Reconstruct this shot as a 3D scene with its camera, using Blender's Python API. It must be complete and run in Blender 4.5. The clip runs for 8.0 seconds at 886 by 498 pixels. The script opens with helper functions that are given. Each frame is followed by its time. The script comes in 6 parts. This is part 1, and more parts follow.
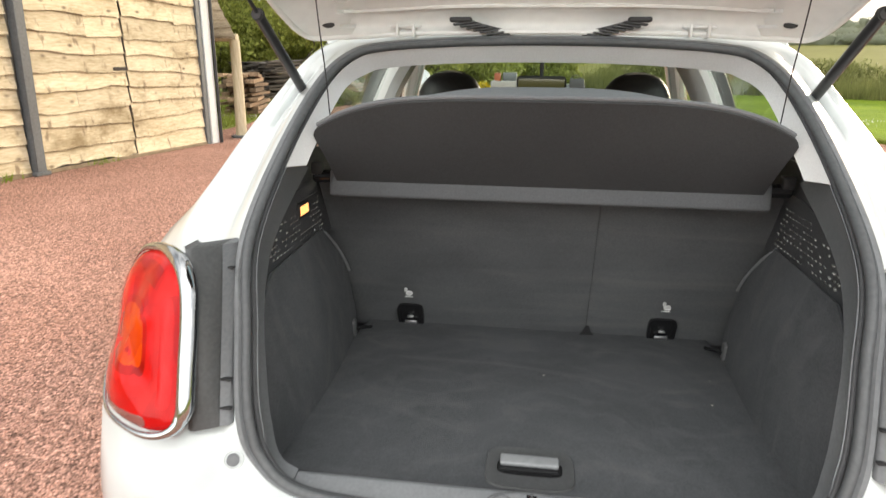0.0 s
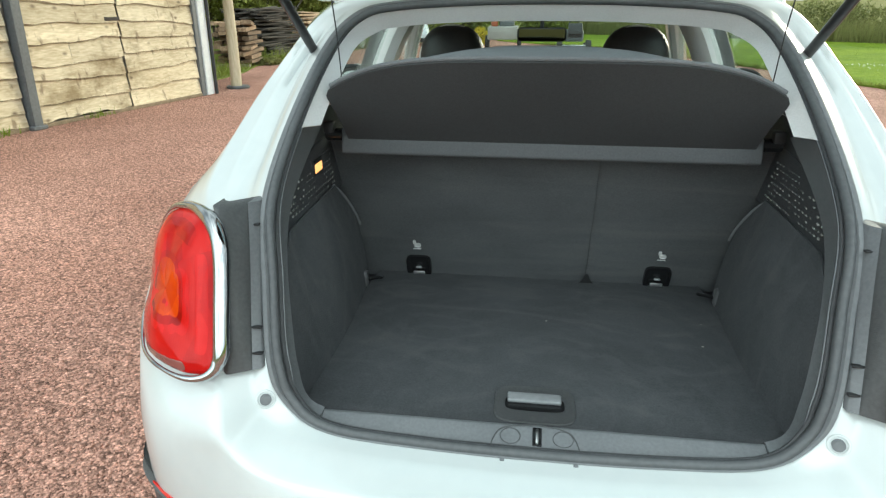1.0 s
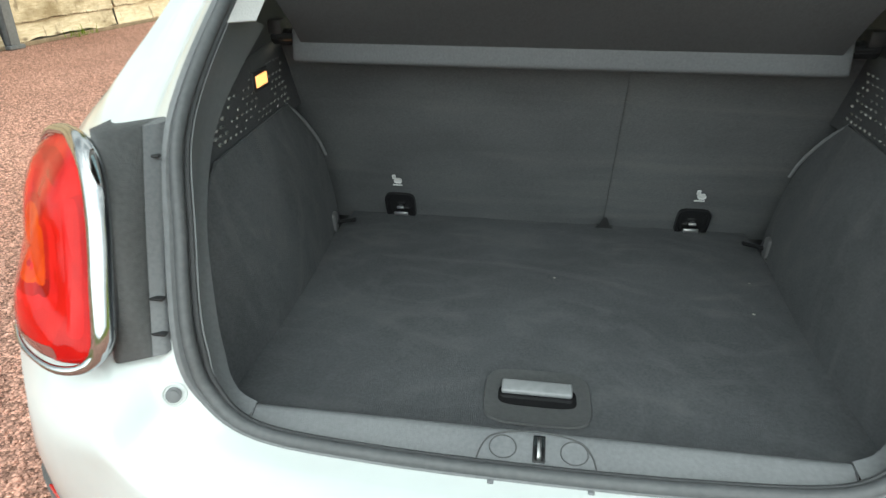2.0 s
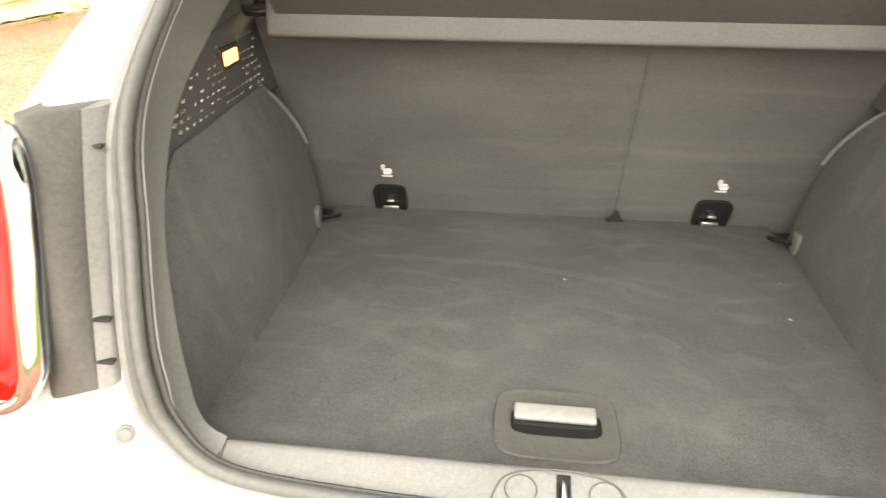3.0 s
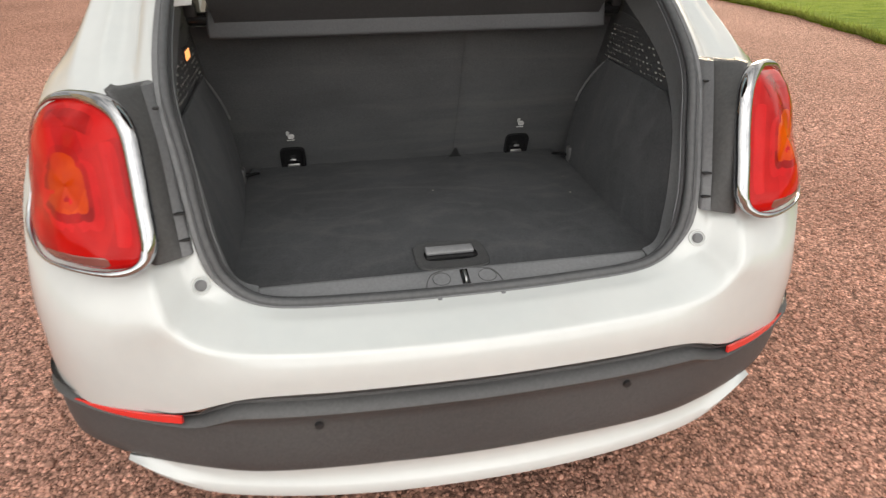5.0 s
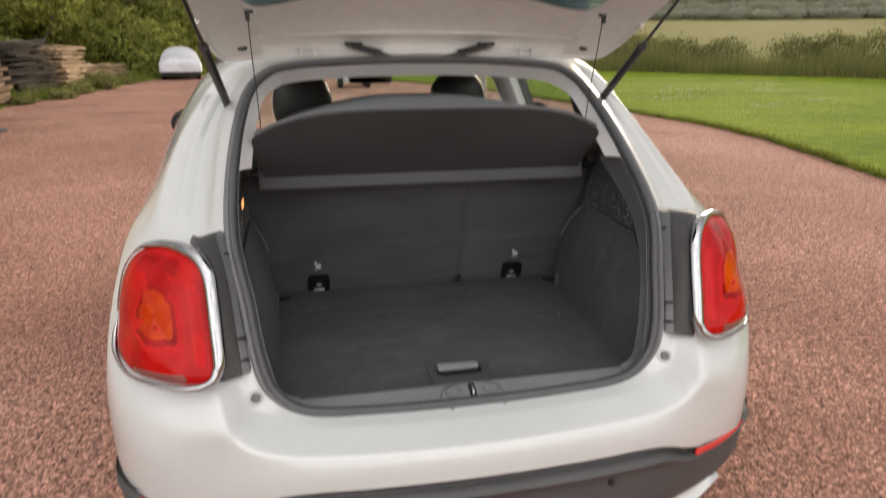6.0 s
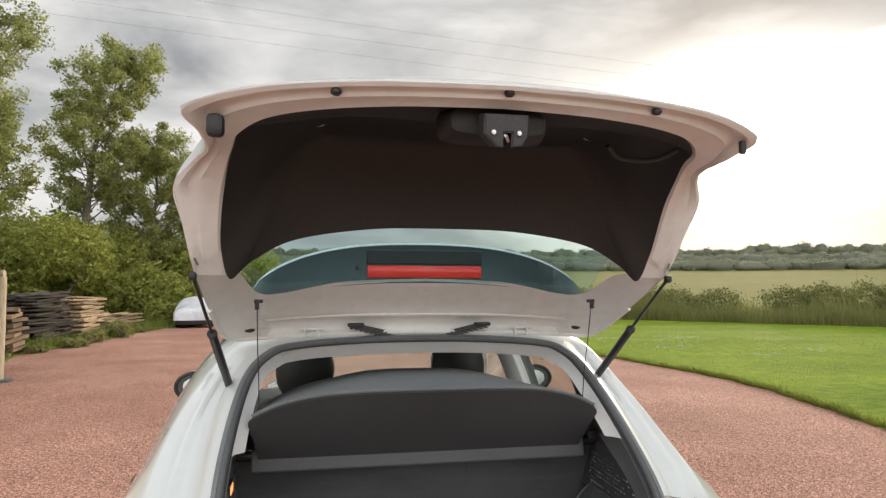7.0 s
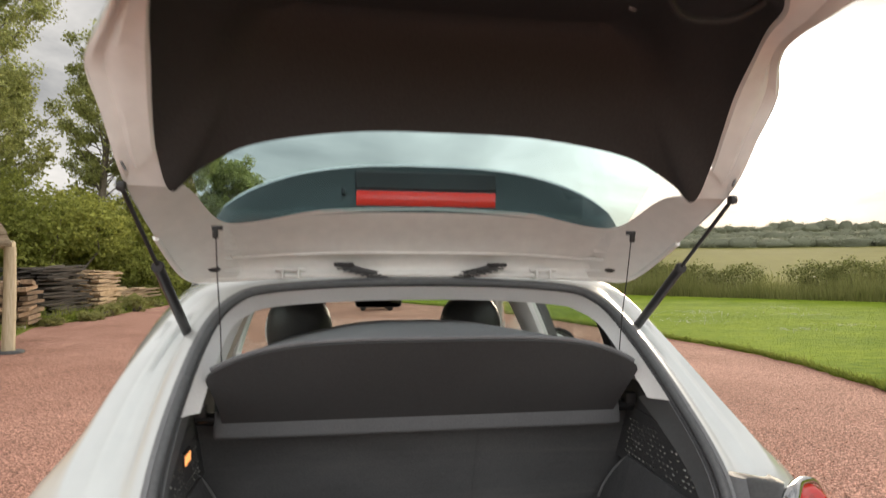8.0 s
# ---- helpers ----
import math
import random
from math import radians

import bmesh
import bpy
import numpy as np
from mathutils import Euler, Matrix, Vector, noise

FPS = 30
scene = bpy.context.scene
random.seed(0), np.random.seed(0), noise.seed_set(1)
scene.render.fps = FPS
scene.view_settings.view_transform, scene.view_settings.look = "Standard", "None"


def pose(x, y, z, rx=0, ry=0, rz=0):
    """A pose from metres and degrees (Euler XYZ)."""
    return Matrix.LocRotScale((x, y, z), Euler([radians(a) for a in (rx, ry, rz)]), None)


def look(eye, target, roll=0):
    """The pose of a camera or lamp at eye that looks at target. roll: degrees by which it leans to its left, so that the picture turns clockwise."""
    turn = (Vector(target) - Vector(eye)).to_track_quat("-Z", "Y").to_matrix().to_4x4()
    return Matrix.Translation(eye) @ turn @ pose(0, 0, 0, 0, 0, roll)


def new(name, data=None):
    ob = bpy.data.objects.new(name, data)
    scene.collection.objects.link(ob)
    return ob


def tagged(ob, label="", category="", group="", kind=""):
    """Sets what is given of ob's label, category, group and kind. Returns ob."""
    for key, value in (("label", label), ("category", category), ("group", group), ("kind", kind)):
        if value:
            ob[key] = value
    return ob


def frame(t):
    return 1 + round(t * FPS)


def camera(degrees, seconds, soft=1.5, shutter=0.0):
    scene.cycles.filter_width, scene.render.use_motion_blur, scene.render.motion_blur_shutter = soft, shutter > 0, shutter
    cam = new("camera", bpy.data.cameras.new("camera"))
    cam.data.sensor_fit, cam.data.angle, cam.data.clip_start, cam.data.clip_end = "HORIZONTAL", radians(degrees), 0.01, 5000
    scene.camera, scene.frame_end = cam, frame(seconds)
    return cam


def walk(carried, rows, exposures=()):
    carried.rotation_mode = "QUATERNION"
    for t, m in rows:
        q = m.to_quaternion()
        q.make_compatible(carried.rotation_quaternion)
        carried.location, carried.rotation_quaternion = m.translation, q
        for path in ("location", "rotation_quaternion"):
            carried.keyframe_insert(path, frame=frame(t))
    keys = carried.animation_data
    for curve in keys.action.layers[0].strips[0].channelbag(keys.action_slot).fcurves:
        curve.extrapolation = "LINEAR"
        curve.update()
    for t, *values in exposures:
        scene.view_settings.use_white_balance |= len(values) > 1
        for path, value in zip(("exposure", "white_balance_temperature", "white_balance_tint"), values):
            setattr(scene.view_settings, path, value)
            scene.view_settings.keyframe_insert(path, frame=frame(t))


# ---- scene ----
cam = camera(69.3, 8.0, soft=1.3, shutter=0.4)
PATH = [
    (0, (-0.021, -0.945, 1.429), (-0.287, 0.957, 0.87), 0.5),
    (0.5, (-0.031, -1.02, 1.463), (-0.307, 0.839, 0.778), -0.1),
    (1, (-0.038, -1.029, 1.466), (-0.288, 0.825, 0.758), 0.0),
    (1.5, (-0.037, -0.883, 1.41), (-0.284, 0.946, 0.637), -0.1),
    (1.7, (-0.028, -0.796, 1.389), (-0.282, 0.998, 0.544), -0.2),
    (2.8, (-0.065, -0.543, 1.311), (-0.329, 1.195, 0.357), 0.1),
    (3, (-0.075, -0.544, 1.311), (-0.286, 1.205, 0.364), 0.1),
    (3.5, (-0.071, -0.611, 1.332), (0.048, 1.147, 0.386), -0.3),
    (4, (-0.118, -0.77, 1.37), (0.204, 0.963, 0.425), -0.1),
    (4.5, (-0.203, -0.94, 1.372), (0.135, 0.787, 0.422), 0.0),
    (4.7, (-0.228, -1.023, 1.371), (0.112, 0.705, 0.424), -0.0),
    (5.8, (-0.365, -1.376, 1.508), (0.01, 0.448, 0.777), 0.0),
    (6, (-0.367, -1.391, 1.547), (0.024, 0.468, 0.922), 0.2),
    (6.5, (-0.357, -1.422, 1.607), (0.0690, 0.520, 1.388), 0.2),
    (7, (-0.348, -1.408, 1.655), (0.0453, 0.5493, 1.772), 0.2),
    (7.5, (-0.3205, -1.290, 1.627), (0.0271, 0.6751, 1.757), 0.2),
    (8, (-0.2425, -1.045, 1.531), (0.0971, 0.9254, 1.579), 0.2),
]
EXPOSURE = [
    (0.0, 1.32, 7150, 9), (0.5, 1.12, 6550, 1), (1.0, 1.05, 6300, -5), (1.7, 1.06, 6250, -5), (2.8, 2.62, 8850, 8), (3.2, 2.76, 9250, 9), (3.8, 3.0, 8900, 8),
    (4.2, 2.07, 8300, 12), (4.7, 1.08, 7600, 11), (5.8, 0.48, 7350, 16), (6.5, 0.64, 7600, 15), (7.0, 0.67, 7050, 11), (8.0, 0.68, 7250, 12),
]
walk(cam, [(t, look(eye, target, roll)) for t, eye, target, roll in PATH], EXPOSURE)

# ---- sky and sun: an overcast evening with the low sun glowing through thin cloud ----
SUN_AZIMUTH, SUN_HEIGHT = radians(37), radians(13)
SUN_WAY = Vector((math.sin(SUN_AZIMUTH) * math.cos(SUN_HEIGHT), math.cos(SUN_AZIMUTH) * math.cos(SUN_HEIGHT), math.sin(SUN_HEIGHT)))


def make_world():
    world = bpy.data.worlds.new("overcast_sky")
    scene.world = world
    world.use_nodes = True
    nt = world.node_tree
    n, l = nt.nodes, nt.links
    n.clear()
    out = n.new("ShaderNodeOutputWorld")
    sky = n.new("ShaderNodeTexSky")
    sky.sky_type, sky.sun_disc = "NISHITA", False
    sky.sun_elevation, sky.sun_rotation = SUN_HEIGHT, SUN_AZIMUTH
    sky.air_density, sky.dust_density = 1.0, 3.0
    clear = n.new("ShaderNodeBackground")
    clear.inputs[1].default_value = 0.005
    l.new(sky.outputs[0], clear.inputs[0])
    co = n.new("ShaderNodeTexCoord")
    # clouds stretched flat, finer and coarser
    mp = n.new("ShaderNodeMapping")
    mp.inputs["Scale"].default_value = (1.0, 1.0, 3.2)
    l.new(co.outputs["Generated"], mp.inputs["Vector"])
    big = n.new("ShaderNodeTexNoise")
    big.inputs["Scale"].default_value, big.inputs["Detail"].default_value, big.inputs["Roughness"].default_value = 2.3, 7, 0.55
    big.inputs["Distortion"].default_value = 0.4
    l.new(mp.outputs[0], big.inputs["Vector"])
    ramp = n.new("ShaderNodeValToRGB")
    ramp.color_ramp.elements[0].position, ramp.color_ramp.elements[0].color = 0.38, (0.32, 0.348, 0.385, 1)
    ramp.color_ramp.elements[1].position, ramp.color_ramp.elements[1].color = 0.66, (0.87, 0.90, 0.935, 1)
    l.new(big.outputs["Fac"], ramp.inputs[0])
    # the glow of the sun behind the cloud
    dot = n.new("ShaderNodeVectorMath")
    dot.operation = "DOT_PRODUCT"
    dot.inputs[1].default_value = SUN_WAY
    nrm = n.new("ShaderNodeVectorMath")
    nrm.operation = "NORMALIZE"
    l.new(co.outputs["Generated"], nrm.inputs[0])
    l.new(nrm.outputs[0], dot.inputs[0])
    glow = n.new("ShaderNodeMapRange")
    glow.inputs["From Min"].default_value, glow.inputs["From Max"].default_value = 0.0, 1.0
    glow.inputs["To Min"].default_value, glow.inputs["To Max"].default_value = 0.0, 1.0
    l.new(dot.outputs["Value"], glow.inputs["Value"])
    power = n.new("ShaderNodeMath")
    power.operation = "POWER"
    power.inputs[1].default_value = 120.0
    l.new(glow.outputs[0], power.inputs[0])
    # a grey cloud bank hangs over the glow, and haze dulls it low down
    height = n.new("ShaderNodeSeparateXYZ")
    l.new(nrm.outputs[0], height.inputs[0])
    ragged = n.new("ShaderNodeMath")
    ragged.operation = "MULTIPLY_ADD"
    ragged.inputs[1].default_value = 0.22
    l.new(big.outputs["Fac"], ragged.inputs[0])
    l.new(height.outputs["Z"], ragged.inputs[2])
    bank = n.new("ShaderNodeValToRGB")
    stops = bank.color_ramp.elements
    stops[0].position, stops[0].color = 0.12, (0.06, 0.06, 0.06, 1)
    stops[1].position, stops[1].color = 0.455, (0.03, 0.03, 0.03, 1)
    for place, value in ((0.19, 0.20), (0.25, 1.0), (0.37, 1.0), (0.415, 0.20)):
        stop = stops.new(place)
        stop.color = (value, value, value, 1)
    l.new(ragged.outputs[0], bank.inputs[0])
    # a wider, weaker brightening round the glow
    wide_power = n.new("ShaderNodeMath")
    wide_power.operation = "POWER"
    wide_power.inputs[1].default_value = 14.0
    l.new(glow.outputs[0], wide_power.inputs[0])
    halo = n.new("ShaderNodeMath")
    halo.operation = "MULTIPLY_ADD"
    halo.inputs[1].default_value = 0.15
    l.new(wide_power.outputs[0], halo.inputs[0])
    l.new(power.outputs[0], halo.inputs[2])
    veil = n.new("ShaderNodeMath")
    veil.operation = "MULTIPLY"
    l.new(halo.outputs[0], veil.inputs[0])
    l.new(bank.outputs[0], veil.inputs[1])
    add = n.new("ShaderNodeMixRGB")
    add.blend_type = "ADD"
    add.inputs[0].default_value = 1.0
    warm = n.new("ShaderNodeMixRGB")
    warm.blend_type = "MULTIPLY"
    warm.inputs[0].default_value = 1.0
    warm.inputs[1].default_value = (3.55, 3.8, 4.05, 1)
    l.new(veil.outputs[0], warm.inputs[2])
    # the overcast is thinner and brighter overhead and over the open land behind
    lean = n.new("ShaderNodeVectorMath")
    lean.operation = "DOT_PRODUCT"
    lean.inputs[1].default_value = Vector((-0.05, -0.80, 0.60)).normalized()
    l.new(nrm.outputs[0], lean.inputs[0])
    thin = n.new("ShaderNodeMapRange")
    l.new(lean.outputs["Value"], thin.inputs["Value"])
    zen = n.new("ShaderNodeMath")
    zen.operation = "MULTIPLY_ADD"
    zen.inputs[1].default_value, zen.inputs[2].default_value = 2.75, 0.74
    square = n.new("ShaderNodeMath")
    square.operation = "POWER"
    square.inputs[1].default_value = 2.0
    l.new(thin.outputs["Result"], square.inputs[0])
    l.new(square.outputs[0], zen.inputs[0])
    lit = n.new("ShaderNodeMixRGB")
    lit.blend_type = "MULTIPLY"
    lit.inputs[0].default_value = 1.0
    l.new(ramp.outputs[0], lit.inputs[1])
    l.new(zen.outputs[0], lit.inputs[2])
    l.new(lit.outputs[0], add.inputs[1])
    l.new(warm.outputs[0], add.inputs[2])
    cloud = n.new("ShaderNodeBackground")
    cloud.inputs[1].default_value = 0.85
    l.new(add.outputs[0], cloud.inputs[0])
    both = n.new("ShaderNodeAddShader")
    l.new(clear.outputs[0], both.inputs[0])
    l.new(cloud.outputs[0], both.inputs[1])
    l.new(both.outputs[0], out.inputs[0])


make_world()
sun = new("sun", bpy.data.lights.new("sun", "SUN"))
sun.data.energy, sun.data.angle, sun.data.color = 1.5, radians(12), (1.0, 0.88, 0.70)
sun.matrix_world = look(SUN_WAY * 50, (0, 0, 0))

# ---- materials ----
def surface(name, dark, light, rough=0.6, metal=0.0, coarse=3.0, fine=60.0, bump=0.0, bump_scale=None, coat=0.0, stretch=(1, 1, 1),
            rough_var=0.1, random_value=0.0, speck=None, coords="Object", shine=0.5):
    """A surface with colour variation at two scales, fine relief and uneven gloss."""
    m = bpy.data.materials.new(name)
    m.use_nodes = True
    nt = m.node_tree
    n, l = nt.nodes, nt.links
    p = n["Principled BSDF"]
    co = n.new("ShaderNodeTexCoord")
    mp = n.new("ShaderNodeMapping")
    mp.inputs["Scale"].default_value = stretch
    l.new(co.outputs[coords], mp.inputs["Vector"])
    a = n.new("ShaderNodeTexNoise")
    a.inputs["Scale"].default_value, a.inputs["Detail"].default_value = coarse, 4
    b = n.new("ShaderNodeTexNoise")
    b.inputs["Scale"].default_value, b.inputs["Detail"].default_value = fine, 3
    l.new(mp.outputs[0], a.inputs["Vector"])
    l.new(mp.outputs[0], b.inputs["Vector"])
    mixf = n.new("ShaderNodeMath")
    mixf.operation = "ADD"
    l.new(a.outputs["Fac"], mixf.inputs[0])
    l.new(b.outputs["Fac"], mixf.inputs[1])
    ramp = n.new("ShaderNodeValToRGB")
    ramp.color_ramp.elements[0].position, ramp.color_ramp.elements[0].color = 0.35, (*dark, 1)
    ramp.color_ramp.elements[1].position, ramp.color_ramp.elements[1].color = 0.65, (*light, 1)
    half = n.new("ShaderNodeMath")
    half.operation = "MULTIPLY"
    half.inputs[1].default_value = 0.5
    l.new(mixf.outputs[0], half.inputs[0])
    l.new(half.outputs[0], ramp.inputs[0])
    colour = ramp.outputs[0]
    if random_value:
        info = n.new("ShaderNodeObjectInfo")
        isl = n.new("ShaderNodeNewGeometry")
        addr = n.new("ShaderNodeMath")
        addr.operation = "ADD"
        l.new(info.outputs["Random"], addr.inputs[0])
        l.new(isl.outputs["Random Per Island"], addr.inputs[1])
        fr = n.new("ShaderNodeMath")
        fr.operation = "FRACT"
        l.new(addr.outputs[0], fr.inputs[0])
        rng = n.new("ShaderNodeMapRange")
        rng.inputs["To Min"].default_value, rng.inputs["To Max"].default_value = 1 - random_value, 1 + random_value
        l.new(fr.outputs[0], rng.inputs["Value"])
        hsv = n.new("ShaderNodeHueSaturation")
        l.new(rng.outputs[0], hsv.inputs["Value"])
        l.new(colour, hsv.inputs["Color"])
        colour = hsv.outputs[0]
    if speck:
        v = n.new("ShaderNodeTexVoronoi")
        v.inputs["Scale"].default_value = speck[0]
        l.new(mp.outputs[0], v.inputs["Vector"])
        sr = n.new("ShaderNodeValToRGB")
        sr.color_ramp.elements[0].position, sr.color_ramp.elements[0].color = speck[1], (1, 1, 1, 1)
        sr.color_ramp.elements[1].position, sr.color_ramp.elements[1].color = speck[1] + 0.02, (0, 0, 0, 1)
        l.new(v.outputs["Distance"], sr.inputs[0])
        mx = n.new("ShaderNodeMixRGB")
        mx.inputs[2].default_value = (*speck[2], 1)
        l.new(sr.outputs[0], mx.inputs[0])
        l.new(colour, mx.inputs[1])
        colour = mx.outputs[0]
    l.new(colour, p.inputs["Base Color"])
    p.inputs["Metallic"].default_value = metal
    p.inputs["Specular IOR Level"].default_value = shine
    p.inputs["Coat Weight"].default_value = coat
    p.inputs["Coat Roughness"].default_value = 0.06
    rr = n.new("ShaderNodeMapRange")
    rr.inputs["To Min"].default_value, rr.inputs["To Max"].default_value = max(0.02, rough - rough_var), min(1, rough + rough_var)
    l.new(a.outputs["Fac"], rr.inputs["Value"])
    l.new(rr.outputs[0], p.inputs["Roughness"])
    if bump:
        bn = n.new("ShaderNodeBump")
        bn.inputs["Strength"].default_value, bn.inputs["Distance"].default_value = 1.0, bump
        if bump_scale:
            c = n.new("ShaderNodeTexNoise")
            c.inputs["Scale"].default_value, c.inputs["Detail"].default_value = bump_scale, 4
            l.new(mp.outputs[0], c.inputs["Vector"])
            l.new(c.outputs["Fac"], bn.inputs["Height"])
        else:
            l.new(b.outputs["Fac"], bn.inputs["Height"])
        l.new(bn.outputs[0], p.inputs["Normal"])
    return m


def plain(name, colour, rough=0.4, metal=0.0, transmission=0.0, ior=1.45, emission=0.0, coat=0.0):
    m = bpy.data.materials.new(name)
    m.use_nodes = True
    p = m.node_tree.nodes["Principled BSDF"]
    p.inputs["Base Color"].default_value = (*colour, 1)
    p.inputs["Roughness"].default_value, p.inputs["Metallic"].default_value = rough, metal
    p.inputs["Transmission Weight"].default_value, p.inputs["IOR"].default_value = transmission, ior
    p.inputs["Coat Weight"].default_value = coat
    if emission:
        p.inputs["Emission Color"].default_value, p.inputs["Emission Strength"].default_value = (*colour, 1), emission
    return m


def pane_glass(name, tint, shine=0.12):
    """Thin glass: clear with a tint, and a mirror that grows toward the grazing angle."""
    m = bpy.data.materials.new(name)
    m.use_nodes = True
    n, l = m.node_tree.nodes, m.node_tree.links
    n.clear()
    out, mix = n.new("ShaderNodeOutputMaterial"), n.new("ShaderNodeMixShader")
    clear, gloss, face = n.new("ShaderNodeBsdfTransparent"), n.new("ShaderNodeBsdfGlossy"), n.new("ShaderNodeLayerWeight")
    clear.inputs[0].default_value = (*tint, 1)
    gloss.inputs["Roughness"].default_value = 0.02
    steep = n.new("ShaderNodeMath")
    steep.operation = "POWER"
    steep.inputs[1].default_value = 4.0
    l.new(face.outputs["Facing"], steep.inputs[0])
    share = n.new("ShaderNodeMapRange")
    share.inputs["To Min"].default_value, share.inputs["To Max"].default_value = 0.03, 0.03 + shine * 4
    l.new(steep.outputs[0], share.inputs["Value"])
    l.new(share.outputs[0], mix.inputs[0])
    l.new(clear.outputs[0], mix.inputs[1])
    l.new(gloss.outputs[0], mix.inputs[2])
    l.new(mix.outputs[0], out.inputs[0])
    return m


def leafy(name, dark, light, coarse, spread):
    """Leaves and blades: light comes through them as well as off them."""
    m = surface(name, dark, light, rough=0.65, coarse=coarse, fine=4, random_value=spread, shine=0.2)
    n, l = m.node_tree.nodes, m.node_tree.links
    p, out = n["Principled BSDF"], n["Material Output"]
    tr, mix = n.new("ShaderNodeBsdfTranslucent"), n.new("ShaderNodeMixShader")
    mix.inputs[0].default_value = 0.5
    l.new(p.inputs["Base Color"].links[0].from_socket, tr.inputs["Color"])
    l.new(p.outputs[0], mix.inputs[1])
    l.new(tr.outputs[0], mix.inputs[2])
    l.new(mix.outputs[0], out.inputs["Surface"])
    return m


M_PAINT = surface("white_car_paint", (0.555, 0.585, 0.585), (0.585, 0.612, 0.607), rough=0.28, coarse=0.8, fine=25, coat=1.0, rough_var=0.02)
M_PAINT_IN = surface("white_inner_paint", (0.68, 0.68, 0.665), (0.77, 0.77, 0.75), rough=0.42, coarse=2.0, fine=30, coat=0.3)
M_RUBBER = surface("black_rubber_seal", (0.062, 0.065, 0.069), (0.092, 0.095, 0.10), rough=0.5, coarse=4, fine=90, bump=0.0006)
M_FLANGE = surface("grey_rubber_lip", (0.115, 0.12, 0.126), (0.16, 0.165, 0.172), rough=0.45, coarse=5, fine=80, bump=0.0004)
M_PLASTIC = surface("black_grained_plastic", (0.035, 0.036, 0.039), (0.058, 0.059, 0.063), rough=0.55, coarse=3, fine=160, bump=0.0007, bump_scale=500)
M_SILL = surface("grey_grained_sill_plastic", (0.125, 0.13, 0.138), (0.175, 0.18, 0.188), rough=0.5, coarse=3, fine=160, bump=0.0006, bump_scale=600)
M_BUMPER = surface("dark_grey_bumper_plastic", (0.055, 0.056, 0.058), (0.085, 0.086, 0.088), rough=0.5, coarse=2.5, fine=140, bump=0.0008, bump_scale=450)
M_CARPET = surface("charcoal_boot_carpet", (0.043, 0.046, 0.051), (0.080, 0.083, 0.090), rough=0.97, coarse=4.5, fine=220, bump=0.0025, bump_scale=700,
                   speck=(7.0, 0.012, (0.45, 0.42, 0.38)))


def brushed(m, swirl, streaks, scale, tint):
    """Pale scuffs where loads have been dragged over the pile."""
    n, l = m.node_tree.nodes, m.node_tree.links
    p = n["Principled BSDF"]
    colour = p.inputs["Base Color"].links[0].from_socket
    co, mp = n.new("ShaderNodeTexCoord"), n.new("ShaderNodeMapping")
    mp.inputs["Scale"].default_value = streaks
    l.new(co.outputs["Object"], mp.inputs["Vector"])
    w = n.new("ShaderNodeTexNoise")
    w.inputs["Scale"].default_value, w.inputs["Detail"].default_value, w.inputs["Distortion"].default_value = scale, 5, swirl
    l.new(mp.outputs[0], w.inputs["Vector"])
    f = n.new("ShaderNodeMapRange")
    f.inputs["From Min"].default_value, f.inputs["From Max"].default_value, f.inputs["To Max"].default_value = 0.50, 0.78, 0.30
    l.new(w.outputs["Fac"], f.inputs["Value"])
    mx = n.new("ShaderNodeMixRGB")
    mx.inputs[2].default_value = (*tint, 1)
    l.new(f.outputs[0], mx.inputs[0])
    l.new(colour, mx.inputs[1])
    l.new(mx.outputs[0], p.inputs["Base Color"])


def brush_arcs(m):
    """Faint arcs left by a brush swept round the floor."""
    n, l = m.node_tree.nodes, m.node_tree.links
    p = n["Principled BSDF"]
    colour = p.inputs["Base Color"].links[0].from_socket
    co, mp, w = n.new("ShaderNodeTexCoord"), n.new("ShaderNodeMapping"), n.new("ShaderNodeTexWave")
    mp.inputs["Location"].default_value = (0.02, -0.12, -0.68)
    l.new(co.outputs["Object"], mp.inputs["Vector"])
    w.wave_type = "RINGS"
    w.rings_direction = "Z"
    w.inputs["Scale"].default_value, w.inputs["Distortion"].default_value, w.inputs["Detail"].default_value, w.inputs["Detail Scale"].default_value = 4.2, 9.0, 4, 1.6
    l.new(mp.outputs[0], w.inputs["Vector"])
    f = n.new("ShaderNodeMapRange")
    f.inputs["From Min"].default_value, f.inputs["To Max"].default_value = 0.60, 0.065
    l.new(w.outputs["Fac"], f.inputs["Value"])
    mx = n.new("ShaderNodeMixRGB")
    mx.inputs[2].default_value = (0.16, 0.16, 0.163, 1)
    l.new(f.outputs[0], mx.inputs[0])
    l.new(colour, mx.inputs[1])
    l.new(mx.outputs[0], p.inputs["Base Color"])


brush_arcs(M_CARPET)
brushed(M_CARPET, 2.6, (1.0, 2.2, 1.0), 3.2, (0.155, 0.155, 0.158))
M_SEATBACK = surface("charcoal_seat_back_felt", (0.058, 0.060, 0.065), (0.10, 0.103, 0.108), rough=0.95, coarse=3.5, fine=200, bump=0.002, bump_scale=650,
                     stretch=(1, 1, 2.5))
brushed(M_SEATBACK, 0.5, (0.35, 1.0, 4.5), 5.0, (0.15, 0.15, 0.152))
M_SHELF = surface("black_parcel_shelf_board", (0.032, 0.032, 0.034), (0.050, 0.051, 0.053), rough=0.9, coarse=3, fine=260, bump=0.0014, bump_scale=600)
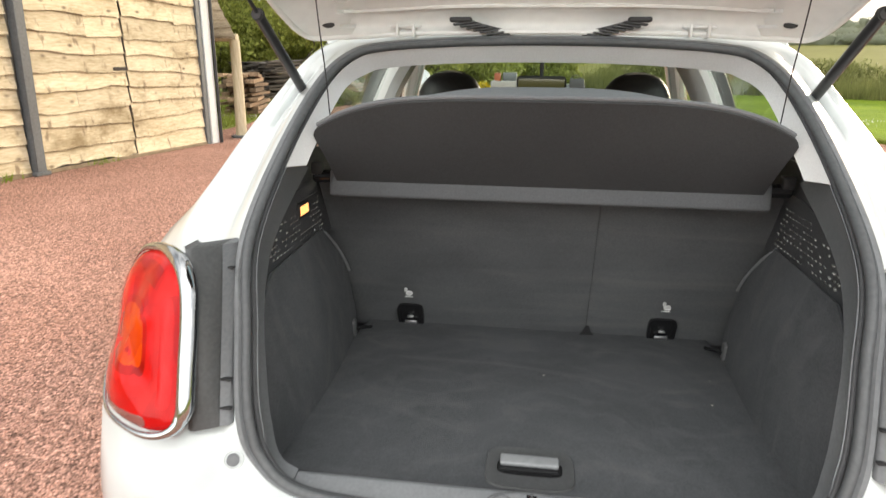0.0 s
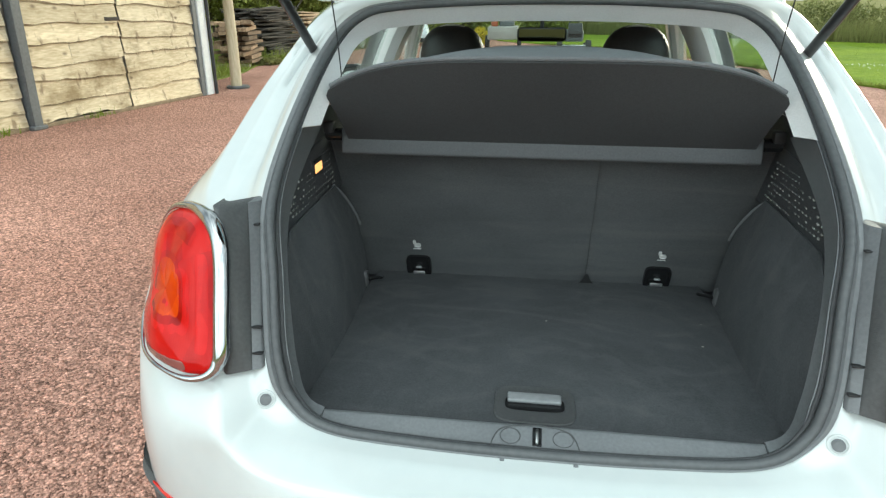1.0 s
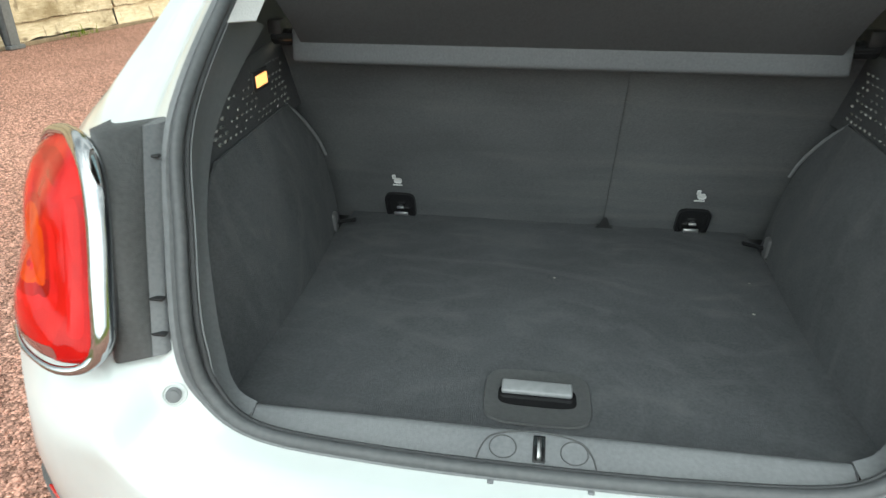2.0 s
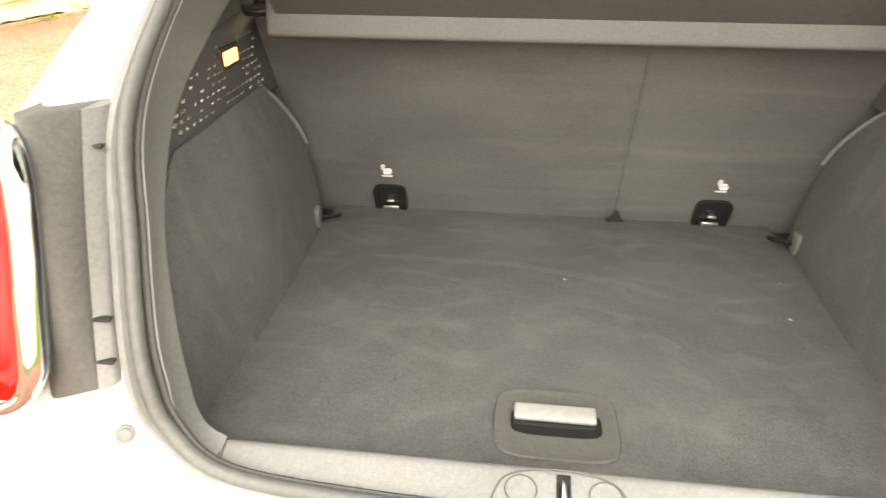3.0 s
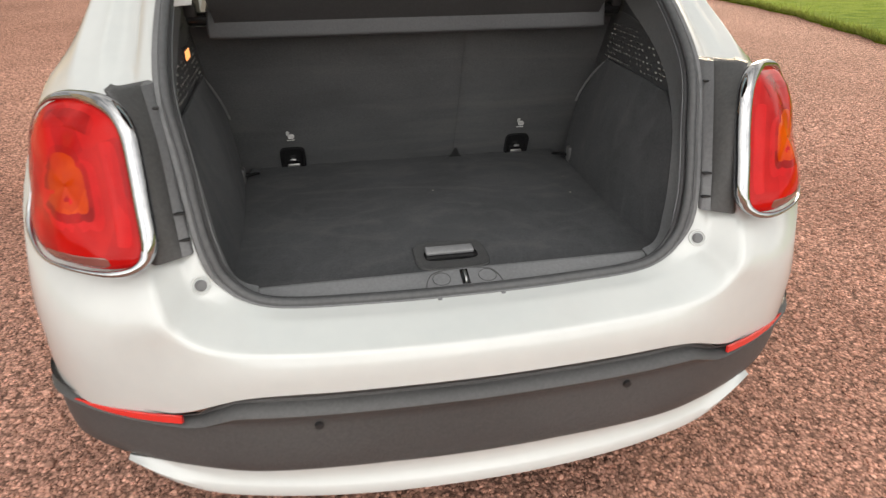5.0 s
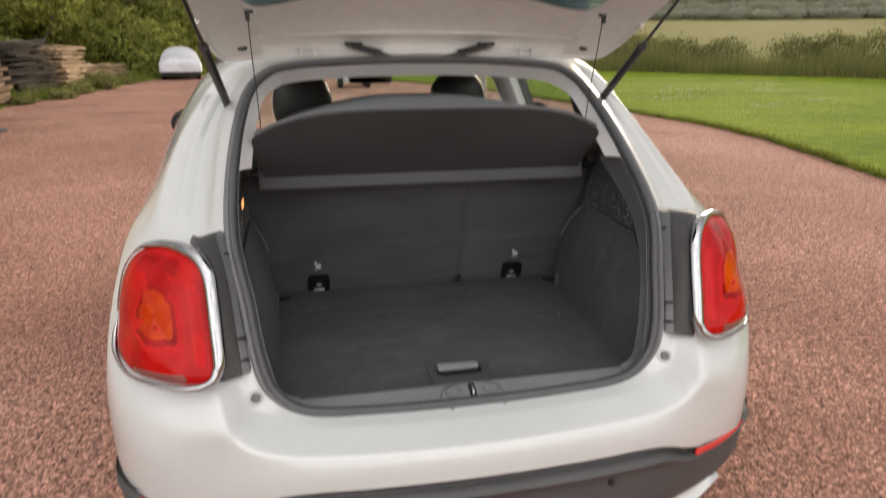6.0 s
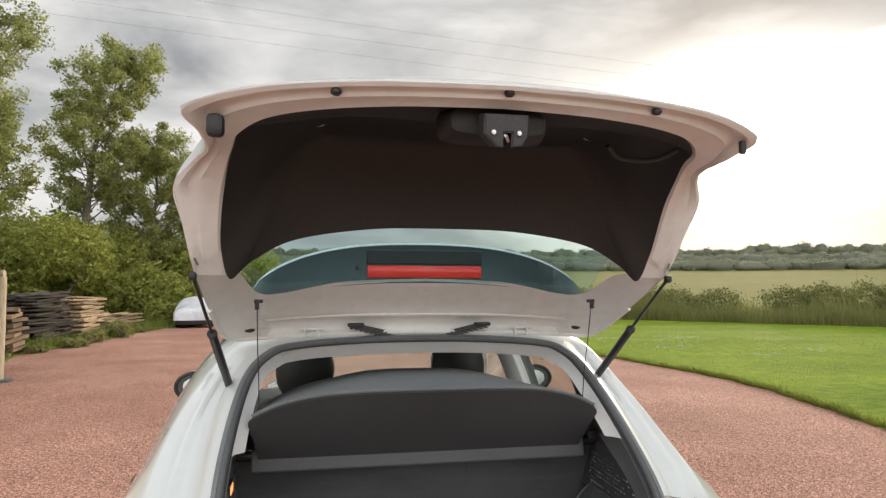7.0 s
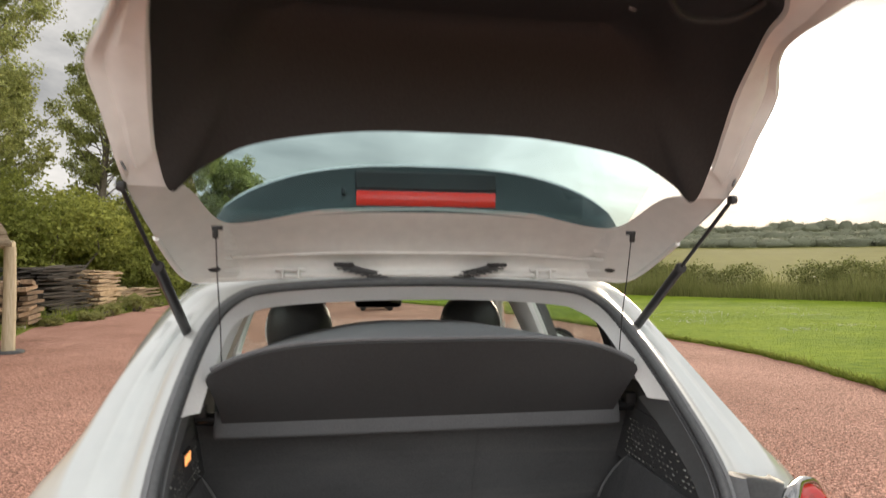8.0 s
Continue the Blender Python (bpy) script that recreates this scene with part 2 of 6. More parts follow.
M_SHELF_TOP = surface("grey_parcel_shelf_felt", (0.13, 0.135, 0.145), (0.18, 0.185, 0.195), rough=0.92, coarse=3, fine=260, bump=0.0016, bump_scale=600)
M_SHELF_BAR = surface("grey_shelf_edge_felt", (0.075, 0.078, 0.084), (0.105, 0.108, 0.115), rough=0.9, coarse=3, fine=260, bump=0.0014, bump_scale=600)
M_LINER = surface("black_tailgate_liner", (0.013, 0.0125, 0.013), (0.026, 0.025, 0.025), rough=0.6, coarse=2.2, fine=180, bump=0.0009, bump_scale=500)
M_HEADLINER = surface("light_grey_headliner", (0.60, 0.59, 0.59), (0.68, 0.67, 0.67), rough=0.9, coarse=3, fine=240, bump=0.001)
M_LEATHER = surface("black_leather", (0.018, 0.018, 0.019), (0.032, 0.032, 0.033), rough=0.42, coarse=6, fine=120, bump=0.001, bump_scale=300)
M_CHROME = surface("chrome", (0.42, 0.43, 0.45), (0.52, 0.53, 0.54), rough=0.11, metal=1.0, coarse=4, fine=60, rough_var=0.03)
M_MIRROR = plain("tinted_mirror_glass", (0.16, 0.25, 0.30), 0.03, metal=1.0)
M_STEEL = surface("bare_steel", (0.42, 0.42, 0.43), (0.58, 0.58, 0.58), rough=0.32, metal=1.0, coarse=8, fine=120)
M_BLACK_GLOSS = plain("gloss_black_plastic", (0.012, 0.012, 0.013), 0.18)
M_BLACK = surface("matt_black_plastic", (0.012, 0.012, 0.013), (0.024, 0.024, 0.026), rough=0.55, coarse=5, fine=150)
M_STRUT = surface("black_enamelled_strut", (0.016, 0.017, 0.018), (0.03, 0.031, 0.033), rough=0.3, coarse=6, fine=80)
def lens_plastic(name, deep, bright, cells, stretch=(1.0, 1.0, 0.55), flutes=60):
    """Glossy lamp plastic with the cut facets of the reflector showing through it."""
    m = plain(name, bright, 0.07, coat=0.12)
    n, l = m.node_tree.nodes, m.node_tree.links
    p = n["Principled BSDF"]
    co, mp = n.new("ShaderNodeTexCoord"), n.new("ShaderNodeMapping")
    mp.inputs["Scale"].default_value = stretch
    l.new(co.outputs["Object"], mp.inputs["Vector"])
    facet = n.new("ShaderNodeTexVoronoi")
    facet.inputs["Scale"].default_value = cells
    l.new(mp.outputs[0], facet.inputs["Vector"])
    split = n.new("ShaderNodeSeparateColor")
    l.new(facet.outputs["Color"], split.inputs[0])
    soft = n.new("ShaderNodeTexNoise")
    soft.inputs["Scale"].default_value, soft.inputs["Detail"].default_value = 18, 2
    l.new(co.outputs["Object"], soft.inputs["Vector"])
    both_ = n.new("ShaderNodeMath")
    both_.operation = "MULTIPLY_ADD"
    both_.inputs[1].default_value = 0.55
    l.new(split.outputs[0], both_.inputs[0])
    l.new(soft.outputs["Fac"], both_.inputs[2])
    ramp = n.new("ShaderNodeValToRGB")
    ramp.color_ramp.elements[0].position, ramp.color_ramp.elements[0].color = 0.42, (*deep, 1)
    ramp.color_ramp.elements[1].position, ramp.color_ramp.elements[1].color = 0.98, (*bright, 1)
    l.new(both_.outputs[0], ramp.inputs[0])
    l.new(ramp.outputs[0], p.inputs["Base Color"])
    p.inputs["Specular IOR Level"].default_value = 0.16
    flute = n.new("ShaderNodeTexWave")
    flute.inputs["Scale"].default_value, flute.inputs["Distortion"].default_value = flutes, 0.6
    l.new(co.outputs["Object"], flute.inputs["Vector"])
    bn = n.new("ShaderNodeBump")
    bn.inputs["Distance"].default_value, bn.inputs["Strength"].default_value = 0.0005, 0.15
    l.new(flute.outputs["Fac"], bn.inputs["Height"])
    l.new(bn.outputs[0], p.inputs["Normal"])
    return m


M_RED = lens_plastic("red_lens", (0.33, 0.003, 0.004), (0.50, 0.007, 0.006), 9)
M_RED_DARK = lens_plastic("deep_red_lens", (0.24, 0.002, 0.002), (0.44, 0.007, 0.006), 20, (1.0, 1.0, 0.9))
M_RED_PALE = lens_plastic("bright_red_lens", (0.44, 0.004, 0.005), (0.56, 0.009, 0.010), 8, (1.0, 1.0, 0.3))
M_ORANGE = lens_plastic("amber_lens", (0.44, 0.024, 0.002), (0.64, 0.072, 0.003), 14, (1.0, 1.0, 0.5))
M_REVERSE = plain("smoked_clear_lens", (0.20, 0.060, 0.052), 0.12, coat=1.0)
M_BRAKE = plain("bright_red_brake_lens", (0.92, 0.028, 0.016), 0.2, coat=0.6)
M_REFLECTOR = plain("red_reflector", (0.70, 0.03, 0.025), 0.15, coat=1.0)
# the lightened, widely varied grey paints bright glints onto some of the ribs
M_RIB_GLINTS = surface("satin_grey_ribs_with_glints", (0.085, 0.084, 0.080), (0.20, 0.198, 0.19), rough=0.22, coarse=24, fine=90, random_value=0.75)
M_WHITE_PRINT = plain("white_print", (0.52, 0.52, 0.52), 0.6)
M_LAMP = plain("warm_lamp_lens", (1.0, 0.42, 0.15), 0.3, emission=0.75)
M_GLASS = pane_glass("car_window_glass", (0.88, 0.93, 0.90))
M_GLASS_REAR = pane_glass("tailgate_glass", (0.80, 0.91, 0.92))
M_FRIT = surface("dark_glass_border", (0.022, 0.032, 0.034), (0.032, 0.043, 0.045), rough=0.3, coarse=3, fine=100)
M_TYRE = surface("tyre_rubber", (0.02, 0.02, 0.02), (0.035, 0.034, 0.033), rough=0.85, coarse=4, fine=80, bump=0.002)
M_ALLOY = surface("alloy_wheel", (0.45, 0.45, 0.46), (0.55, 0.55, 0.56), rough=0.3, metal=1.0)
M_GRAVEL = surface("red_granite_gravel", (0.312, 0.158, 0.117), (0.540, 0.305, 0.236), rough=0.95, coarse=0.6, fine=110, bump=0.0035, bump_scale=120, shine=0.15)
M_STONE = surface("red_granite_chips", (0.331, 0.170, 0.125), (0.564, 0.322, 0.248), rough=0.9, coarse=0.6, fine=140, random_value=0.42, bump=0.002, shine=0.2)
def gravel_bed():
    """Chips as cells of two sizes, each with its own tint, a rounded top and shade painted round its rim."""
    m = bpy.data.materials["red_granite_gravel"]
    n, l = m.node_tree.nodes, m.node_tree.links
    p = n["Principled BSDF"]
    co = n.new("ShaderNodeTexCoord")
    cell = n.new("ShaderNodeTexVoronoi")
    cell.inputs["Scale"].default_value = 80
    small = n.new("ShaderNodeTexVoronoi")
    small.inputs["Scale"].default_value = 135
    l.new(co.outputs["Object"], cell.inputs["Vector"])
    l.new(co.outputs["Object"], small.inputs["Vector"])
    grey = n.new("ShaderNodeSeparateColor")
    l.new(cell.outputs["Color"], grey.inputs[0])
    tone = n.new("ShaderNodeMapRange")
    tone.inputs["To Min"].default_value, tone.inputs["To Max"].default_value = 0.40, 1.70
    l.new(grey.outputs[0], tone.inputs["Value"])
    # colour darkens toward each cell's rim, painting the shade between chips
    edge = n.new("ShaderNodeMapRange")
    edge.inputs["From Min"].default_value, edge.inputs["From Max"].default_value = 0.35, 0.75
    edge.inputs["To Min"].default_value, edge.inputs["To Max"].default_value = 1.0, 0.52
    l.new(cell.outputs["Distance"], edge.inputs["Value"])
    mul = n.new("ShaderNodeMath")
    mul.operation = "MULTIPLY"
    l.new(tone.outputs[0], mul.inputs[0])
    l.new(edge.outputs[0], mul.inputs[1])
    clump = n.new("ShaderNodeTexNoise")
    clump.inputs["Scale"].default_value, clump.inputs["Detail"].default_value = 30, 4
    l.new(co.outputs["Object"], clump.inputs["Vector"])
    patch_ = n.new("ShaderNodeMapRange")
    patch_.inputs["From Min"].default_value, patch_.inputs["From Max"].default_value = 0.32, 0.68
    patch_.inputs["To Min"].default_value, patch_.inputs["To Max"].default_value = 0.70, 1.30
    l.new(clump.outputs["Fac"], patch_.inputs["Value"])
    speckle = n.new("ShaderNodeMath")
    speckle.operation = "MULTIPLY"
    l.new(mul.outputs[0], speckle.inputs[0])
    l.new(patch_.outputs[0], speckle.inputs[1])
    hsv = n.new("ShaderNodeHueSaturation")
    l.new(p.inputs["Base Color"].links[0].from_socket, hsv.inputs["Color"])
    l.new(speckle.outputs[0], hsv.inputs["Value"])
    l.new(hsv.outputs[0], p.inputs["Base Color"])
    add = n.new("ShaderNodeMath")
    add.operation = "MULTIPLY_ADD"
    add.inputs[1].default_value = 0.5
    l.new(small.outputs["Distance"], add.inputs[0])
    l.new(cell.outputs["Distance"], add.inputs[2])
    bn = n.new("ShaderNodeBump")
    bn.invert = True
    bn.inputs["Distance"].default_value = 0.005
    l.new(add.outputs[0], bn.inputs["Height"])
    l.new(bn.outputs[0], p.inputs["Normal"])


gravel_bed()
M_LAWN = surface("lawn_turf", (0.085, 0.148, 0.010), (0.220, 0.288, 0.030), rough=0.95, coarse=0.42, fine=5, stretch=(0.7, 1.3, 1), bump=0.03, bump_scale=30, shine=0.05)
M_BLADE = leafy("grass_blades", (0.125, 0.195, 0.013), (0.18, 0.255, 0.028), 0.4, 0.06)
M_FLOWER = surface("white_clover", (0.55, 0.56, 0.48), (0.72, 0.72, 0.65), rough=0.9)
M_LONG_GRASS = leafy("long_dry_grass", (0.195, 0.21, 0.07), (0.27, 0.27, 0.105), 0.5, 0.18)
M_VERGE = leafy("verge_grass", (0.15, 0.20, 0.035), (0.26, 0.29, 0.07), 0.7, 0.25)
M_LEAF = leafy("shrub_leaves", (0.265, 0.295, 0.072), (0.41, 0.425, 0.120), 0.35, 0.35)
M_LEAF_TREE = leafy("poplar_leaves", (0.27, 0.295, 0.105), (0.385, 0.405, 0.160), 0.3, 0.35)
M_LEAF_HEDGE = leafy("hedge_leaves", (0.130, 0.145, 0.050), (0.205, 0.215, 0.080), 0.3, 0.3)
# paler and greyer than real leaves: the distance haze is painted into this colour
M_LEAF_HAZED = leafy("hazed_distant_leaves", (0.21, 0.228, 0.160), (0.265, 0.282, 0.205), 0.05, 0.12)
M_BARK = surface("tree_bark", (0.10, 0.085, 0.065), (0.20, 0.175, 0.14), rough=0.95, coarse=3, fine=25, bump=0.01, stretch=(1, 1, 0.3))
M_FIELD = surface("barley_field", (0.118, 0.120, 0.032), (0.168, 0.162, 0.050), rough=1.0, coarse=0.012, fine=0.4, shine=0.05)
M_LARCH = surface("waney_larch_boards", (0.42, 0.33, 0.20), (0.72, 0.615, 0.44), rough=0.8, coarse=1.6, fine=14, bump=0.004, bump_scale=20,
                  stretch=(3, 0.35, 3.2), random_value=0.14)
M_WANE = surface("bark_edge_of_boards", (0.045, 0.030, 0.018), (0.16, 0.11, 0.06), rough=0.95, coarse=4, fine=30, bump=0.006)


def larch_marks():
    """Knots and brown weather stains over the grain."""
    n, l = M_LARCH.node_tree.nodes, M_LARCH.node_tree.links
    p = n["Principled BSDF"]
    colour = p.inputs["Base Color"].links[0].from_socket
    co, mp = n.new("ShaderNodeTexCoord"), n.new("ShaderNodeMapping")
    mp.inputs["Scale"].default_value = (1.0, 0.55, 1.0)
    l.new(co.outputs["Object"], mp.inputs["Vector"])
    stain = n.new("ShaderNodeTexNoise")
    stain.inputs["Scale"].default_value, stain.inputs["Detail"].default_value, stain.inputs["Roughness"].default_value = 1.15, 8, 0.70
    l.new(mp.outputs[0], stain.inputs["Vector"])
    knot = n.new("ShaderNodeTexVoronoi")
    knot.inputs["Scale"].default_value = 5.4
    l.new(mp.outputs[0], knot.inputs["Vector"])
    # short dark flecks of bark and sap
    mp2 = n.new("ShaderNodeMapping")
    mp2.inputs["Scale"].default_value = (1.0, 1.0, 0.45)
    l.new(co.outputs["Object"], mp2.inputs["Vector"])
    streak = n.new("ShaderNodeTexNoise")
    streak.inputs["Scale"].default_value, streak.inputs["Detail"].default_value = 9.0, 3
    l.new(mp2.outputs[0], streak.inputs["Vector"])
    for src, lo, hi, tint, share in ((stain.outputs["Fac"], 0.52, 0.66, (0.19, 0.13, 0.055), 0.85), (streak.outputs["Fac"], 0.61, 0.72, (0.16, 0.105, 0.06), 0.75), (knot.outputs["Distance"], 0.17, 0.03, (0.09, 0.055, 0.03), 0.9)):
        f = n.new("ShaderNodeMapRange")
        f.inputs["From Min"].default_value, f.inputs["From Max"].default_value = lo, hi
        f.inputs["To Max"].default_value = share
        l.new(src, f.inputs["Value"])
        mx = n.new("ShaderNodeMixRGB")
        mx.inputs[2].default_value = (*tint, 1)
        l.new(f.outputs[0], mx.inputs[0])
        l.new(colour, mx.inputs[1])
        colour = mx.outputs[0]
    l.new(colour, p.inputs["Base Color"])


larch_marks()
M_SHINGLE = surface("weathered_brown_roof_boards", (0.15, 0.105, 0.060), (0.34, 0.26, 0.17), rough=0.85, coarse=2.5, fine=20, bump=0.004, stretch=(0.5, 3, 3), random_value=0.2)
M_GREYWOOD = surface("weathered_wood", (0.20, 0.18, 0.15), (0.34, 0.31, 0.26), rough=0.85, coarse=2, fine=18, bump=0.004, stretch=(3, 3, 0.4))
M_POST = surface("peeled_pole_wood", (0.40, 0.33, 0.21), (0.58, 0.50, 0.36), rough=0.8, coarse=2, fine=16, bump=0.003, stretch=(3, 3, 0.3))
M_TRIM_WHITE = surface("grey_white_corner_board", (0.50, 0.52, 0.53), (0.66, 0.67, 0.67), rough=0.7, coarse=2, fine=30)
M_TRIM_DARK = surface("dark_grey_steel_post", (0.075, 0.08, 0.085), (0.12, 0.125, 0.13), rough=0.6, coarse=2, fine=30)
M_PILE_DARK = surface("weathered_dark_boards", (0.024, 0.020, 0.017), (0.070, 0.058, 0.047), rough=0.9, coarse=2, fine=20, random_value=0.5)
M_PILE_LIGHT = surface("fresh_sawn_boards", (0.30, 0.20, 0.115), (0.55, 0.42, 0.28), rough=0.85, coarse=2, fine=20, random_value=0.35)
M_PILE_BROWN = surface("brown_offcuts", (0.13, 0.085, 0.052), (0.32, 0.22, 0.14), rough=0.9, coarse=2, fine=20, random_value=0.45)
M_COVER = surface("silver_car_cover", (0.46, 0.48, 0.52), (0.62, 0.64, 0.68), rough=0.5, coarse=2.5, fine=12, bump=0.03, bump_scale=5)
M_BRACKET = surface("grey_bracket", (0.070, 0.070, 0.073), (0.11, 0.11, 0.114), rough=0.4, coarse=9, fine=90)
M_CONCRETE = surface("grey_stone", (0.20, 0.19, 0.18), (0.32, 0.31, 0.29), rough=0.9, coarse=4, fine=40, bump=0.006)


# ---- mesh helpers ----
def part(name, bm, material, parent=None, label="", smooth=True, sharp=40):
    """Links a bmesh as one mesh object, under a thing or a part."""
    me = bpy.data.meshes.new(name)
    bm.to_mesh(me)
    bm.free()
    me.materials.append(material)
    if smooth:
        me.polygons.foreach_set("use_smooth", [True] * len(me.polygons))
        try:
            me.set_sharp_from_angle(angle=radians(sharp))
        except AttributeError:
            pass
    ob = new(name, me)
    if parent:
        ob.parent = parent
    if label:
        tagged(ob, label)
    return ob


def thing(name, label, category, group="", kind="", at=(0, 0, 0)):
    ob = new(name)
    ob.location = at
    ob.empty_display_size = 0.1
    return tagged(ob, label, category, group, kind)


def mesh_thing(name, bm, material, label, category, kind="", group="", smooth=True):
    return tagged(part(name, bm, material, None, "", smooth), label, category, group, kind)


def spline(points, count, closed=False):
    """Catmull-Rom through the points, at count even steps of the parameter."""
    p = [Vector(q) for q in points]
    n = len(p)
    out = []
    spans = n if closed else n - 1
    for k in range(count):
        u = k * spans / (count if closed else count - 1)
        i = min(int(u), spans - 1)
        f = u - i
        if closed:
            a, b, c, d = p[(i - 1) % n], p[i % n], p[(i + 1) % n], p[(i + 2) % n]
        else:
            a, b, c, d = p[max(i - 1, 0)], p[i], p[i + 1], p[min(i + 2, n - 1)]
        out.append(0.5 * (2 * b + (c - a) * f + (2 * a - 5 * b + 4 * c - d) * f * f + (3 * b - a - 3 * c + d) * f ** 3))
    return out


def flip(points):
    return [(-x, y, z) for x, y, z in points]


def grid(rows, closed=False, bm=None, cap=False):
    """Faces between rows of points of one length; closed joins each row's end to its start."""
    bm = bm or bmesh.new()
    v = [[bm.verts.new(q) for q in r] for r in rows]
    for a, b in zip(v, v[1:]):
        m = len(a)
        for j in range(m if closed else m - 1):
            k = (j + 1) % m
            bm.faces.new((a[j], a[k], b[k], b[j]))
    if cap:
        bm.faces.new(v[0][::-1])
        bm.faces.new(v[-1])
    return bm


def thicken(bm, depth):
    """A shell of that thickness from a sheet."""
    bmesh.ops.recalc_face_normals(bm, faces=bm.faces)
    bmesh.ops.solidify(bm, geom=bm.faces[:], thickness=depth)
    return bm


def both(bm):
    """Adds the mirror image over the car's centre line."""
    geo = bmesh.ops.duplicate(bm, geom=bm.verts[:] + bm.edges[:] + bm.faces[:])
    for v in geo["geom"]:
        if isinstance(v, bmesh.types.BMVert):
            v.co.x = -v.co.x
    bmesh.ops.reverse_faces(bm, faces=[f for f in geo["geom"] if isinstance(f, bmesh.types.BMFace)])
    bmesh.ops.remove_doubles(bm, verts=bm.verts, dist=0.0003)
    return bm


def tube(path, radius, sides=8, closed=False, bm=None, flat=1.0):
    """A round bar along a path; radius is one number or one for each point; flat squeezes it across."""
    path = [Vector(p) for p in path]
    n = len(path)
    rows = []
    side = None
    for i, p in enumerate(path):
        a, b = (path[(i - 1) % n], path[(i + 1) % n]) if closed else (path[max(i - 1, 0)], path[min(i + 1, n - 1)])
        t = (b - a).normalized()
        if side is None:
            side = t.orthogonal().normalized()
        side = (side - t * side.dot(t)).normalized()
        other = t.cross(side)
        r = radius[i] if hasattr(radius, "__len__") else radius
        rows.append([p + r * (math.cos(q) * side + flat * math.sin(q) * other) for q in (2 * math.pi * k / sides for k in range(sides))])
    if closed:
        return grid(rows + [rows[0]], True, bm)
    return grid(rows, True, bm, cap=True)


def box(size, centre=(0, 0, 0), bevel=0.0, segments=2, turn=None, bm=None):
    own = bmesh.new()
    bmesh.ops.create_cube(own, size=1.0)
    bmesh.ops.scale(own, vec=size, verts=own.verts)
    if bevel:
        bmesh.ops.bevel(own, geom=own.edges[:], offset=bevel, segments=segments, affect="EDGES", profile=0.5)
    m = Matrix.Translation(centre) @ (turn or Matrix())
    bmesh.ops.transform(own, matrix=m, verts=own.verts)
    return join(own, bm)


def join(own, bm):
    if bm is None:
        return own
    idx = {}
    for v in own.verts:
        idx[v] = bm.verts.new(v.co)
    for f in own.faces:
        bm.faces.new([idx[v] for v in f.verts])
    own.free()
    return bm


def cylinder(radius, depth, centre, axis="z", sides=24, bevel=0.0, top=None, bm=None):
    own = bmesh.new()
    bmesh.ops.create_cone(own, cap_ends=True, segments=sides, radius1=radius, radius2=radius if top is None else top, depth=depth)
    if bevel:
        bmesh.ops.bevel(own, geom=[e for e in own.edges if len(e.link_faces) == 2 and e.calc_face_angle() > 1], offset=bevel, segments=2, affect="EDGES")
    turn = {"z": Matrix(), "x": Matrix.Rotation(radians(90), 4, "Y"), "y": Matrix.Rotation(radians(-90), 4, "X")}[axis]
    bmesh.ops.transform(own, matrix=Matrix.Translation(centre) @ turn, verts=own.verts)
    return join(own, bm)


def raw(name, verts, faces, material, smooth=False):
    """A mesh object from arrays, for large numbers of small pieces; faces is an array of triangles or quads."""
    me = bpy.data.meshes.new(name)
    k = faces.shape[1]
    me.vertices.add(len(verts))
    me.vertices.foreach_set("co", np.ascontiguousarray(verts, dtype=np.float32).ravel())
    me.loops.add(faces.size)
    me.loops.foreach_set("vertex_index", np.ascontiguousarray(faces, dtype=np.int32).ravel())
    me.polygons.add(len(faces))
    me.polygons.foreach_set("loop_start", np.arange(0, faces.size, k, dtype=np.int32))
    me.update(calc_edges=True)
    me.materials.append(material)
    if smooth:
        me.polygons.foreach_set("use_smooth", [True] * len(me.polygons))
    return new(name, me)


def rot_z(a):
    return Matrix.Rotation(a, 4, "Z")

# ---- ground, gravel yard, lawn ----
def ground_height(r):
    if r < 42:
        return -0.03
    if r < 180:
        return -0.03 + 6.0 * ((r - 42) / 138) ** 1.1
    return 6.0 + 13.0 * min(1, (r - 180) / 200) ** 1.2


def ground_sheet():
    radii = [0, 8, 16, 24, 32, 40, 46, 54, 66, 80, 100, 125, 150, 180, 215, 260, 310, 380, 600, 1200, 3000]
    return grid([[(r * math.cos(a), r * math.sin(a), ground_height(r)) for a in (2 * math.pi * k / 72 for k in range(72))] for r in [0.01] + radii[1:]], True)


mesh_thing("ground", ground_sheet(), M_FIELD, "ripening green-gold field rolling up to a low hill", "ground", "structure")


def slab(outline, z, depth):
    bm = bmesh.new()
    f = bm.faces.new([bm.verts.new((x, y, z)) for x, y in outline])
    geo = bmesh.ops.extrude_face_region(bm, geom=[f])
    bmesh.ops.translate(bm, verts=[v for v in geo["geom"] if isinstance(v, bmesh.types.BMVert)], vec=(0, 0, -depth))
    bmesh.ops.recalc_face_normals(bm, faces=bm.faces)
    bmesh.ops.triangulate(bm, faces=[q for q in bm.faces if len(q.verts) > 4])
    return bm


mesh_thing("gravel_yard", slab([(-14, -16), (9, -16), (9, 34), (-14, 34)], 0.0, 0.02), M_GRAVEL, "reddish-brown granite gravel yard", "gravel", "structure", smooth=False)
LAWN_EDGE = spline([(4.6, -14, 0), (5.2, -4, 0), (5.6, 1, 0), (6.2, 4.9, 0), (6.65, 6.5, 0), (6.9, 8.4, 0), (6.9, 10, 0), (6.45, 12.7, 0), (5.6, 16.5, 0), (4.2, 21, 0), (1.6, 25.6, 0), (-1, 28.5, 0), (-3, 33, 0)], 320)
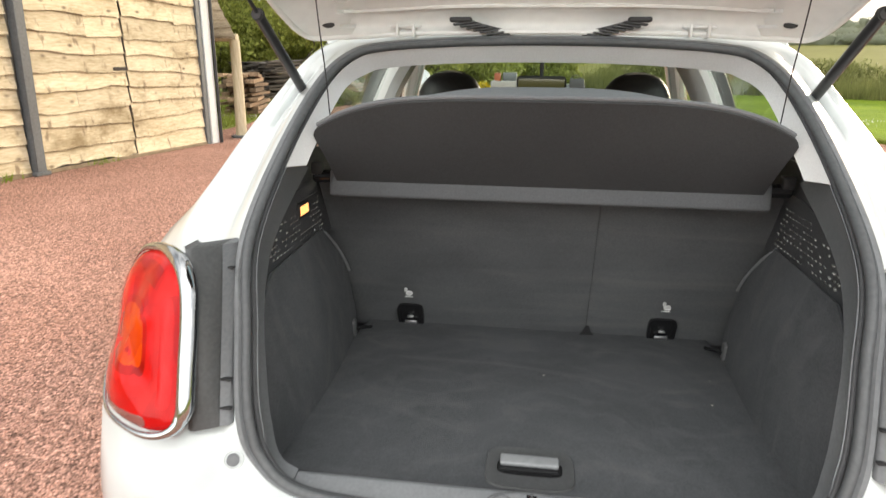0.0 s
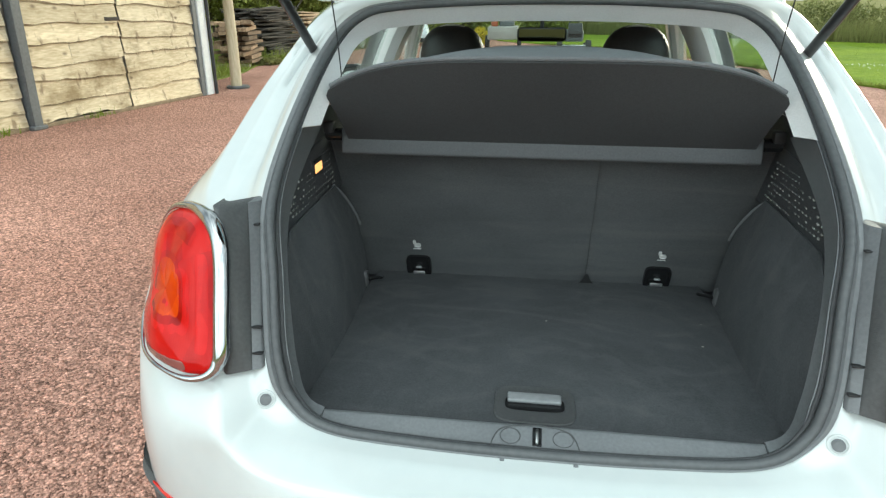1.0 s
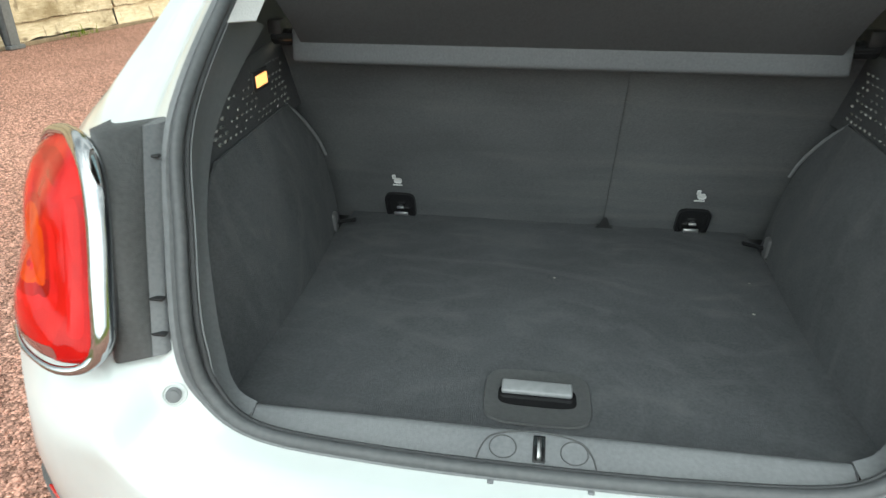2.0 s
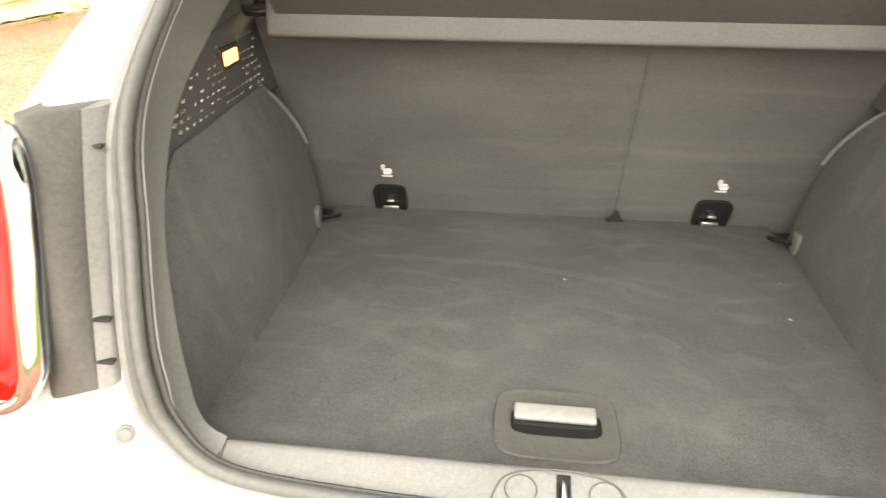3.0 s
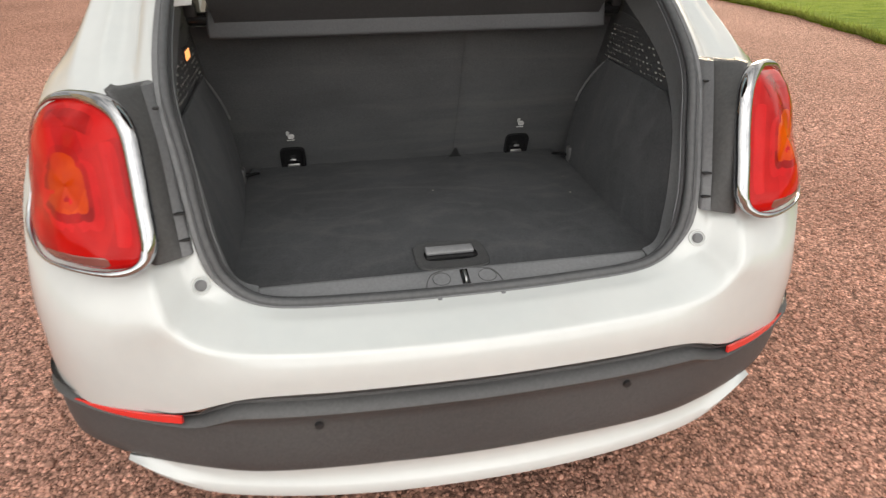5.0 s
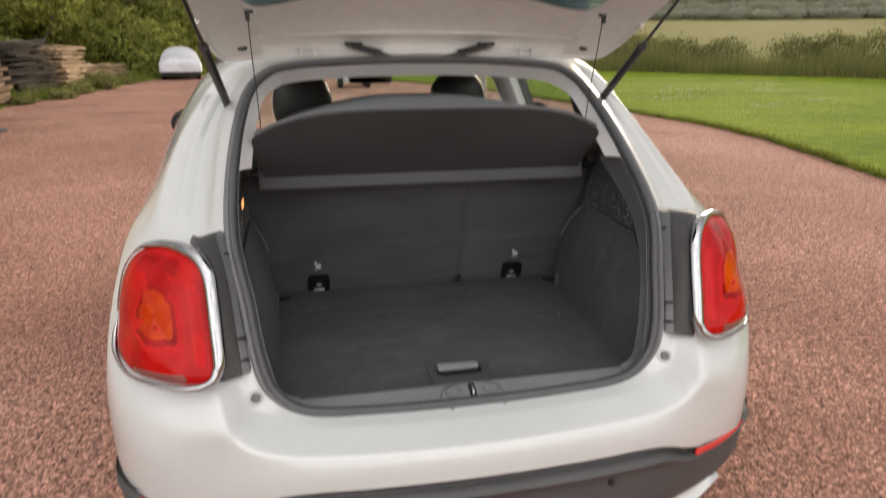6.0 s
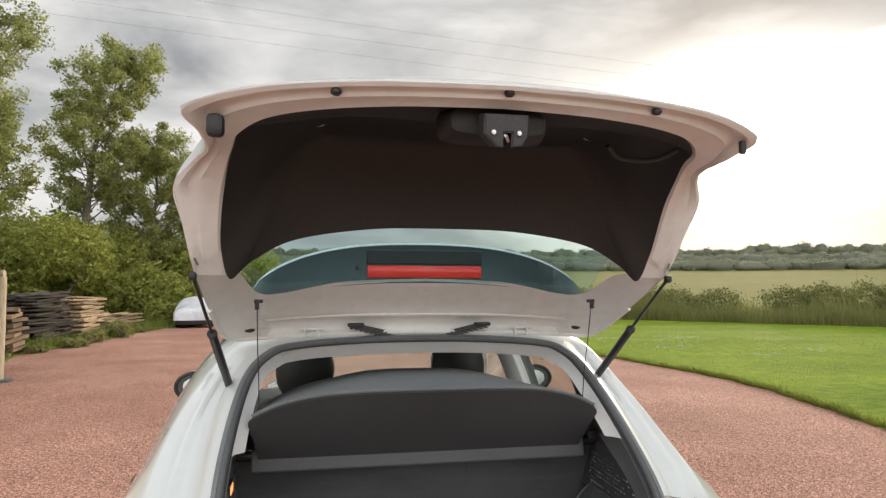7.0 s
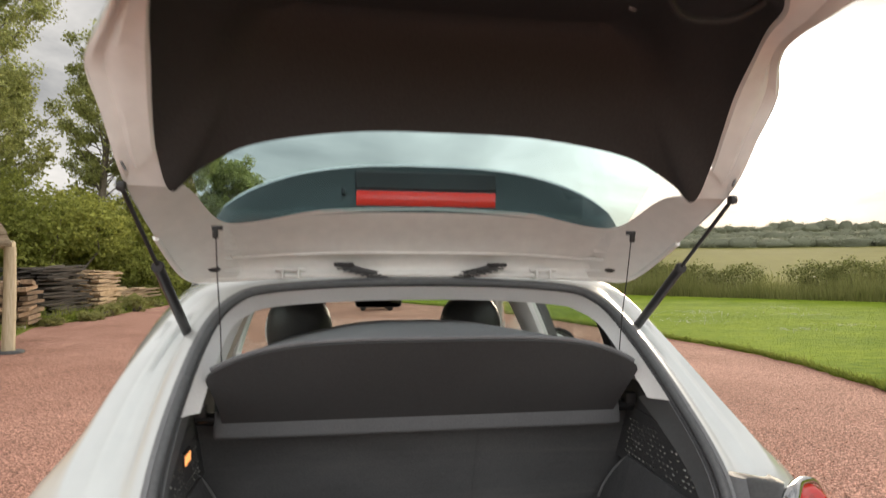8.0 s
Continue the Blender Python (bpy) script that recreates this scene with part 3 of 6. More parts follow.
LAWN_EDGE = [(p.x + 0.09 * noise.noise(p * 1.1) + 0.06 * noise.noise(p * 4.3), p.y) for p in LAWN_EDGE]
mesh_thing("lawn", slab(LAWN_EDGE + [(-3, 40), (8, 38), (16, 31), (22, 25), (31, 17), (42, 4), (44, -14)], 0.035, 0.05), M_LAWN, "bright green mown lawn with clover", "lawn", "structure", smooth=False)
VERGE_EDGE = [(-6.6, 11.4), (-6.75, 13.7), (-7.2, 15.6), (-6.75, 17.8), (-6.5, 20), (-6.3, 23), (-6.0, 25.2), (-4.5, 28.5), (-2.5, 33)]
mesh_thing("verge", slab(VERGE_EDGE + [(-2.5, 36), (-14, 36), (-20, 24), (-14, 11.4)], 0.03, 0.045), M_VERGE, "rough grass verge under the timber stacks", "grass", "structure", smooth=False)


def inside(px, py, poly):
    hit = np.zeros(len(px), bool)
    for (x0, y0), (x1, y1) in zip(poly, poly[1:] + poly[:1]):
        cond = ((y0 > py) != (y1 > py)) & (px < (x1 - x0) * (py - y0) / ((y1 - y0) or 1e-9) + x0)
        hit ^= cond
    return hit


def stones(name, areas, density, size, seed, fade):
    """Loose chips: squashed, turned octahedra lying in the gravel."""
    rng = np.random.default_rng(seed)
    pts = []
    for x0, x1, y0, y1 in areas:
        k = int((x1 - x0) * (y1 - y0) * density)
        pts.append(np.stack([rng.uniform(x0, x1, k), rng.uniform(y0, y1, k)], 1))
    pts = np.concatenate(pts)
    far = np.hypot(pts[:, 0] / 0.9, pts[:, 1] - 1.0)
    pts = pts[(rng.uniform(0, 1, len(pts)) < np.clip((fade[1] - far) / (fade[1] - fade[0]), 0, 1)) & ~((np.abs(pts[:, 0]) < 0.7) & (pts[:, 1] > 0.5) & (pts[:, 1] < 3.8))]
    n = len(pts)
    base = np.array([(1, 0, 0), (0, 1, 0), (-1, 0, 0), (0, -1, 0), (0, 0, 1), (0, 0, -1)], float)
    tri = np.array([(0, 1, 4), (1, 2, 4), (2, 3, 4), (3, 0, 4), (1, 0, 5), (2, 1, 5), (3, 2, 5), (0, 3, 5)])
    s = size * rng.lognormal(0, 0.35, n)
    v = base[None] * rng.uniform(0.55, 1.25, (n, 6, 1)) * s[:, None, None] * np.array([1.0, 0.85, 0.62])
    a, b = rng.uniform(0, 2 * np.pi, n), rng.uniform(-0.5, 0.5, n)
    ca, sa, cb, sb = np.cos(a), np.sin(a), np.cos(b), np.sin(b)
    x, y, z = v[..., 0], v[..., 1], v[..., 2]
    x, z = x * cb[:, None] + z * sb[:, None], -x * sb[:, None] + z * cb[:, None]
    x, y = x * ca[:, None] - y * sa[:, None], x * sa[:, None] + y * ca[:, None]
    v = np.stack([x + pts[:, 0:1], y + pts[:, 1:2], z + s[:, None] * 0.22], -1)
    return raw(name, v.reshape(-1, 3), (tri[None] + 6 * np.arange(n)[:, None, None]).reshape(-1, 3), M_STONE)


tagged(stones("gravel_chips", [(-4.5, 4.5, -1.2, 5.5)], 4200, 0.0056, 3, (1.6, 5.2)), "loose reddish granite chips on the yard", "gravel", kind="stuff")
tagged(stones("coarse_gravel_chips", [(-6.2, 5.4, -1.2, 10.5)], 800, 0.0060, 4, (1.5, 9.0)), "loose reddish granite chips farther out", "gravel", kind="stuff")


def blades(name, poly, box_, density, height, width, material, seed, clump=0.0):
    rng = np.random.default_rng(seed)
    x0, x1, y0, y1 = box_
    k = int((x1 - x0) * (y1 - y0) * density)
    px, py = rng.uniform(x0, x1, k), rng.uniform(y0, y1, k)
    if poly:
        keep = inside(px, py, poly)
        px, py = px[keep], py[keep]
    n = len(px)
    h = height * rng.lognormal(0, 0.3, n)
    if clump:
        h *= 0.55 + 0.9 * (0.5 + 0.5 * np.sin(px * clump + np.sin(py * clump * 0.7) * 2))
    a = rng.uniform(0, 2 * np.pi, n)
    lean = rng.normal(0, 0.28, (n, 2)) * h[:, None]
    dx, dy = np.cos(a) * width, np.sin(a) * width
    base = np.full(n, 0.03)
    v = np.stack([np.stack([px - dx, py - dy, base], -1), np.stack([px + dx, py + dy, base], -1), np.stack([px + lean[:, 0], py + lean[:, 1], base + h], -1)], 1)
    return raw(name, v.reshape(-1, 3), np.arange(3 * n).reshape(-1, 3), material)


LAWN_POLY = LAWN_EDGE + [(-3, 40), (8, 38), (16, 31), (22, 25), (31, 17), (42, 4), (44, -14)]
tagged(blades("lawn_grass", LAWN_POLY, (5.4, 13, 3.5, 17), 260, 0.015, 0.005, M_BLADE, 5), "short mown grass blades", "grass", kind="stuff")
tagged(blades("far_lawn_grass", LAWN_POLY, (2, 24, 13, 31), 70, 0.016, 0.010, M_BLADE, 6), "short grass blades", "grass", kind="stuff")


def edge_tufts(density, height, seed):
    """Taller, drier grass leaning over the lawn's ragged edge."""
    rng = np.random.default_rng(seed)
    line = np.array([p for p in LAWN_EDGE if 2.5 < p[1] < 27])
    n = int(len(line) * density)
    p = line[rng.integers(0, len(line), n)] + np.stack([np.abs(rng.normal(0.0, 0.07, n)) - 0.02, rng.uniform(-0.07, 0.07, n)], 1)
    h = height * rng.lognormal(0, 0.4, n)
    a = rng.uniform(0, 2 * np.pi, n)
    side = np.stack([np.cos(a), np.sin(a)], 1) * 0.007
    tip = p + rng.normal(0, 0.45, (n, 2)) * h[:, None] - np.array([0.35, 0.0]) * h[:, None]
    v = np.stack([np.column_stack([p - side, np.full(n, 0.02)]), np.column_stack([p + side, np.full(n, 0.02)]), np.column_stack([tip, 0.02 + h])], 1)
    return raw("edge_grass", v.reshape(-1, 3), np.arange(3 * n).reshape(-1, 3), M_VERGE)


tagged(edge_tufts(46, 0.065, 31), "rough unmown grass along the lawn's edge", "grass", kind="stuff")
def clover(x, y, spread, count, seed):
    """White heads strewn thickest in the middle of a drift."""
    rng = np.random.default_rng(seed)
    p = np.stack([x + rng.normal(0, spread, count), y + rng.normal(0, spread * 0.75, count)], 1)
    ball = np.array([(1, 0, 0), (0, 1, 0), (-1, 0, 0), (0, -1, 0), (0, 0, 1), (0, 0, -1)], float)
    tri = np.array([(0, 1, 4), (1, 2, 4), (2, 3, 4), (3, 0, 4), (1, 0, 5), (2, 1, 5), (3, 2, 5), (0, 3, 5)])
    size = rng.uniform(0.007, 0.014, (count, 1, 1))
    v = ball[None] * size + np.column_stack([p, rng.uniform(0.045, 0.075, count)])[:, None]
    return raw("clover_patch", v.reshape(-1, 3), (tri[None] + 6 * np.arange(count)[:, None, None]).reshape(-1, 3), M_FLOWER)


for k, (x, y, w, n) in enumerate(((9.3, 14.5, 0.45, 60), (11.2, 17.5, 0.6, 90), (10.4, 12.2, 0.3, 40), (13.8, 16.4, 0.5, 70), (8.7, 17.5, 0.4, 45), (12.4, 13.1, 0.35, 50), (9.9, 16.0, 0.9, 50), (15.2, 19.0, 0.7, 60))):
    tagged(clover(x, y, w, n, 20 + k), "patch of white clover in the lawn", "clover", kind="stuff")
tagged(blades("verge_grass", VERGE_EDGE + [(-2.5, 36), (-14, 36), (-20, 24), (-14, 11.4)], (-12, -2, 11, 30), 170, 0.20, 0.010, M_VERGE, 7, 1.7), "long rough grass on the verge", "grass", kind="stuff")


for x, y in ((-6.46, 4.6), (-6.28, 5.8), (-6.05, 7.3)):
    tagged(blades("weed_tuft", None, (x - 0.05, x + 0.16, y - 0.22, y + 0.22), 420, 0.075, 0.006, M_BLADE, int(70 + y)), "small weeds growing at the foot of the barn wall", "weeds", kind="stuff")


# long grass and hedge along the far side of the lawn
def along(a, b, f):
    return a[0] + (b[0] - a[0]) * f, a[1] + (b[1] - a[1]) * f


def strip_grass(name, a, b, depth, count, height, seed):
    rng = np.random.default_rng(seed)
    f, off = rng.uniform(0, 1, count), rng.uniform(0, depth, count)
    dx, dy = b[0] - a[0], b[1] - a[1]
    ln = math.hypot(dx, dy)
    nx, ny = -dy / ln, dx / ln
    if nx + ny < 0:
        nx, ny = -nx, -ny
    px, py = a[0] + dx * f + nx * off, a[1] + dy * f + ny * off
    h = height * rng.lognormal(0, 0.28, count) * (0.7 + 0.3 * np.sin(f * ln * 1.1) * np.sin(f * ln * 0.37 + 1) + 0.3 * off / depth)
    ang = rng.uniform(0, 2 * np.pi, count)
    w = 0.022
    lean = rng.normal(0, 0.2, (count, 2)) * h[:, None]
    z = np.zeros(count)
    v = np.stack([np.stack([px - np.cos(ang) * w, py - np.sin(ang) * w, z], -1), np.stack([px + np.cos(ang) * w, py + np.sin(ang) * w, z], -1), np.stack([px + lean[:, 0], py + lean[:, 1], h], -1)], 1)
    return raw(name, v.reshape(-1, 3), np.arange(3 * count).reshape(-1, 3), M_LONG_GRASS)


HEDGE = [(2, 37), (9, 33), (14.5, 28.6), (20.5, 23.2), (29, 15.5), (40, 4)]
for i, (a, b) in enumerate(zip(HEDGE, HEDGE[1:])):
    tagged(strip_grass("long_grass", a, b, 2.2, 5200, 0.85, 40 + i), "tall pale seeding grass beside the lawn", "grass", kind="stuff")


def leaf_cloud(blobs, per, size, seed, shell=0.55, sky=0.75):
    """Leaves scattered through lumps given as (x, y, z, rx, ry, rz)."""
    rng = np.random.default_rng(seed)
    out = []
    for x, y, z, rx, ry, rz in blobs:
        d = rng.normal(size=(per, 3))
        d /= np.linalg.norm(d, axis=1)[:, None]
        r = shell + (1 - shell) * rng.uniform(0, 1, (per, 1)) ** 0.7
        r *= 1 + 0.22 * np.sin(d[:, :1] * 7 + seed) * np.sin(d[:, 2:] * 9 + x)
        out.append(np.array([x, y, z]) + d * r * np.array([rx, ry, rz]))
    c = np.concatenate(out)
    n = len(c)
    # most leaves turn their faces to the sky
    face = rng.normal(size=(n, 3)) * 0.55 + np.array([0.0, -0.35, sky])
    u = np.cross(face, rng.normal(size=(n, 3)))
    u /= np.linalg.norm(u, axis=1)[:, None]
    w = np.cross(u, face)
    w /= np.linalg.norm(w, axis=1)[:, None]
    s = size * rng.uniform(0.6, 1.3, (n, 1))
    v = np.stack([c - u * s, c + w * s * 0.55, c + u * s, c - w * s * 0.55], 1)
    return v.reshape(-1, 3), np.arange(4 * n).reshape(-1, 4)


def shrub(name, label, blobs, per, size, material, seed, category="bush"):
    x, y = blobs[0][0], blobs[0][1]
    t = thing(name, label, category, at=(x, y, -0.03))
    bm = bmesh.new()
    rng = random.Random(seed)
    for bx, by, bz, rx, ry, rz in blobs:
        tube([(bx * 0.3 + x * 0.7 - x, by * 0.3 + y * 0.7 - y, 0.0), (bx - x, by - y, bz * 0.7), (bx - x + rng.uniform(-0.2, 0.2), by - y, bz)], (0.06, 0.04, 0.02), 6, bm=bm)
    part("stem", bm, M_BARK, t)
    v, f = leaf_cloud(blobs, per, size, seed, 0.55, 0.5)
    v[:, 0] -= x
    v[:, 1] -= y
    crown = raw("crown", v, f, material)
    crown.parent = t
    return t


rng0 = random.Random(11)
# field hedge behind the long grass
for i, (a, b) in enumerate(zip(HEDGE, HEDGE[1:])):
    ln = math.hypot(b[0] - a[0], b[1] - a[1])
    for k in range(int(ln / 1.5)):
        f = (k + 0.5) / int(ln / 1.5)
        x, y = along(a, b, f)
        x, y = x + 2.3, y + 2.3
        if math.hypot(x - 21.3, y - 26.85) < 1.1:
            continue  # a gap in the hedge
        tall = 1.42 + 0.45 * noise.noise(Vector((x * 0.35, y * 0.35, 3))) + rng0.uniform(-0.1, 0.15)
        blobs = [(x + rng0.uniform(-0.5, 0.5), y + rng0.uniform(-0.5, 0.5), tall * 0.62 + rng0.uniform(-0.1, 0.2), 1.35, 0.95, tall * rng0.uniform(0.5, 0.68)) for _ in range(3)]
        shrub("hedge_bush", "dusty green hawthorn hedge bush beyond the lawn", blobs, 1000, 0.065, M_LEAF_HEDGE, 300 + i * 20 + k, "hedge")


# thicket behind the timber
for k, (x, y, h, w) in enumerate(((-15.5, 19, 4.6, 2.6), (-12.8, 21.5, 4.4, 2.5), (-13.5, 25.5, 5.0, 2.8), (-10.6, 25.5, 4.3, 2.4), (-11.0, 29, 5.2, 2.7), (-8.6, 29.2, 4.2, 2.3), (-8.2, 32, 4.8, 2.5),
                                  (-5.8, 31.6, 3.6, 2.2), (-5.0, 34, 4.2, 2.4), (-2.4, 35, 3.2, 2.2), (-17.5, 23.5, 5.4, 2.8), (0.4, 37.5, 3.0, 2.2), (-9.9, 27.2, 2.6, 1.7), (-7.0, 29.0, 2.2, 1.6))):
    blobs = [(x + rng0.uniform(-0.6, 0.6) * w, y + rng0.uniform(-0.4, 0.4) * w, h * rng0.uniform(0.25, 0.78), w * rng0.uniform(0.45, 0.75), w * rng0.uniform(0.4, 0.65), h * rng0.uniform(0.2, 0.34)) for _ in range(7)]
    shrub("thicket_bush", "dense green bramble and willow bush", blobs, 2300, 0.082, M_LEAF, 500 + k)


def tree(label, x, y, height, spread, crown_from, seed, leaves_per=360, leaf=0.10, tip=(0.0, 0.0)):
    rng = random.Random(seed)
    t = thing("tree", label, "tree", at=(x, y, -0.05))
    trunk, limbs = bmesh.new(), []
    line = [Vector((0, 0, 0))]
    for k in range(1, 9):
        line.append(Vector((0.12 * math.sin(k * 1.1 + seed) * k / 4, 0.12 * math.cos(k * 0.9 + seed) * k / 4, height * 0.94 * k / 8)) + Vector((tip[0], tip[1], 0)) * (k / 8) ** 2)
    tube(line, [0.19 * (1 - 0.9 * k / 8) * height / 11 + 0.015 for k in range(9)], 8, bm=trunk)
    blobs = []
    n = 60
    for k in range(n):
        f = crown_from + (0.97 - crown_from) * (k + rng.random() * 0.7) / n
        p = line[min(7, int(f * 8))].lerp(line[min(8, int(f * 8) + 1)], f * 8 % 1)
        a = k * 2.4 + rng.uniform(-0.4, 0.4)
        g = (f - crown_from) / (1 - crown_from)
        reach = spread * (0.35 + 0.75 * math.sin(math.pi * min(1, 0.15 + g * 0.85))) * rng.uniform(0.55, 1.1)
        end = p + Vector((math.cos(a) * reach, math.sin(a) * reach, reach * rng.uniform(0.6, 1.25)))
        midp = p.lerp(end, 0.5) + Vector((0, 0, -0.1 * reach))
        limbs.append(tube([p, midp, end], (0.05 * (1.15 - f), 0.03 * (1.15 - f), 0.008), 5))
        for q, s in ((end, 0.9), (midp.lerp(end, 0.5), 0.85), (midp + Vector((rng.uniform(-0.3, 0.3), rng.uniform(-0.3, 0.3), 0.2)), 0.7)):
            r = spread * rng.uniform(0.15, 0.30) * s
            blobs.append((q.x, q.y, q.z, r, r, r * rng.uniform(0.7, 1.0)))
    part("trunk", trunk, M_BARK, t)
    for bm in limbs:
        part("limb", bm, M_BARK, t)
    v, f = leaf_cloud(blobs, leaves_per, leaf, seed, 0.15, 0.4)
    crown = raw("crown", v, f, M_LEAF_TREE)
    crown.parent = t
    return t


tree("tall loose-crowned poplar with grey-green leaves", -10.2, 28.0, 12.4, 2.15, 0.36, 5, 235, 0.062, (1.9, 0))
tree("lower bushy poplar beside the tall one", -8.1, 30.6, 8.7, 2.1, 0.26, 8, 235, 0.062, (0.5, 0))
tree("young poplar rising from the thicket", -5.6, 34.0, 6.6, 2.0, 0.3, 21, 260, 0.062)
tree("tall poplar overhanging the shelter", -12.0, 21.4, 14.5, 2.6, 0.30, 13, 260, 0.058)
tree("poplar deep in the thicket", -15.0, 30.0, 10.5, 2.4, 0.3, 17, 150, 0.08)

# far woods along the hill: solid leafy masses with a fringe of foliage, haze in their colour
def lumps(blobs, seed):
    """Uneven rounded crowns, one for each (x, y, z, rx, ry, rz)."""
    own = bmesh.new()
    bmesh.ops.create_icosphere(own, subdivisions=2, radius=1.0)
    base = np.array([v.co[:] for v in own.verts])
    tri = np.array([[v.index for v in f.verts] for f in own.faces])
    own.free()
    rng = np.random.default_rng(seed)
    vs, fs = [], []
    for i, (x, y, z, rx, ry, rz) in enumerate(blobs):
        q = rng.uniform(0, 6, 3)
        r = 1 + 0.13 * np.sin(base[:, :1] * 5 + q[0]) * np.sin(base[:, 1:2] * 5 + q[1]) + 0.10 * np.sin(base[:, 2:] * 8 + q[2]) + rng.normal(0, 0.035, (len(base), 1))
        vs.append(base * r * np.array([rx, ry, rz]) * 0.86 + np.array([x, y, z]))
        fs.append(tri + i * len(base))
    return np.concatenate(vs), np.concatenate(fs)


def far_woods():
    blobs = []
    rng = random.Random(4)
    for k in range(190):
        a = radians(-32 + 112 * k / 189)
        for r, hgt in ((rng.uniform(184, 196), rng.uniform(1.7, 2.3)), (rng.uniform(232, 262), rng.uniform(2.5, 3.3)), (rng.uniform(372, 388), rng.uniform(2.2, 4.0))):
            blobs.append((r * math.sin(a), r * math.cos(a), ground_height(r) + hgt * 0.42, rng.uniform(3, 6), 4, hgt))
    return blobs


copse = [(232 + k * 5, 306 - k * 3.6, 20.5 + 1.2 * math.sin(k * 2), 5.5, 4, 4.6) for k in range(5)]
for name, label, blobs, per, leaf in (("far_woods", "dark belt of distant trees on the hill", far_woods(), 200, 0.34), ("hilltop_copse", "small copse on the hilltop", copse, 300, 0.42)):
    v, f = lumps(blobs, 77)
    tagged(raw(name, v, f, M_LEAF_HAZED, True), label, "woods", kind="stuff")
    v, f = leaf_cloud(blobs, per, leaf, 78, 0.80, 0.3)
    tagged(raw(name + "_foliage", v, f, M_LEAF_HAZED), "leafy fringe of the distant trees", "foliage", kind="stuff")

from mathutils.bvhtree import BVHTree

# ---- the car: white hatchback, nose to +y, its centre line at x = 0 ----
car = thing("hatchback_car", "white hatchback car parked on gravel with its tailgate wide open", "car")

# half outline of the boot opening, from the sill's middle over the side to the roof's middle
OPENING = [(0, -0.043, 0.680), (0.22, -0.041, 0.683), (0.40, -0.030, 0.692), (0.485, -0.010, 0.735), (0.523, 0.010, 0.81), (0.550, 0.085, 0.95),
           (0.581, 0.193, 1.088), (0.582, 0.395, 1.235), (0.553, 0.60, 1.380), (0.49, 0.672, 1.452), (0.40, 0.702, 1.477), (0.2, 0.722, 1.490), (0, 0.727, 1.493)]
CREASE = [(0, -0.172, 0.655), (0.25, -0.165, 0.657), (0.45, -0.145, 0.664), (0.552, -0.118, 0.690), (0.598, -0.080, 0.760), (0.66, 0.16, 0.955),
          (0.757, 0.285, 1.070), (0.762, 0.52, 1.195), (0.705, 0.675, 1.325), (0.60, 0.76, 1.455), (0.45, 0.80, 1.505), (0.22, 0.815, 1.520), (0, 0.82, 1.525)]
# the flange and shallow well between the seal and the bumper's edge
LEDGE = [(0, -0.085, 0.676), (0.23, -0.082, 0.679), (0.42, -0.066, 0.687), (0.517, -0.030, 0.722), (0.552, -0.008, 0.775), (0.60, 0.145, 0.955),
         (0.625, 0.225, 1.085), (0.632, 0.43, 1.225), (0.605, 0.63, 1.362), (0.53, 0.70, 1.453), (0.42, 0.74, 1.487), (0.21, 0.76, 1.502), (0, 0.765, 1.506)]
SHOULDER = [(0, -0.184, 0.625), (0.25, -0.177, 0.627), (0.45, -0.156, 0.632), (0.60, -0.103, 0.650), (0.745, -0.040, 0.715), (0.872, 0.15, 0.82),
            (0.855, 0.36, 1.03), (0.815, 0.58, 1.135), (0.735, 0.80, 1.335), (0.62, 0.86, 1.468), (0.46, 0.90, 1.512), (0.23, 0.92, 1.527), (0, 0.93, 1.532)]
FLANK = [(0, -0.186, 0.577), (0.25, -0.178, 0.577), (0.45, -0.157, 0.572), (0.61, -0.103, 0.517), (0.80, -0.004, 0.505), (0.902, 0.17, 0.58),
         (0.908, 0.45, 0.90), (0.868, 0.72, 1.055), (0.755, 0.98, 1.330), (0.635, 1.00, 1.470), (0.47, 1.0, 1.515), (0.23, 1.02, 1.532), (0, 1.02, 1.537)]
N_RING = 144


def ring(half, count=N_RING):
    """A closed loop from a half outline."""
    return spline(half + flip(half[1:-1])[::-1], count, True)


def inward(points, by, along):
    """The loop drawn in toward the opening's middle by so many metres, and moved forward."""
    mid = Vector((0, 0.25, 1.03))
    out = []
    n = len(points)
    for i, p in enumerate(points):
        t = (points[(i + 1) % n] - points[i - 1]).normalized()
        w = mid - p
        w = (w - t * w.dot(t))
        w.normalize()
        # the folds lie flatter along the loading edge
        low = 0.5 + 0.5 * max(0.0, min(1.0, (p.z - 0.695) / 0.09))
        out.append(p + w * by * low + Vector((0, along * low, 0)))
    return out


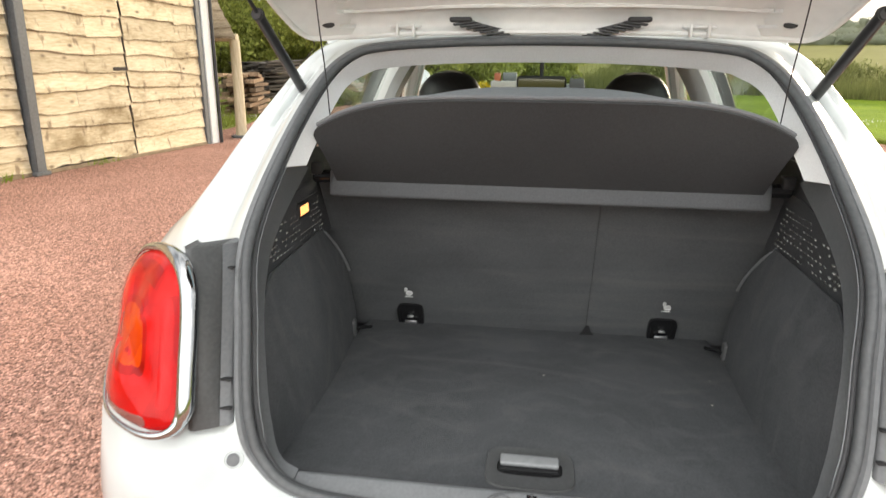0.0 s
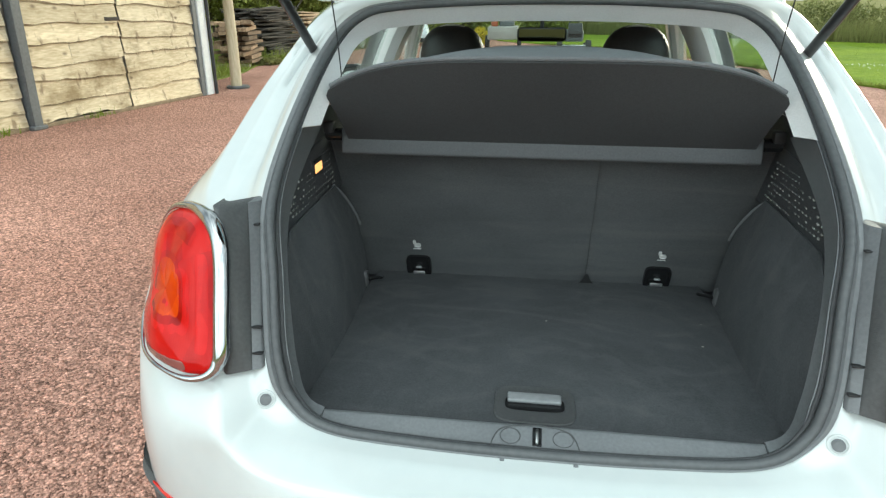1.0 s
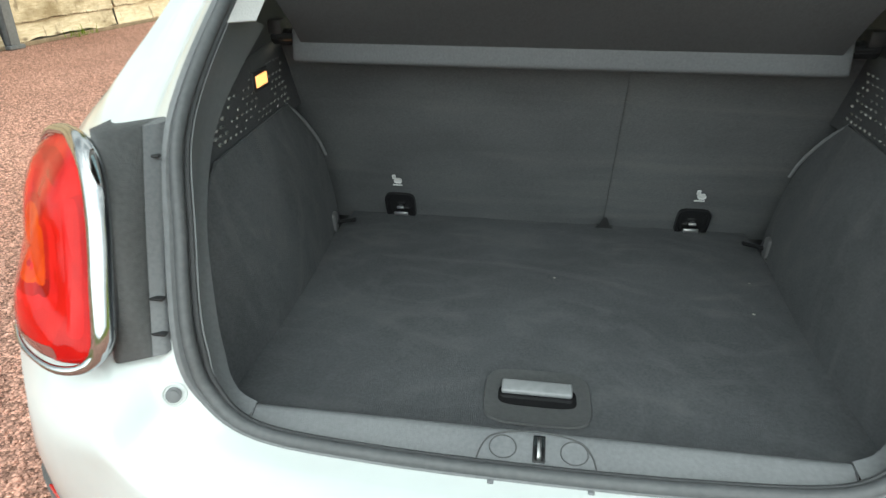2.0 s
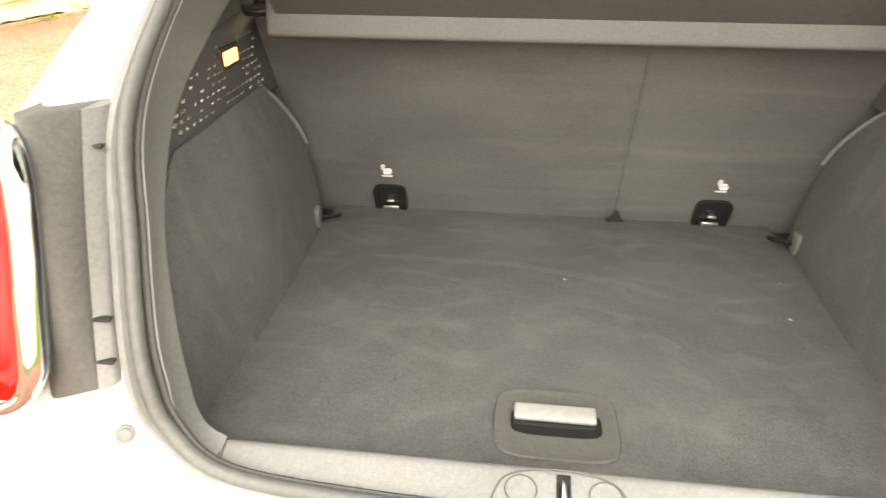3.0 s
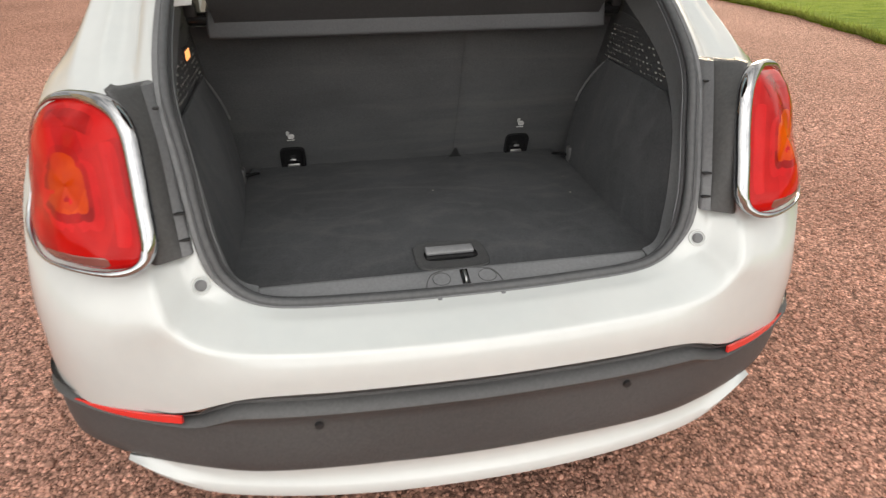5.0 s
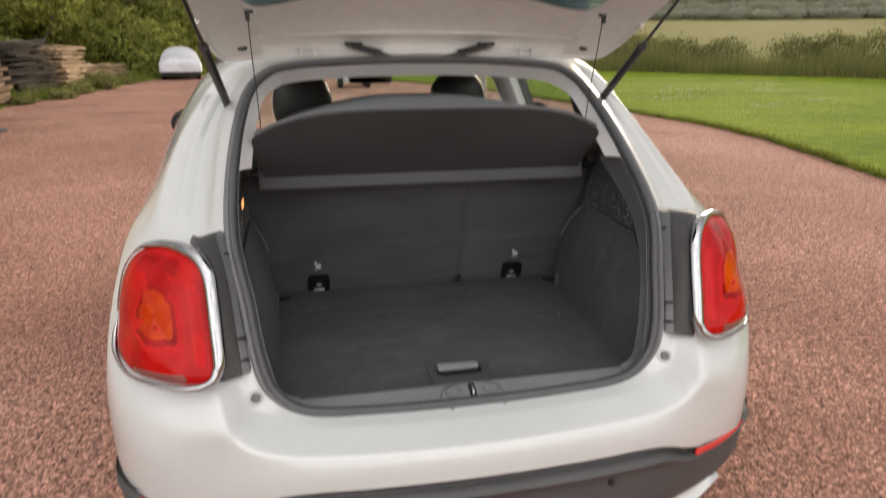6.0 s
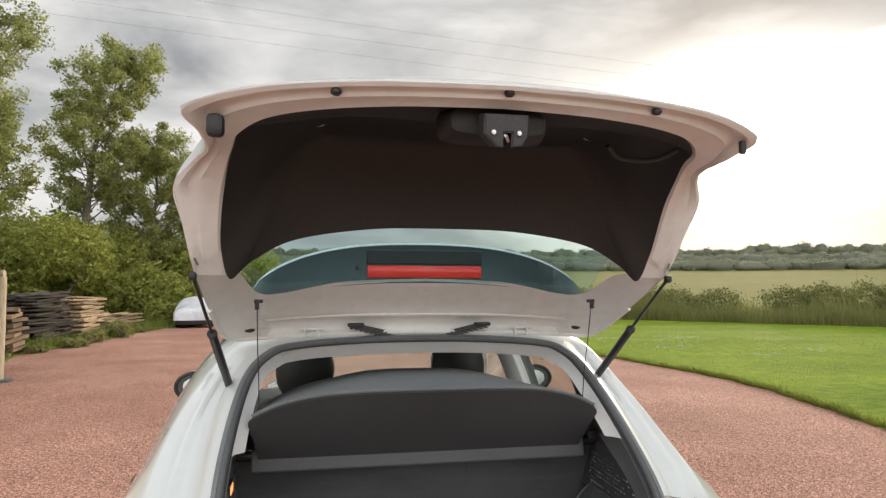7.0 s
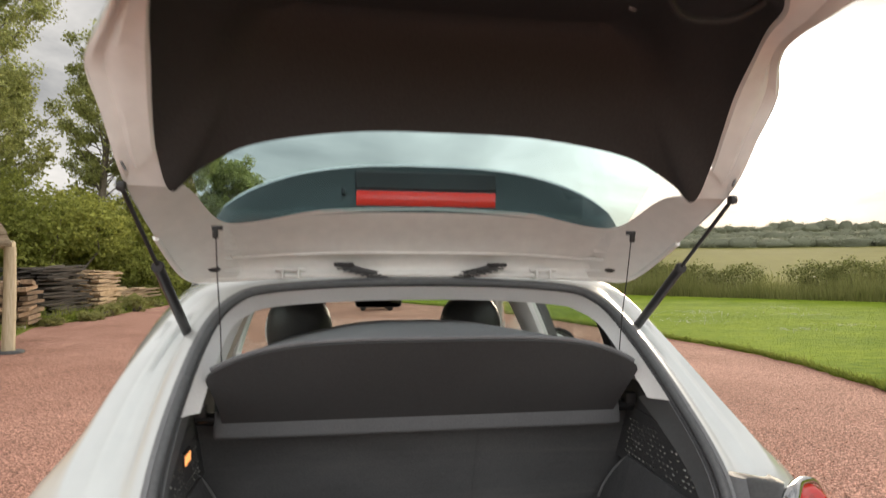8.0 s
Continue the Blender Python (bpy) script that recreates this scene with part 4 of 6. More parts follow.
def car_shell():
    a, c, s, f = ring(OPENING), ring(CREASE), ring(SHOULDER), ring(FLANK)
    rows = []
    lip = inward(a, 0.012, 0.02)
    rows.append(lip)
    rows.append(a)
    e = ring(LEDGE)
    for k, dip in ((0.25, 0.0), (0.80, 0.004), (0.95, 0.022), (1.12, 0.033), (1.36, 0.031), (1.46, 0.013), (1.58, 0.008), (1.78, 0.014), (1.92, 0.0)):
        # a drain channel with a raised rib runs along the pillar beside the seal
        row = []
        for p, m, q in zip(a, e, c):
            r = p.lerp(m, k) if k <= 1 else m.lerp(q, k - 1)
            up = max(0.0, min(1.0, (r.z - 1.06) / 0.1)) * max(0.0, min(1.0, (1.46 - r.z) / 0.06))
            r += Vector((0, 0.8, -0.6)) * dip * up
            row.append(r)
        rows.append(row)
    rows.append([p * 0.6 + m.lerp(p, 0.9) * 0.2 + p.lerp(q, 0.22) * 0.2 for p, m, q in zip(c, e, s)])
    rows += [[p.lerp(q, k) for p, q in zip(c, s)] for k in (0.22, 0.6)]
    rows.append(s)
    rows.append([p.lerp(q, 0.5) + Vector((0.012 * (1 if p.x > 0.3 else -1 if p.x < -0.3 else 0), 0, 0)) for p, q in zip(s, f)])
    rows.append(f)
    bm = grid(rows, True)
    bmesh.ops.recalc_face_normals(bm, faces=bm.faces)
    return bm


shell_bm = car_shell()
SHELL = BVHTree.FromBMesh(shell_bm)
rear_body = part("rear_body", shell_bm, M_PAINT, car, "white painted rear body and roof pillars", sharp=70)


def body_side(side):
    """The flank from the rear wheel to the nose, belt line down to the sill."""
    stations = [(0.16, 0.880, 0.70, 0.52), (0.30, 0.893, 0.84, 0.46), (0.50, 0.897, 0.98, 0.40), (0.75, 0.897, 1.05, 0.36), (1.1, 0.892, 1.045, 0.30), (1.7, 0.884, 1.02, 0.26),
                (2.3, 0.880, 0.99, 0.26), (2.9, 0.882, 0.97, 0.30), (3.3, 0.886, 0.95, 0.36), (3.65, 0.86, 0.90, 0.36), (3.9, 0.76, 0.84, 0.34), (4.02, 0.60, 0.80, 0.32)]
    rows = []
    for y, w, belt, low in stations:
        row = []
        for k in range(9):
            f = k / 8
            z = low + (belt - low) * f
            x = w + 0.012 * math.sin(math.pi * f) - 0.035 * max(0, f - 0.82) / 0.18 - 0.03 * max(0, 0.2 - f) / 0.2
            row.append((x, y, z))
        rows.append(row)
    bm = grid(rows)
    if side < 0:
        for v in bm.verts:
            v.co.x = -v.co.x
    bmesh.ops.recalc_face_normals(bm, faces=bm.faces)
    return bm


for side in (1, -1):
    part("body_side", body_side(side), M_PAINT, car, "white painted doors and wings")


def nose():
    rows = []
    for y, z, w in ((2.78, 1.00, 0.80), (3.1, 0.985, 0.80), (3.5, 0.945, 0.78), (3.8, 0.88, 0.70), (3.95, 0.80, 0.62), (4.04, 0.66, 0.60), (4.05, 0.45, 0.60), (3.98, 0.26, 0.58)):
        rows.append([(w * k / 6, y - 0.10 * (k / 6) ** 2, z - 0.03 * (k / 6) ** 2 + (0.03 if y < 3.4 else 0.01) * math.cos(k / 6 * 1.5)) for k in range(-6, 7)])
    return thicken(grid(rows), 0.004)


part("bonnet", nose(), M_PAINT, car, "white painted bonnet and front bumper")


def roof():
    rows = []
    for y, z, w in ((0.98, 1.505, 0.60), (1.3, 1.52, 0.605), (1.7, 1.525, 0.60), (2.05, 1.51, 0.585), (2.30, 1.475, 0.565)):
        rows.append([(w * k / 8, y, z + 0.028 * (1 - (k / 8) ** 2)) for k in range(-8, 9)])
    return grid(rows)


part("roof_panel", roof(), M_PAINT, car)
inner = roof()
bmesh.ops.translate(inner, verts=inner.verts, vec=(0, 0, -0.03))
part("headliner", inner, M_HEADLINER, car, "light grey fabric headliner")

# door seams, sill cladding and the front end
def flank_x(y, z):
    """The flank's half width at a place along it."""
    return 0.890 - 0.006 * abs(y - 1.6) + 0.004 * math.cos((z - 0.65) * 5)


for side in (1, -1):
    for y0, y1 in ((1.04, 1.20), (1.88, 1.88), (2.80, 2.86)):
        part("door_seam", tube([(side * flank_x(y0 + (y1 - y0) * k / 8, 0.34 + 0.64 * (1 - k / 8)), y0 + (y1 - y0) * k / 8, 0.34 + 0.64 * (1 - k / 8)) for k in range(9)], 0.010, 5), M_BLACK, car)
    part("sill_cladding", tube(spline([(side * 0.872, 1.18, 0.30), (side * 0.880, 1.8, 0.29), (side * 0.880, 2.4, 0.29), (side * 0.872, 2.95, 0.31)], 12), 0.055, 8, flat=0.6), M_BUMPER, car, "dark plastic sill cladding")
    head = part("head_lamp", cylinder(0.105, 0.10, (side * 0.62, 3.88, 0.80), "y", 28, 0.02), M_CHROME, car, "round chrome-rimmed head lamp")
    part("head_lamp_glass", cylinder(0.088, 0.02, (side * 0.62, 3.935, 0.80), "y", 28, 0.006), M_BLACK_GLOSS, head)
part("front_grille", box((0.90, 0.04, 0.12), (0, 4.045, 0.46), 0.02, 2), M_BLACK, car, "black lower grille")
part("front_trim", box((0.34, 0.02, 0.03), (0, 4.035, 0.74), 0.008, 2), M_CHROME, car, "chrome trim bar")

# pillars and side windows
for side in (1, -1):
    def s(points):
        return [(side * x, y, z) for x, y, z in points]
    part("front_pillar", tube(spline(s([(0.83, 3.02, 0.98), (0.74, 2.72, 1.20), (0.62, 2.36, 1.44), (0.585, 2.2, 1.50)]), 12), 0.045, 8), M_PAINT, car)
    part("middle_pillar", tube(spline(s([(0.815, 1.86, 1.0), (0.775, 1.88, 1.15), (0.69, 1.88, 1.36), (0.60, 1.87, 1.505)]), 12), 0.045, 8, flat=1.3), M_PLASTIC, car, "dark door pillar")
    part("rear_door_pillar", tube(spline(s([(0.80, 1.04, 1.02), (0.755, 1.03, 1.15), (0.685, 1.02, 1.34), (0.60, 1.0, 1.495)]), 12), 0.04, 8), M_PLASTIC, car, "dark door frame")
    part("roof_rail", tube(spline(s([(0.60, 0.95, 1.49), (0.605, 1.4, 1.51), (0.60, 1.9, 1.508), (0.58, 2.25, 1.485)]), 14), 0.035, 8), M_PAINT, car)
    part("inner_pillar", tube(spline(s([(0.76, 1.84, 1.0), (0.72, 1.85, 1.15), (0.64, 1.85, 1.34), (0.56, 1.84, 1.47)]), 12), 0.05, 8, flat=1.2), M_HEADLINER, car, "light grey pillar trim")
    for nm, (y0, y1) in (("rear_door_window", (1.06, 1.85)), ("front_door_window", (1.90, 2.75))):
        rows = []
        for f in (0, 0.35, 0.7, 1):
            z0 = 1.01 + (1.49 - 1.01) * f
            x = 0.80 - 0.195 * f ** 1.15
            end = min(y1, 2.98 - 0.75 * f) if nm.startswith("front") else y1
            rows.append([(side * x, y0 + (end - y0) * k / 4, z0) for k in range(5)])
        pane = part(nm, thicken(grid(rows), 0.003), M_GLASS, car)
        pane.visible_shadow = False
    mir = part("door_mirror", bmesh.new(), M_PAINT, car, "white door mirror with black rim")
    bm = bmesh.new()
    bmesh.ops.create_uvsphere(bm, u_segments=20, v_segments=12, radius=1)
    bmesh.ops.scale(bm, vec=(0.115, 0.075, 0.082), verts=bm.verts)
    bmesh.ops.translate(bm, verts=bm.verts, vec=(side * 0.975, 2.42, 1.10))
    bm.to_mesh(mir.data)
    part("mirror_rim", tube([(side * (0.975 + 0.108 * math.cos(a)), 2.36, 1.10 + 0.076 * math.sin(a)) for a in (2 * math.pi * k / 24 for k in range(24))], 0.010, 6, True), M_BLACK, mir)
    part("mirror_glass", grid([[(side * (0.975 + 0.102 * r * math.cos(a)), 2.362, 1.10 + 0.07 * r * math.sin(a)) for a in (2 * math.pi * k / 20 for k in range(20))] for r in (0.02, 1)], True), M_MIRROR, mir)
    part("mirror_arm", tube([(side * 0.79, 2.44, 1.04), (side * 0.90, 2.435, 1.06), (side * 0.95, 2.43, 1.08)], 0.025, 8), M_BLACK, mir)
    part("door_handle", tube(spline(s([(0.885, 0.87, 1.004), (0.918, 0.89, 1.008), (0.918, 1.02, 1.006), (0.885, 1.05, 1.002)]), 12), 0.012, 8), M_CHROME, car, "chrome door handle")
    # wheel arch cladding and wheels
    for y in (0.78, 3.35):
        part("arch_cladding", tube([(side * 0.884, y + 0.375 * math.cos(a), 0.36 + 0.375 * math.sin(a)) for a in (math.pi * k / 18 for k in range(19))], 0.026, 6), M_BUMPER, car, "dark plastic wheel-arch trim")
        wheel = part("wheel", cylinder(0.345, 0.21, (side * 0.785, y, 0.345), "x", 40, 0.03), M_TYRE, car, "black tyre on an alloy wheel")
        rim = part("rim", cylinder(0.235, 0.02, (side * 0.884, y, 0.345), "x", 32, 0.005), M_BLACK, wheel)
        for k in range(5):
            a = 2 * math.pi * k / 5
            part("spoke", tube([(side * 0.897, y, 0.345), (side * 0.897, y + 0.22 * math.cos(a), 0.345 + 0.22 * math.sin(a))], (0.035, 0.022), 8), M_ALLOY, wheel)
        part("rim_ring", tube([(side * 0.895, y + 0.228 * math.cos(a), 0.345 + 0.228 * math.sin(a)) for a in (2 * math.pi * k / 32 for k in range(32))], 0.012, 6, True), M_ALLOY, wheel)
windscreen = part("windscreen", thicken(grid([[(w * k / 6, y - 0.12 * (k / 6) ** 2, z) for k in range(-6, 7)] for y, z, w in ((2.33, 1.475, 0.56), (2.62, 1.27, 0.66), (2.98, 1.02, 0.78))]), 0.004), M_GLASS, car)
windscreen.visible_shadow = False
part("dashboard", box((1.42, 0.5, 0.22), (0, 2.62, 0.90), 0.06, 3), M_PLASTIC, car, "dark dashboard")
part("cabin_floor", box((1.40, 3.2, 0.06), (0, 2.0, 0.27), 0.01), M_BLACK, car)
part("firewall", box((1.50, 0.06, 0.62), (0, 2.86, 0.62), 0.02), M_BLACK, car)
for x in (-1, 1):
    part("door_trim", box((0.05, 1.9, 0.60), (x * 0.82, 1.9, 0.68), 0.02), M_PLASTIC, car)
    part("inner_wing", box((0.16, 0.55, 0.50), (x * 0.70, 0.66, 0.60), 0.02), M_BLACK, car)

# ---- boot opening: seal, lips and trims ----
outer = ring(OPENING)


def slot(points, z_from, z_to, right):
    return [p for p in points if z_from <= p.z <= z_to and (p.x > 0) == right]


lipring = [inward(outer, b, f) for b, f in ((-0.002, -0.004), (0.002, -0.010), (0.010, -0.012), (0.014, -0.004), (0.016, 0.012))]
part("seal_lip", grid(lipring, True), M_FLANGE, car, "grey rubber lip round the boot opening")
part("door_seal", tube(inward(outer, 0.0175, 0.003), 0.0105, 10, True), M_RUBBER, car, "black rubber door seal")
part("inner_seal", tube(inward(outer, 0.0265, 0.016), 0.0050, 8, True), M_PLASTIC, car, "black rubber inner seal fold")
web = [inward(outer, b, f) for b, f in ((0.012, 0.014), (0.022, 0.014), (0.031, 0.022))]
part("seal_base", grid(web, True), M_PLASTIC, car)

# trim rings inside the seal: light grey above the shelf, black below it
rim_a, rim_b = inward(outer, 0.029, 0.018), inward(outer, 0.057, 0.072)
for right in (True, False):
    sgn = 1 if right else -1
    ia = [i for i, p in enumerate(rim_a) if 1.205 <= p.z and (p.x > -0.035 if right else p.x < 0.035)]
    run_a, run_b = [rim_a[i] for i in ia], [rim_b[i] for i in ia]
    run_b = [p + Vector((0, 0, -0.020 * max(0.0, min(1.0, (p.z - 1.36) / 0.06)))) for p in run_b]
    if run_a[0].z > run_a[-1].z:
        run_a.reverse(), run_b.reverse()
    part("pillar_trim", thicken(grid([run_a, [p.lerp(q, 0.5) + Vector((sgn * 0.004, 0, 0)) for p, q in zip(run_a, run_b)], run_b]), 0.004), M_HEADLINER, car, "light grey pillar trim")
    ib = [i for i, p in enumerate(rim_a) if p.z <= 1.232 and abs(p.x) >= 0.418 and (p.x > 0) == right]
    low_a = [rim_a[i] for i in ib]
    if low_a[0].z > low_a[-1].z:
        low_a.reverse()
    shift, turn_in = Vector((sgn * 0.424, -0.031, 0.6835)) - low_a[0], int(len(low_a) * 0.32)
    low_a = [p + shift * max(0.0, 1 - i / turn_in) ** 2 for i, p in enumerate(low_a)]
    # carpeted side panel: its rear, upper and front edges
    edge_rear = spline([(sgn * 0.486, 0.042, 0.672), (sgn * 0.500, 0.070, 0.76), (sgn * 0.516, 0.112, 0.86), (sgn * 0.538, 0.180, 0.945), (sgn * 0.555, 0.262, 1.003)], 14)
    low_b = spline([(sgn * x, y, z) for x, y, z in ((0.424, 0.032, 0.7035), (0.455, 0.042, 0.709), (0.478, 0.058, 0.727), (0.493, 0.078, 0.760), (0.503, 0.092, 0.80), (0.514, 0.116, 0.865),
                                                    (0.530, 0.155, 0.93), (0.553, 0.225, 0.985), (0.567, 0.300, 1.045), (0.571, 0.400, 1.103), (0.578, 0.58, 1.175))], len(low_a))
    part("boot_corner_trim", thicken(grid([low_a, [p.lerp(q, 0.5) + Vector((sgn * 0.006, 0, 0)) for p, q in zip(low_a, low_b)], low_b]), 0.004), M_SILL, car, "dark grey moulded boot edge trim")
    edge_front = spline([(sgn * 0.503, 0.745, 0.672), (sgn * 0.509, 0.738, 0.77), (sgn * 0.524, 0.712, 0.88), (sgn * 0.546, 0.665, 0.96), (sgn * 0.560, 0.605, 1.012)], 14)
    rows = []
    for j in range(13):
        f = j / 12
        rows.append([p.lerp(q, f) + Vector((sgn * (0.012 - 0.020 * math.sin(math.pi * f)) * math.sin(math.pi * min(1, 0.25 + 0.75 * i / 13)), 0, 0)) for i, (p, q) in enumerate(zip(edge_rear, edge_front))])
    part("side_carpet", thicken(grid(rows), 0.006), M_CARPET, car, "charcoal carpeted boot side panel")
    part("carpet_edge", tube([p + Vector((-sgn * 0.002, 0, 0)) for p in edge_front[6:]], 0.0035, 6), M_SILL, car)
    # side wall behind and above
    top = [(sgn * 0.574, 0.26, 1.00), (sgn * 0.577, 0.36, 1.085), (sgn * 0.580, 0.47, 1.125), (sgn * 0.582, 0.60, 1.140), (sgn * 0.585, 0.72, 1.13)]
    low = [(sgn * 0.557, 0.24, 0.955), (sgn * 0.560, 0.36, 0.975), (sgn * 0.563, 0.47, 0.985), (sgn * 0.566, 0.60, 0.99), (sgn * 0.57, 0.74, 0.985)]
    speaker = part("perforated_panel", thicken(grid([spline(low, 12), [p.lerp(q, 0.5) for p, q in zip(spline(low, 12), spline(top, 12))], spline(top, 12)]), 0.004), M_PLASTIC, car, "black perforated side panel")
    rib, rib_rng = None, random.Random(12)
    for i in range(17):
        for j in range(9):
            y, z = 0.300 + i * 0.0205 + (j % 2) * 0.010, 1.004 + j * 0.0125
            ceiling_z = 1.075 + 0.10 * (y - 0.33) if y < 0.47 else 1.105
            if z > ceiling_z or z < 1.010 or (right is False and 0.485 < y < 0.565 and 1.04 < z < 1.105):
                continue
            if rib_rng.random() < 0.18:
                continue
            x = 0.5595 + 0.016 * (z - 0.98) / 0.13 + 0.006 * (y - 0.3)
            if rib is None:
                rib = part("rib", box((0.007, 0.0108, 0.0048), (0, 0, 0), 0.0016, 1, Matrix.Rotation(radians(10), 4, "X")), M_RIB_GLINTS, speaker)
                piece = rib
            else:
                piece = new("rib", rib.data)
                piece.parent = speaker
            piece.location = (sgn * x, y, z)
    part("upper_side_trim", thicken(grid([spline([(sgn * 0.580, 0.42, 1.105), (sgn * 0.585, 0.60, 1.125), (sgn * 0.587, 0.85, 1.10)], 6), spline([(sgn * 0.584, 0.50, 1.205), (sgn * 0.588, 0.65, 1.215), (sgn * 0.590, 0.88, 1.20)], 6)]), 0.004), M_PLASTIC, car)
    part("boot_wall", thicken(grid([[(sgn * 0.590, y, 0.66) for y in (0.2, 0.5, 0.95)], [(sgn * 0.594, y, 1.20) for y in (0.52, 0.7, 0.98)]]), 0.004), M_BLACK, car)
    # thin black bar added as the shade in the crevice between floor and side carpet
    part("floor_joint", tube(spline([(sgn * 0.498, 0.09, 0.682), (sgn * 0.5035, 0.30, 0.682), (sgn * 0.504, 0.60, 0.681), (sgn * 0.502, 0.74, 0.680)], 10), 0.0048, 6), M_BLACK, car)
    # lashing ring
    eye_ = part("lashing_ring", box((0.018, 0.032, 0.052), (sgn * 0.506, 0.694, 0.700), 0.008, 3), M_BRACKET, car, "steel lashing ring on a bracket")
    part("ring_bar", tube(spline([(sgn * 0.500, 0.702, 0.696), (sgn * 0.480, 0.708, 0.699), (sgn * 0.464, 0.722, 0.696), (sgn * 0.466, 0.740, 0.690)], 8), 0.005, 6), M_BLACK_GLOSS, eye_)
    # rubber stop on the body
    at, facing, _, _ = SHELL.ray_cast(Vector((sgn * 0.524, -0.6, 0.748)), Vector((0, 1, 0)))
    facing = facing if facing.y < 0 else -facing
    seat_m = Matrix.Translation(at) @ facing.to_track_quat("Z", "Y").to_matrix().to_4x4()
    bm = cylinder(0.0112, 0.012, (0, 0, 0.002), "z", 24, 0.003)
    bmesh.ops.transform(bm, matrix=seat_m, verts=bm.verts)
    stop = part("rubber_stop", bm, M_FLANGE, car, "grey rubber buffer")
    bm = tube([(0.0165 * math.cos(a), 0.0165 * math.sin(a), 0.000) for a in (2 * math.pi * k / 28 for k in range(28))], 0.0028, 8, True)
    bmesh.ops.transform(bm, matrix=seat_m, verts=bm.verts)
    part("stop_ring", bm, M_PAINT, stop, "painted ring pressed round the buffer")

part("lamp_bezel", box((0.006, 0.070, 0.038), (-0.5705, 0.518, 1.083), 0.002, 2), M_BLACK, car, "black lamp bezel")
lamp = part("boot_lamp", box((0.008, 0.051, 0.022), (-0.5690, 0.518, 1.083), 0.0012, 1, Matrix.Rotation(radians(1), 4, "X")), M_LAMP, car, "lit warm boot lamp")

# boot floor, sill and handle
def boot_floor():
    rows = []
    for j in range(15):
        f = j / 14
        y = 0.045 + 0.80 * f
        w = 0.508 - 0.025 * max(0, f - 0.8) / 0.2
        rows.append([(w * k / 16, y, 0.679 - 0.002 * f + 0.0012 * math.sin(k * 1.7 + j * 0.8)) for k in range(-16, 17)])
    return grid(rows)


floor_mat = part("boot_floor", boot_floor(), M_CARPET, car, "charcoal carpeted boot floor with a pull handle")
part("boot_tray", box((1.16, 0.90, 0.02), (0, 0.52, 0.650), 0.0), M_BLACK, car)
ROUND = [(0.5 * math.copysign(abs(math.cos(a)) ** 0.45, math.cos(a)), 0.5 * math.copysign(abs(math.sin(a)) ** 0.45, math.sin(a))) for a in (2 * math.pi * k / 40 for k in range(40))]
part("handle_recess", grid([[(x * w, 0.133 + y * d, z) for x, y in ROUND] for w, d, z in ((0.170, 0.134, 0.6805), (0.167, 0.131, 0.6835), (0.162, 0.126, 0.6830), (0.142, 0.104, 0.6814), (0.01, 0.01, 0.6814))], True), M_BUMPER, floor_mat, "dark grey handle surround")
part("handle_slot", grid([[(x * w, 0.133 + y * d, z) for x, y in ROUND] for w, d, z in ((0.124, 0.050, 0.6825), (0.01, 0.004, 0.6825))], True), M_BLACK_GLOSS, floor_mat)
part("pull_handle", box((0.113, 0.027, 0.010), (-0.001, 0.146, 0.6880), 0.004, 3, Matrix.Rotation(radians(8), 4, "X")), surface("satin_grey_handle", (0.17, 0.174, 0.182), (0.225, 0.23, 0.238), rough=0.32, coarse=5, fine=90), floor_mat, "pale grey pull handle")


def sill():
    prof = [(-0.036, 0.680), (-0.028, 0.6865), (-0.018, 0.690), (0.004, 0.6965), (0.020, 0.7025), (0.027, 0.7040), (0.033, 0.7010), (0.046, 0.684), (0.050, 0.670)]
    rows = []
    for k in range(-20, 21):
        x = 0.4255 * k / 20
        rows.append([(x, y, z) for y, z in prof])
    bm = grid(rows)
    bmesh.ops.recalc_face_normals(bm, faces=bm.faces)
    return bm


sill_trim = part("sill_trim", sill(), M_SILL, car, "grey plastic loading sill")
for x in (-0.423, 0.423):
    part("sill_joint", tube([(x, -0.018, 0.6905), (x, 0.004, 0.697), (x, 0.020, 0.703), (x, 0.030, 0.7035)], 0.0007, 5), M_BLACK, sill_trim)
arch = spline([(-0.084, -0.024, 0.6885), (-0.079, -0.004, 0.6945), (-0.070, 0.012, 0.7000), (-0.055, 0.0205, 0.7032), (-0.028, 0.0265, 0.7045), (0, 0.0285, 0.7045), (0.028, 0.0265, 0.7045), (0.055, 0.0205, 0.7032), (0.070, 0.012, 0.7000), (0.079, -0.004, 0.6945), (0.084, -0.024, 0.6885)], 44)
part("latch_cover", tube(arch, 0.0014, 5), M_BUMPER, sill_trim)
for x in (-0.047, 0.053):
    part("screw_cap", tube([(x + 0.019 * math.cos(a), 0.002 + 0.0165 * math.sin(a), 0.6966 + 0.0056 * math.sin(a)) for a in (2 * math.pi * k / 24 for k in range(24))], 0.001, 5, True), M_BUMPER, sill_trim)
part("latch_slot", box((0.018, 0.042, 0.008), (0.004, 0.004, 0.6945), 0.002, 2, Matrix.Rotation(radians(18), 4, "X")), M_BLACK_GLOSS, sill_trim)
part("striker", tube(spline([(0.004, -0.012, 0.690), (0.004, -0.010, 0.699), (0.004, 0.012, 0.706), (0.004, 0.016, 0.698)], 10), 0.0032, 6), M_STEEL, sill_trim)
for x in (-0.06, 0.075):
    part("lower_buffer", box((0.009, 0.010, 0.005), (x, -0.048, 0.680), 0.002), M_SILL, car)

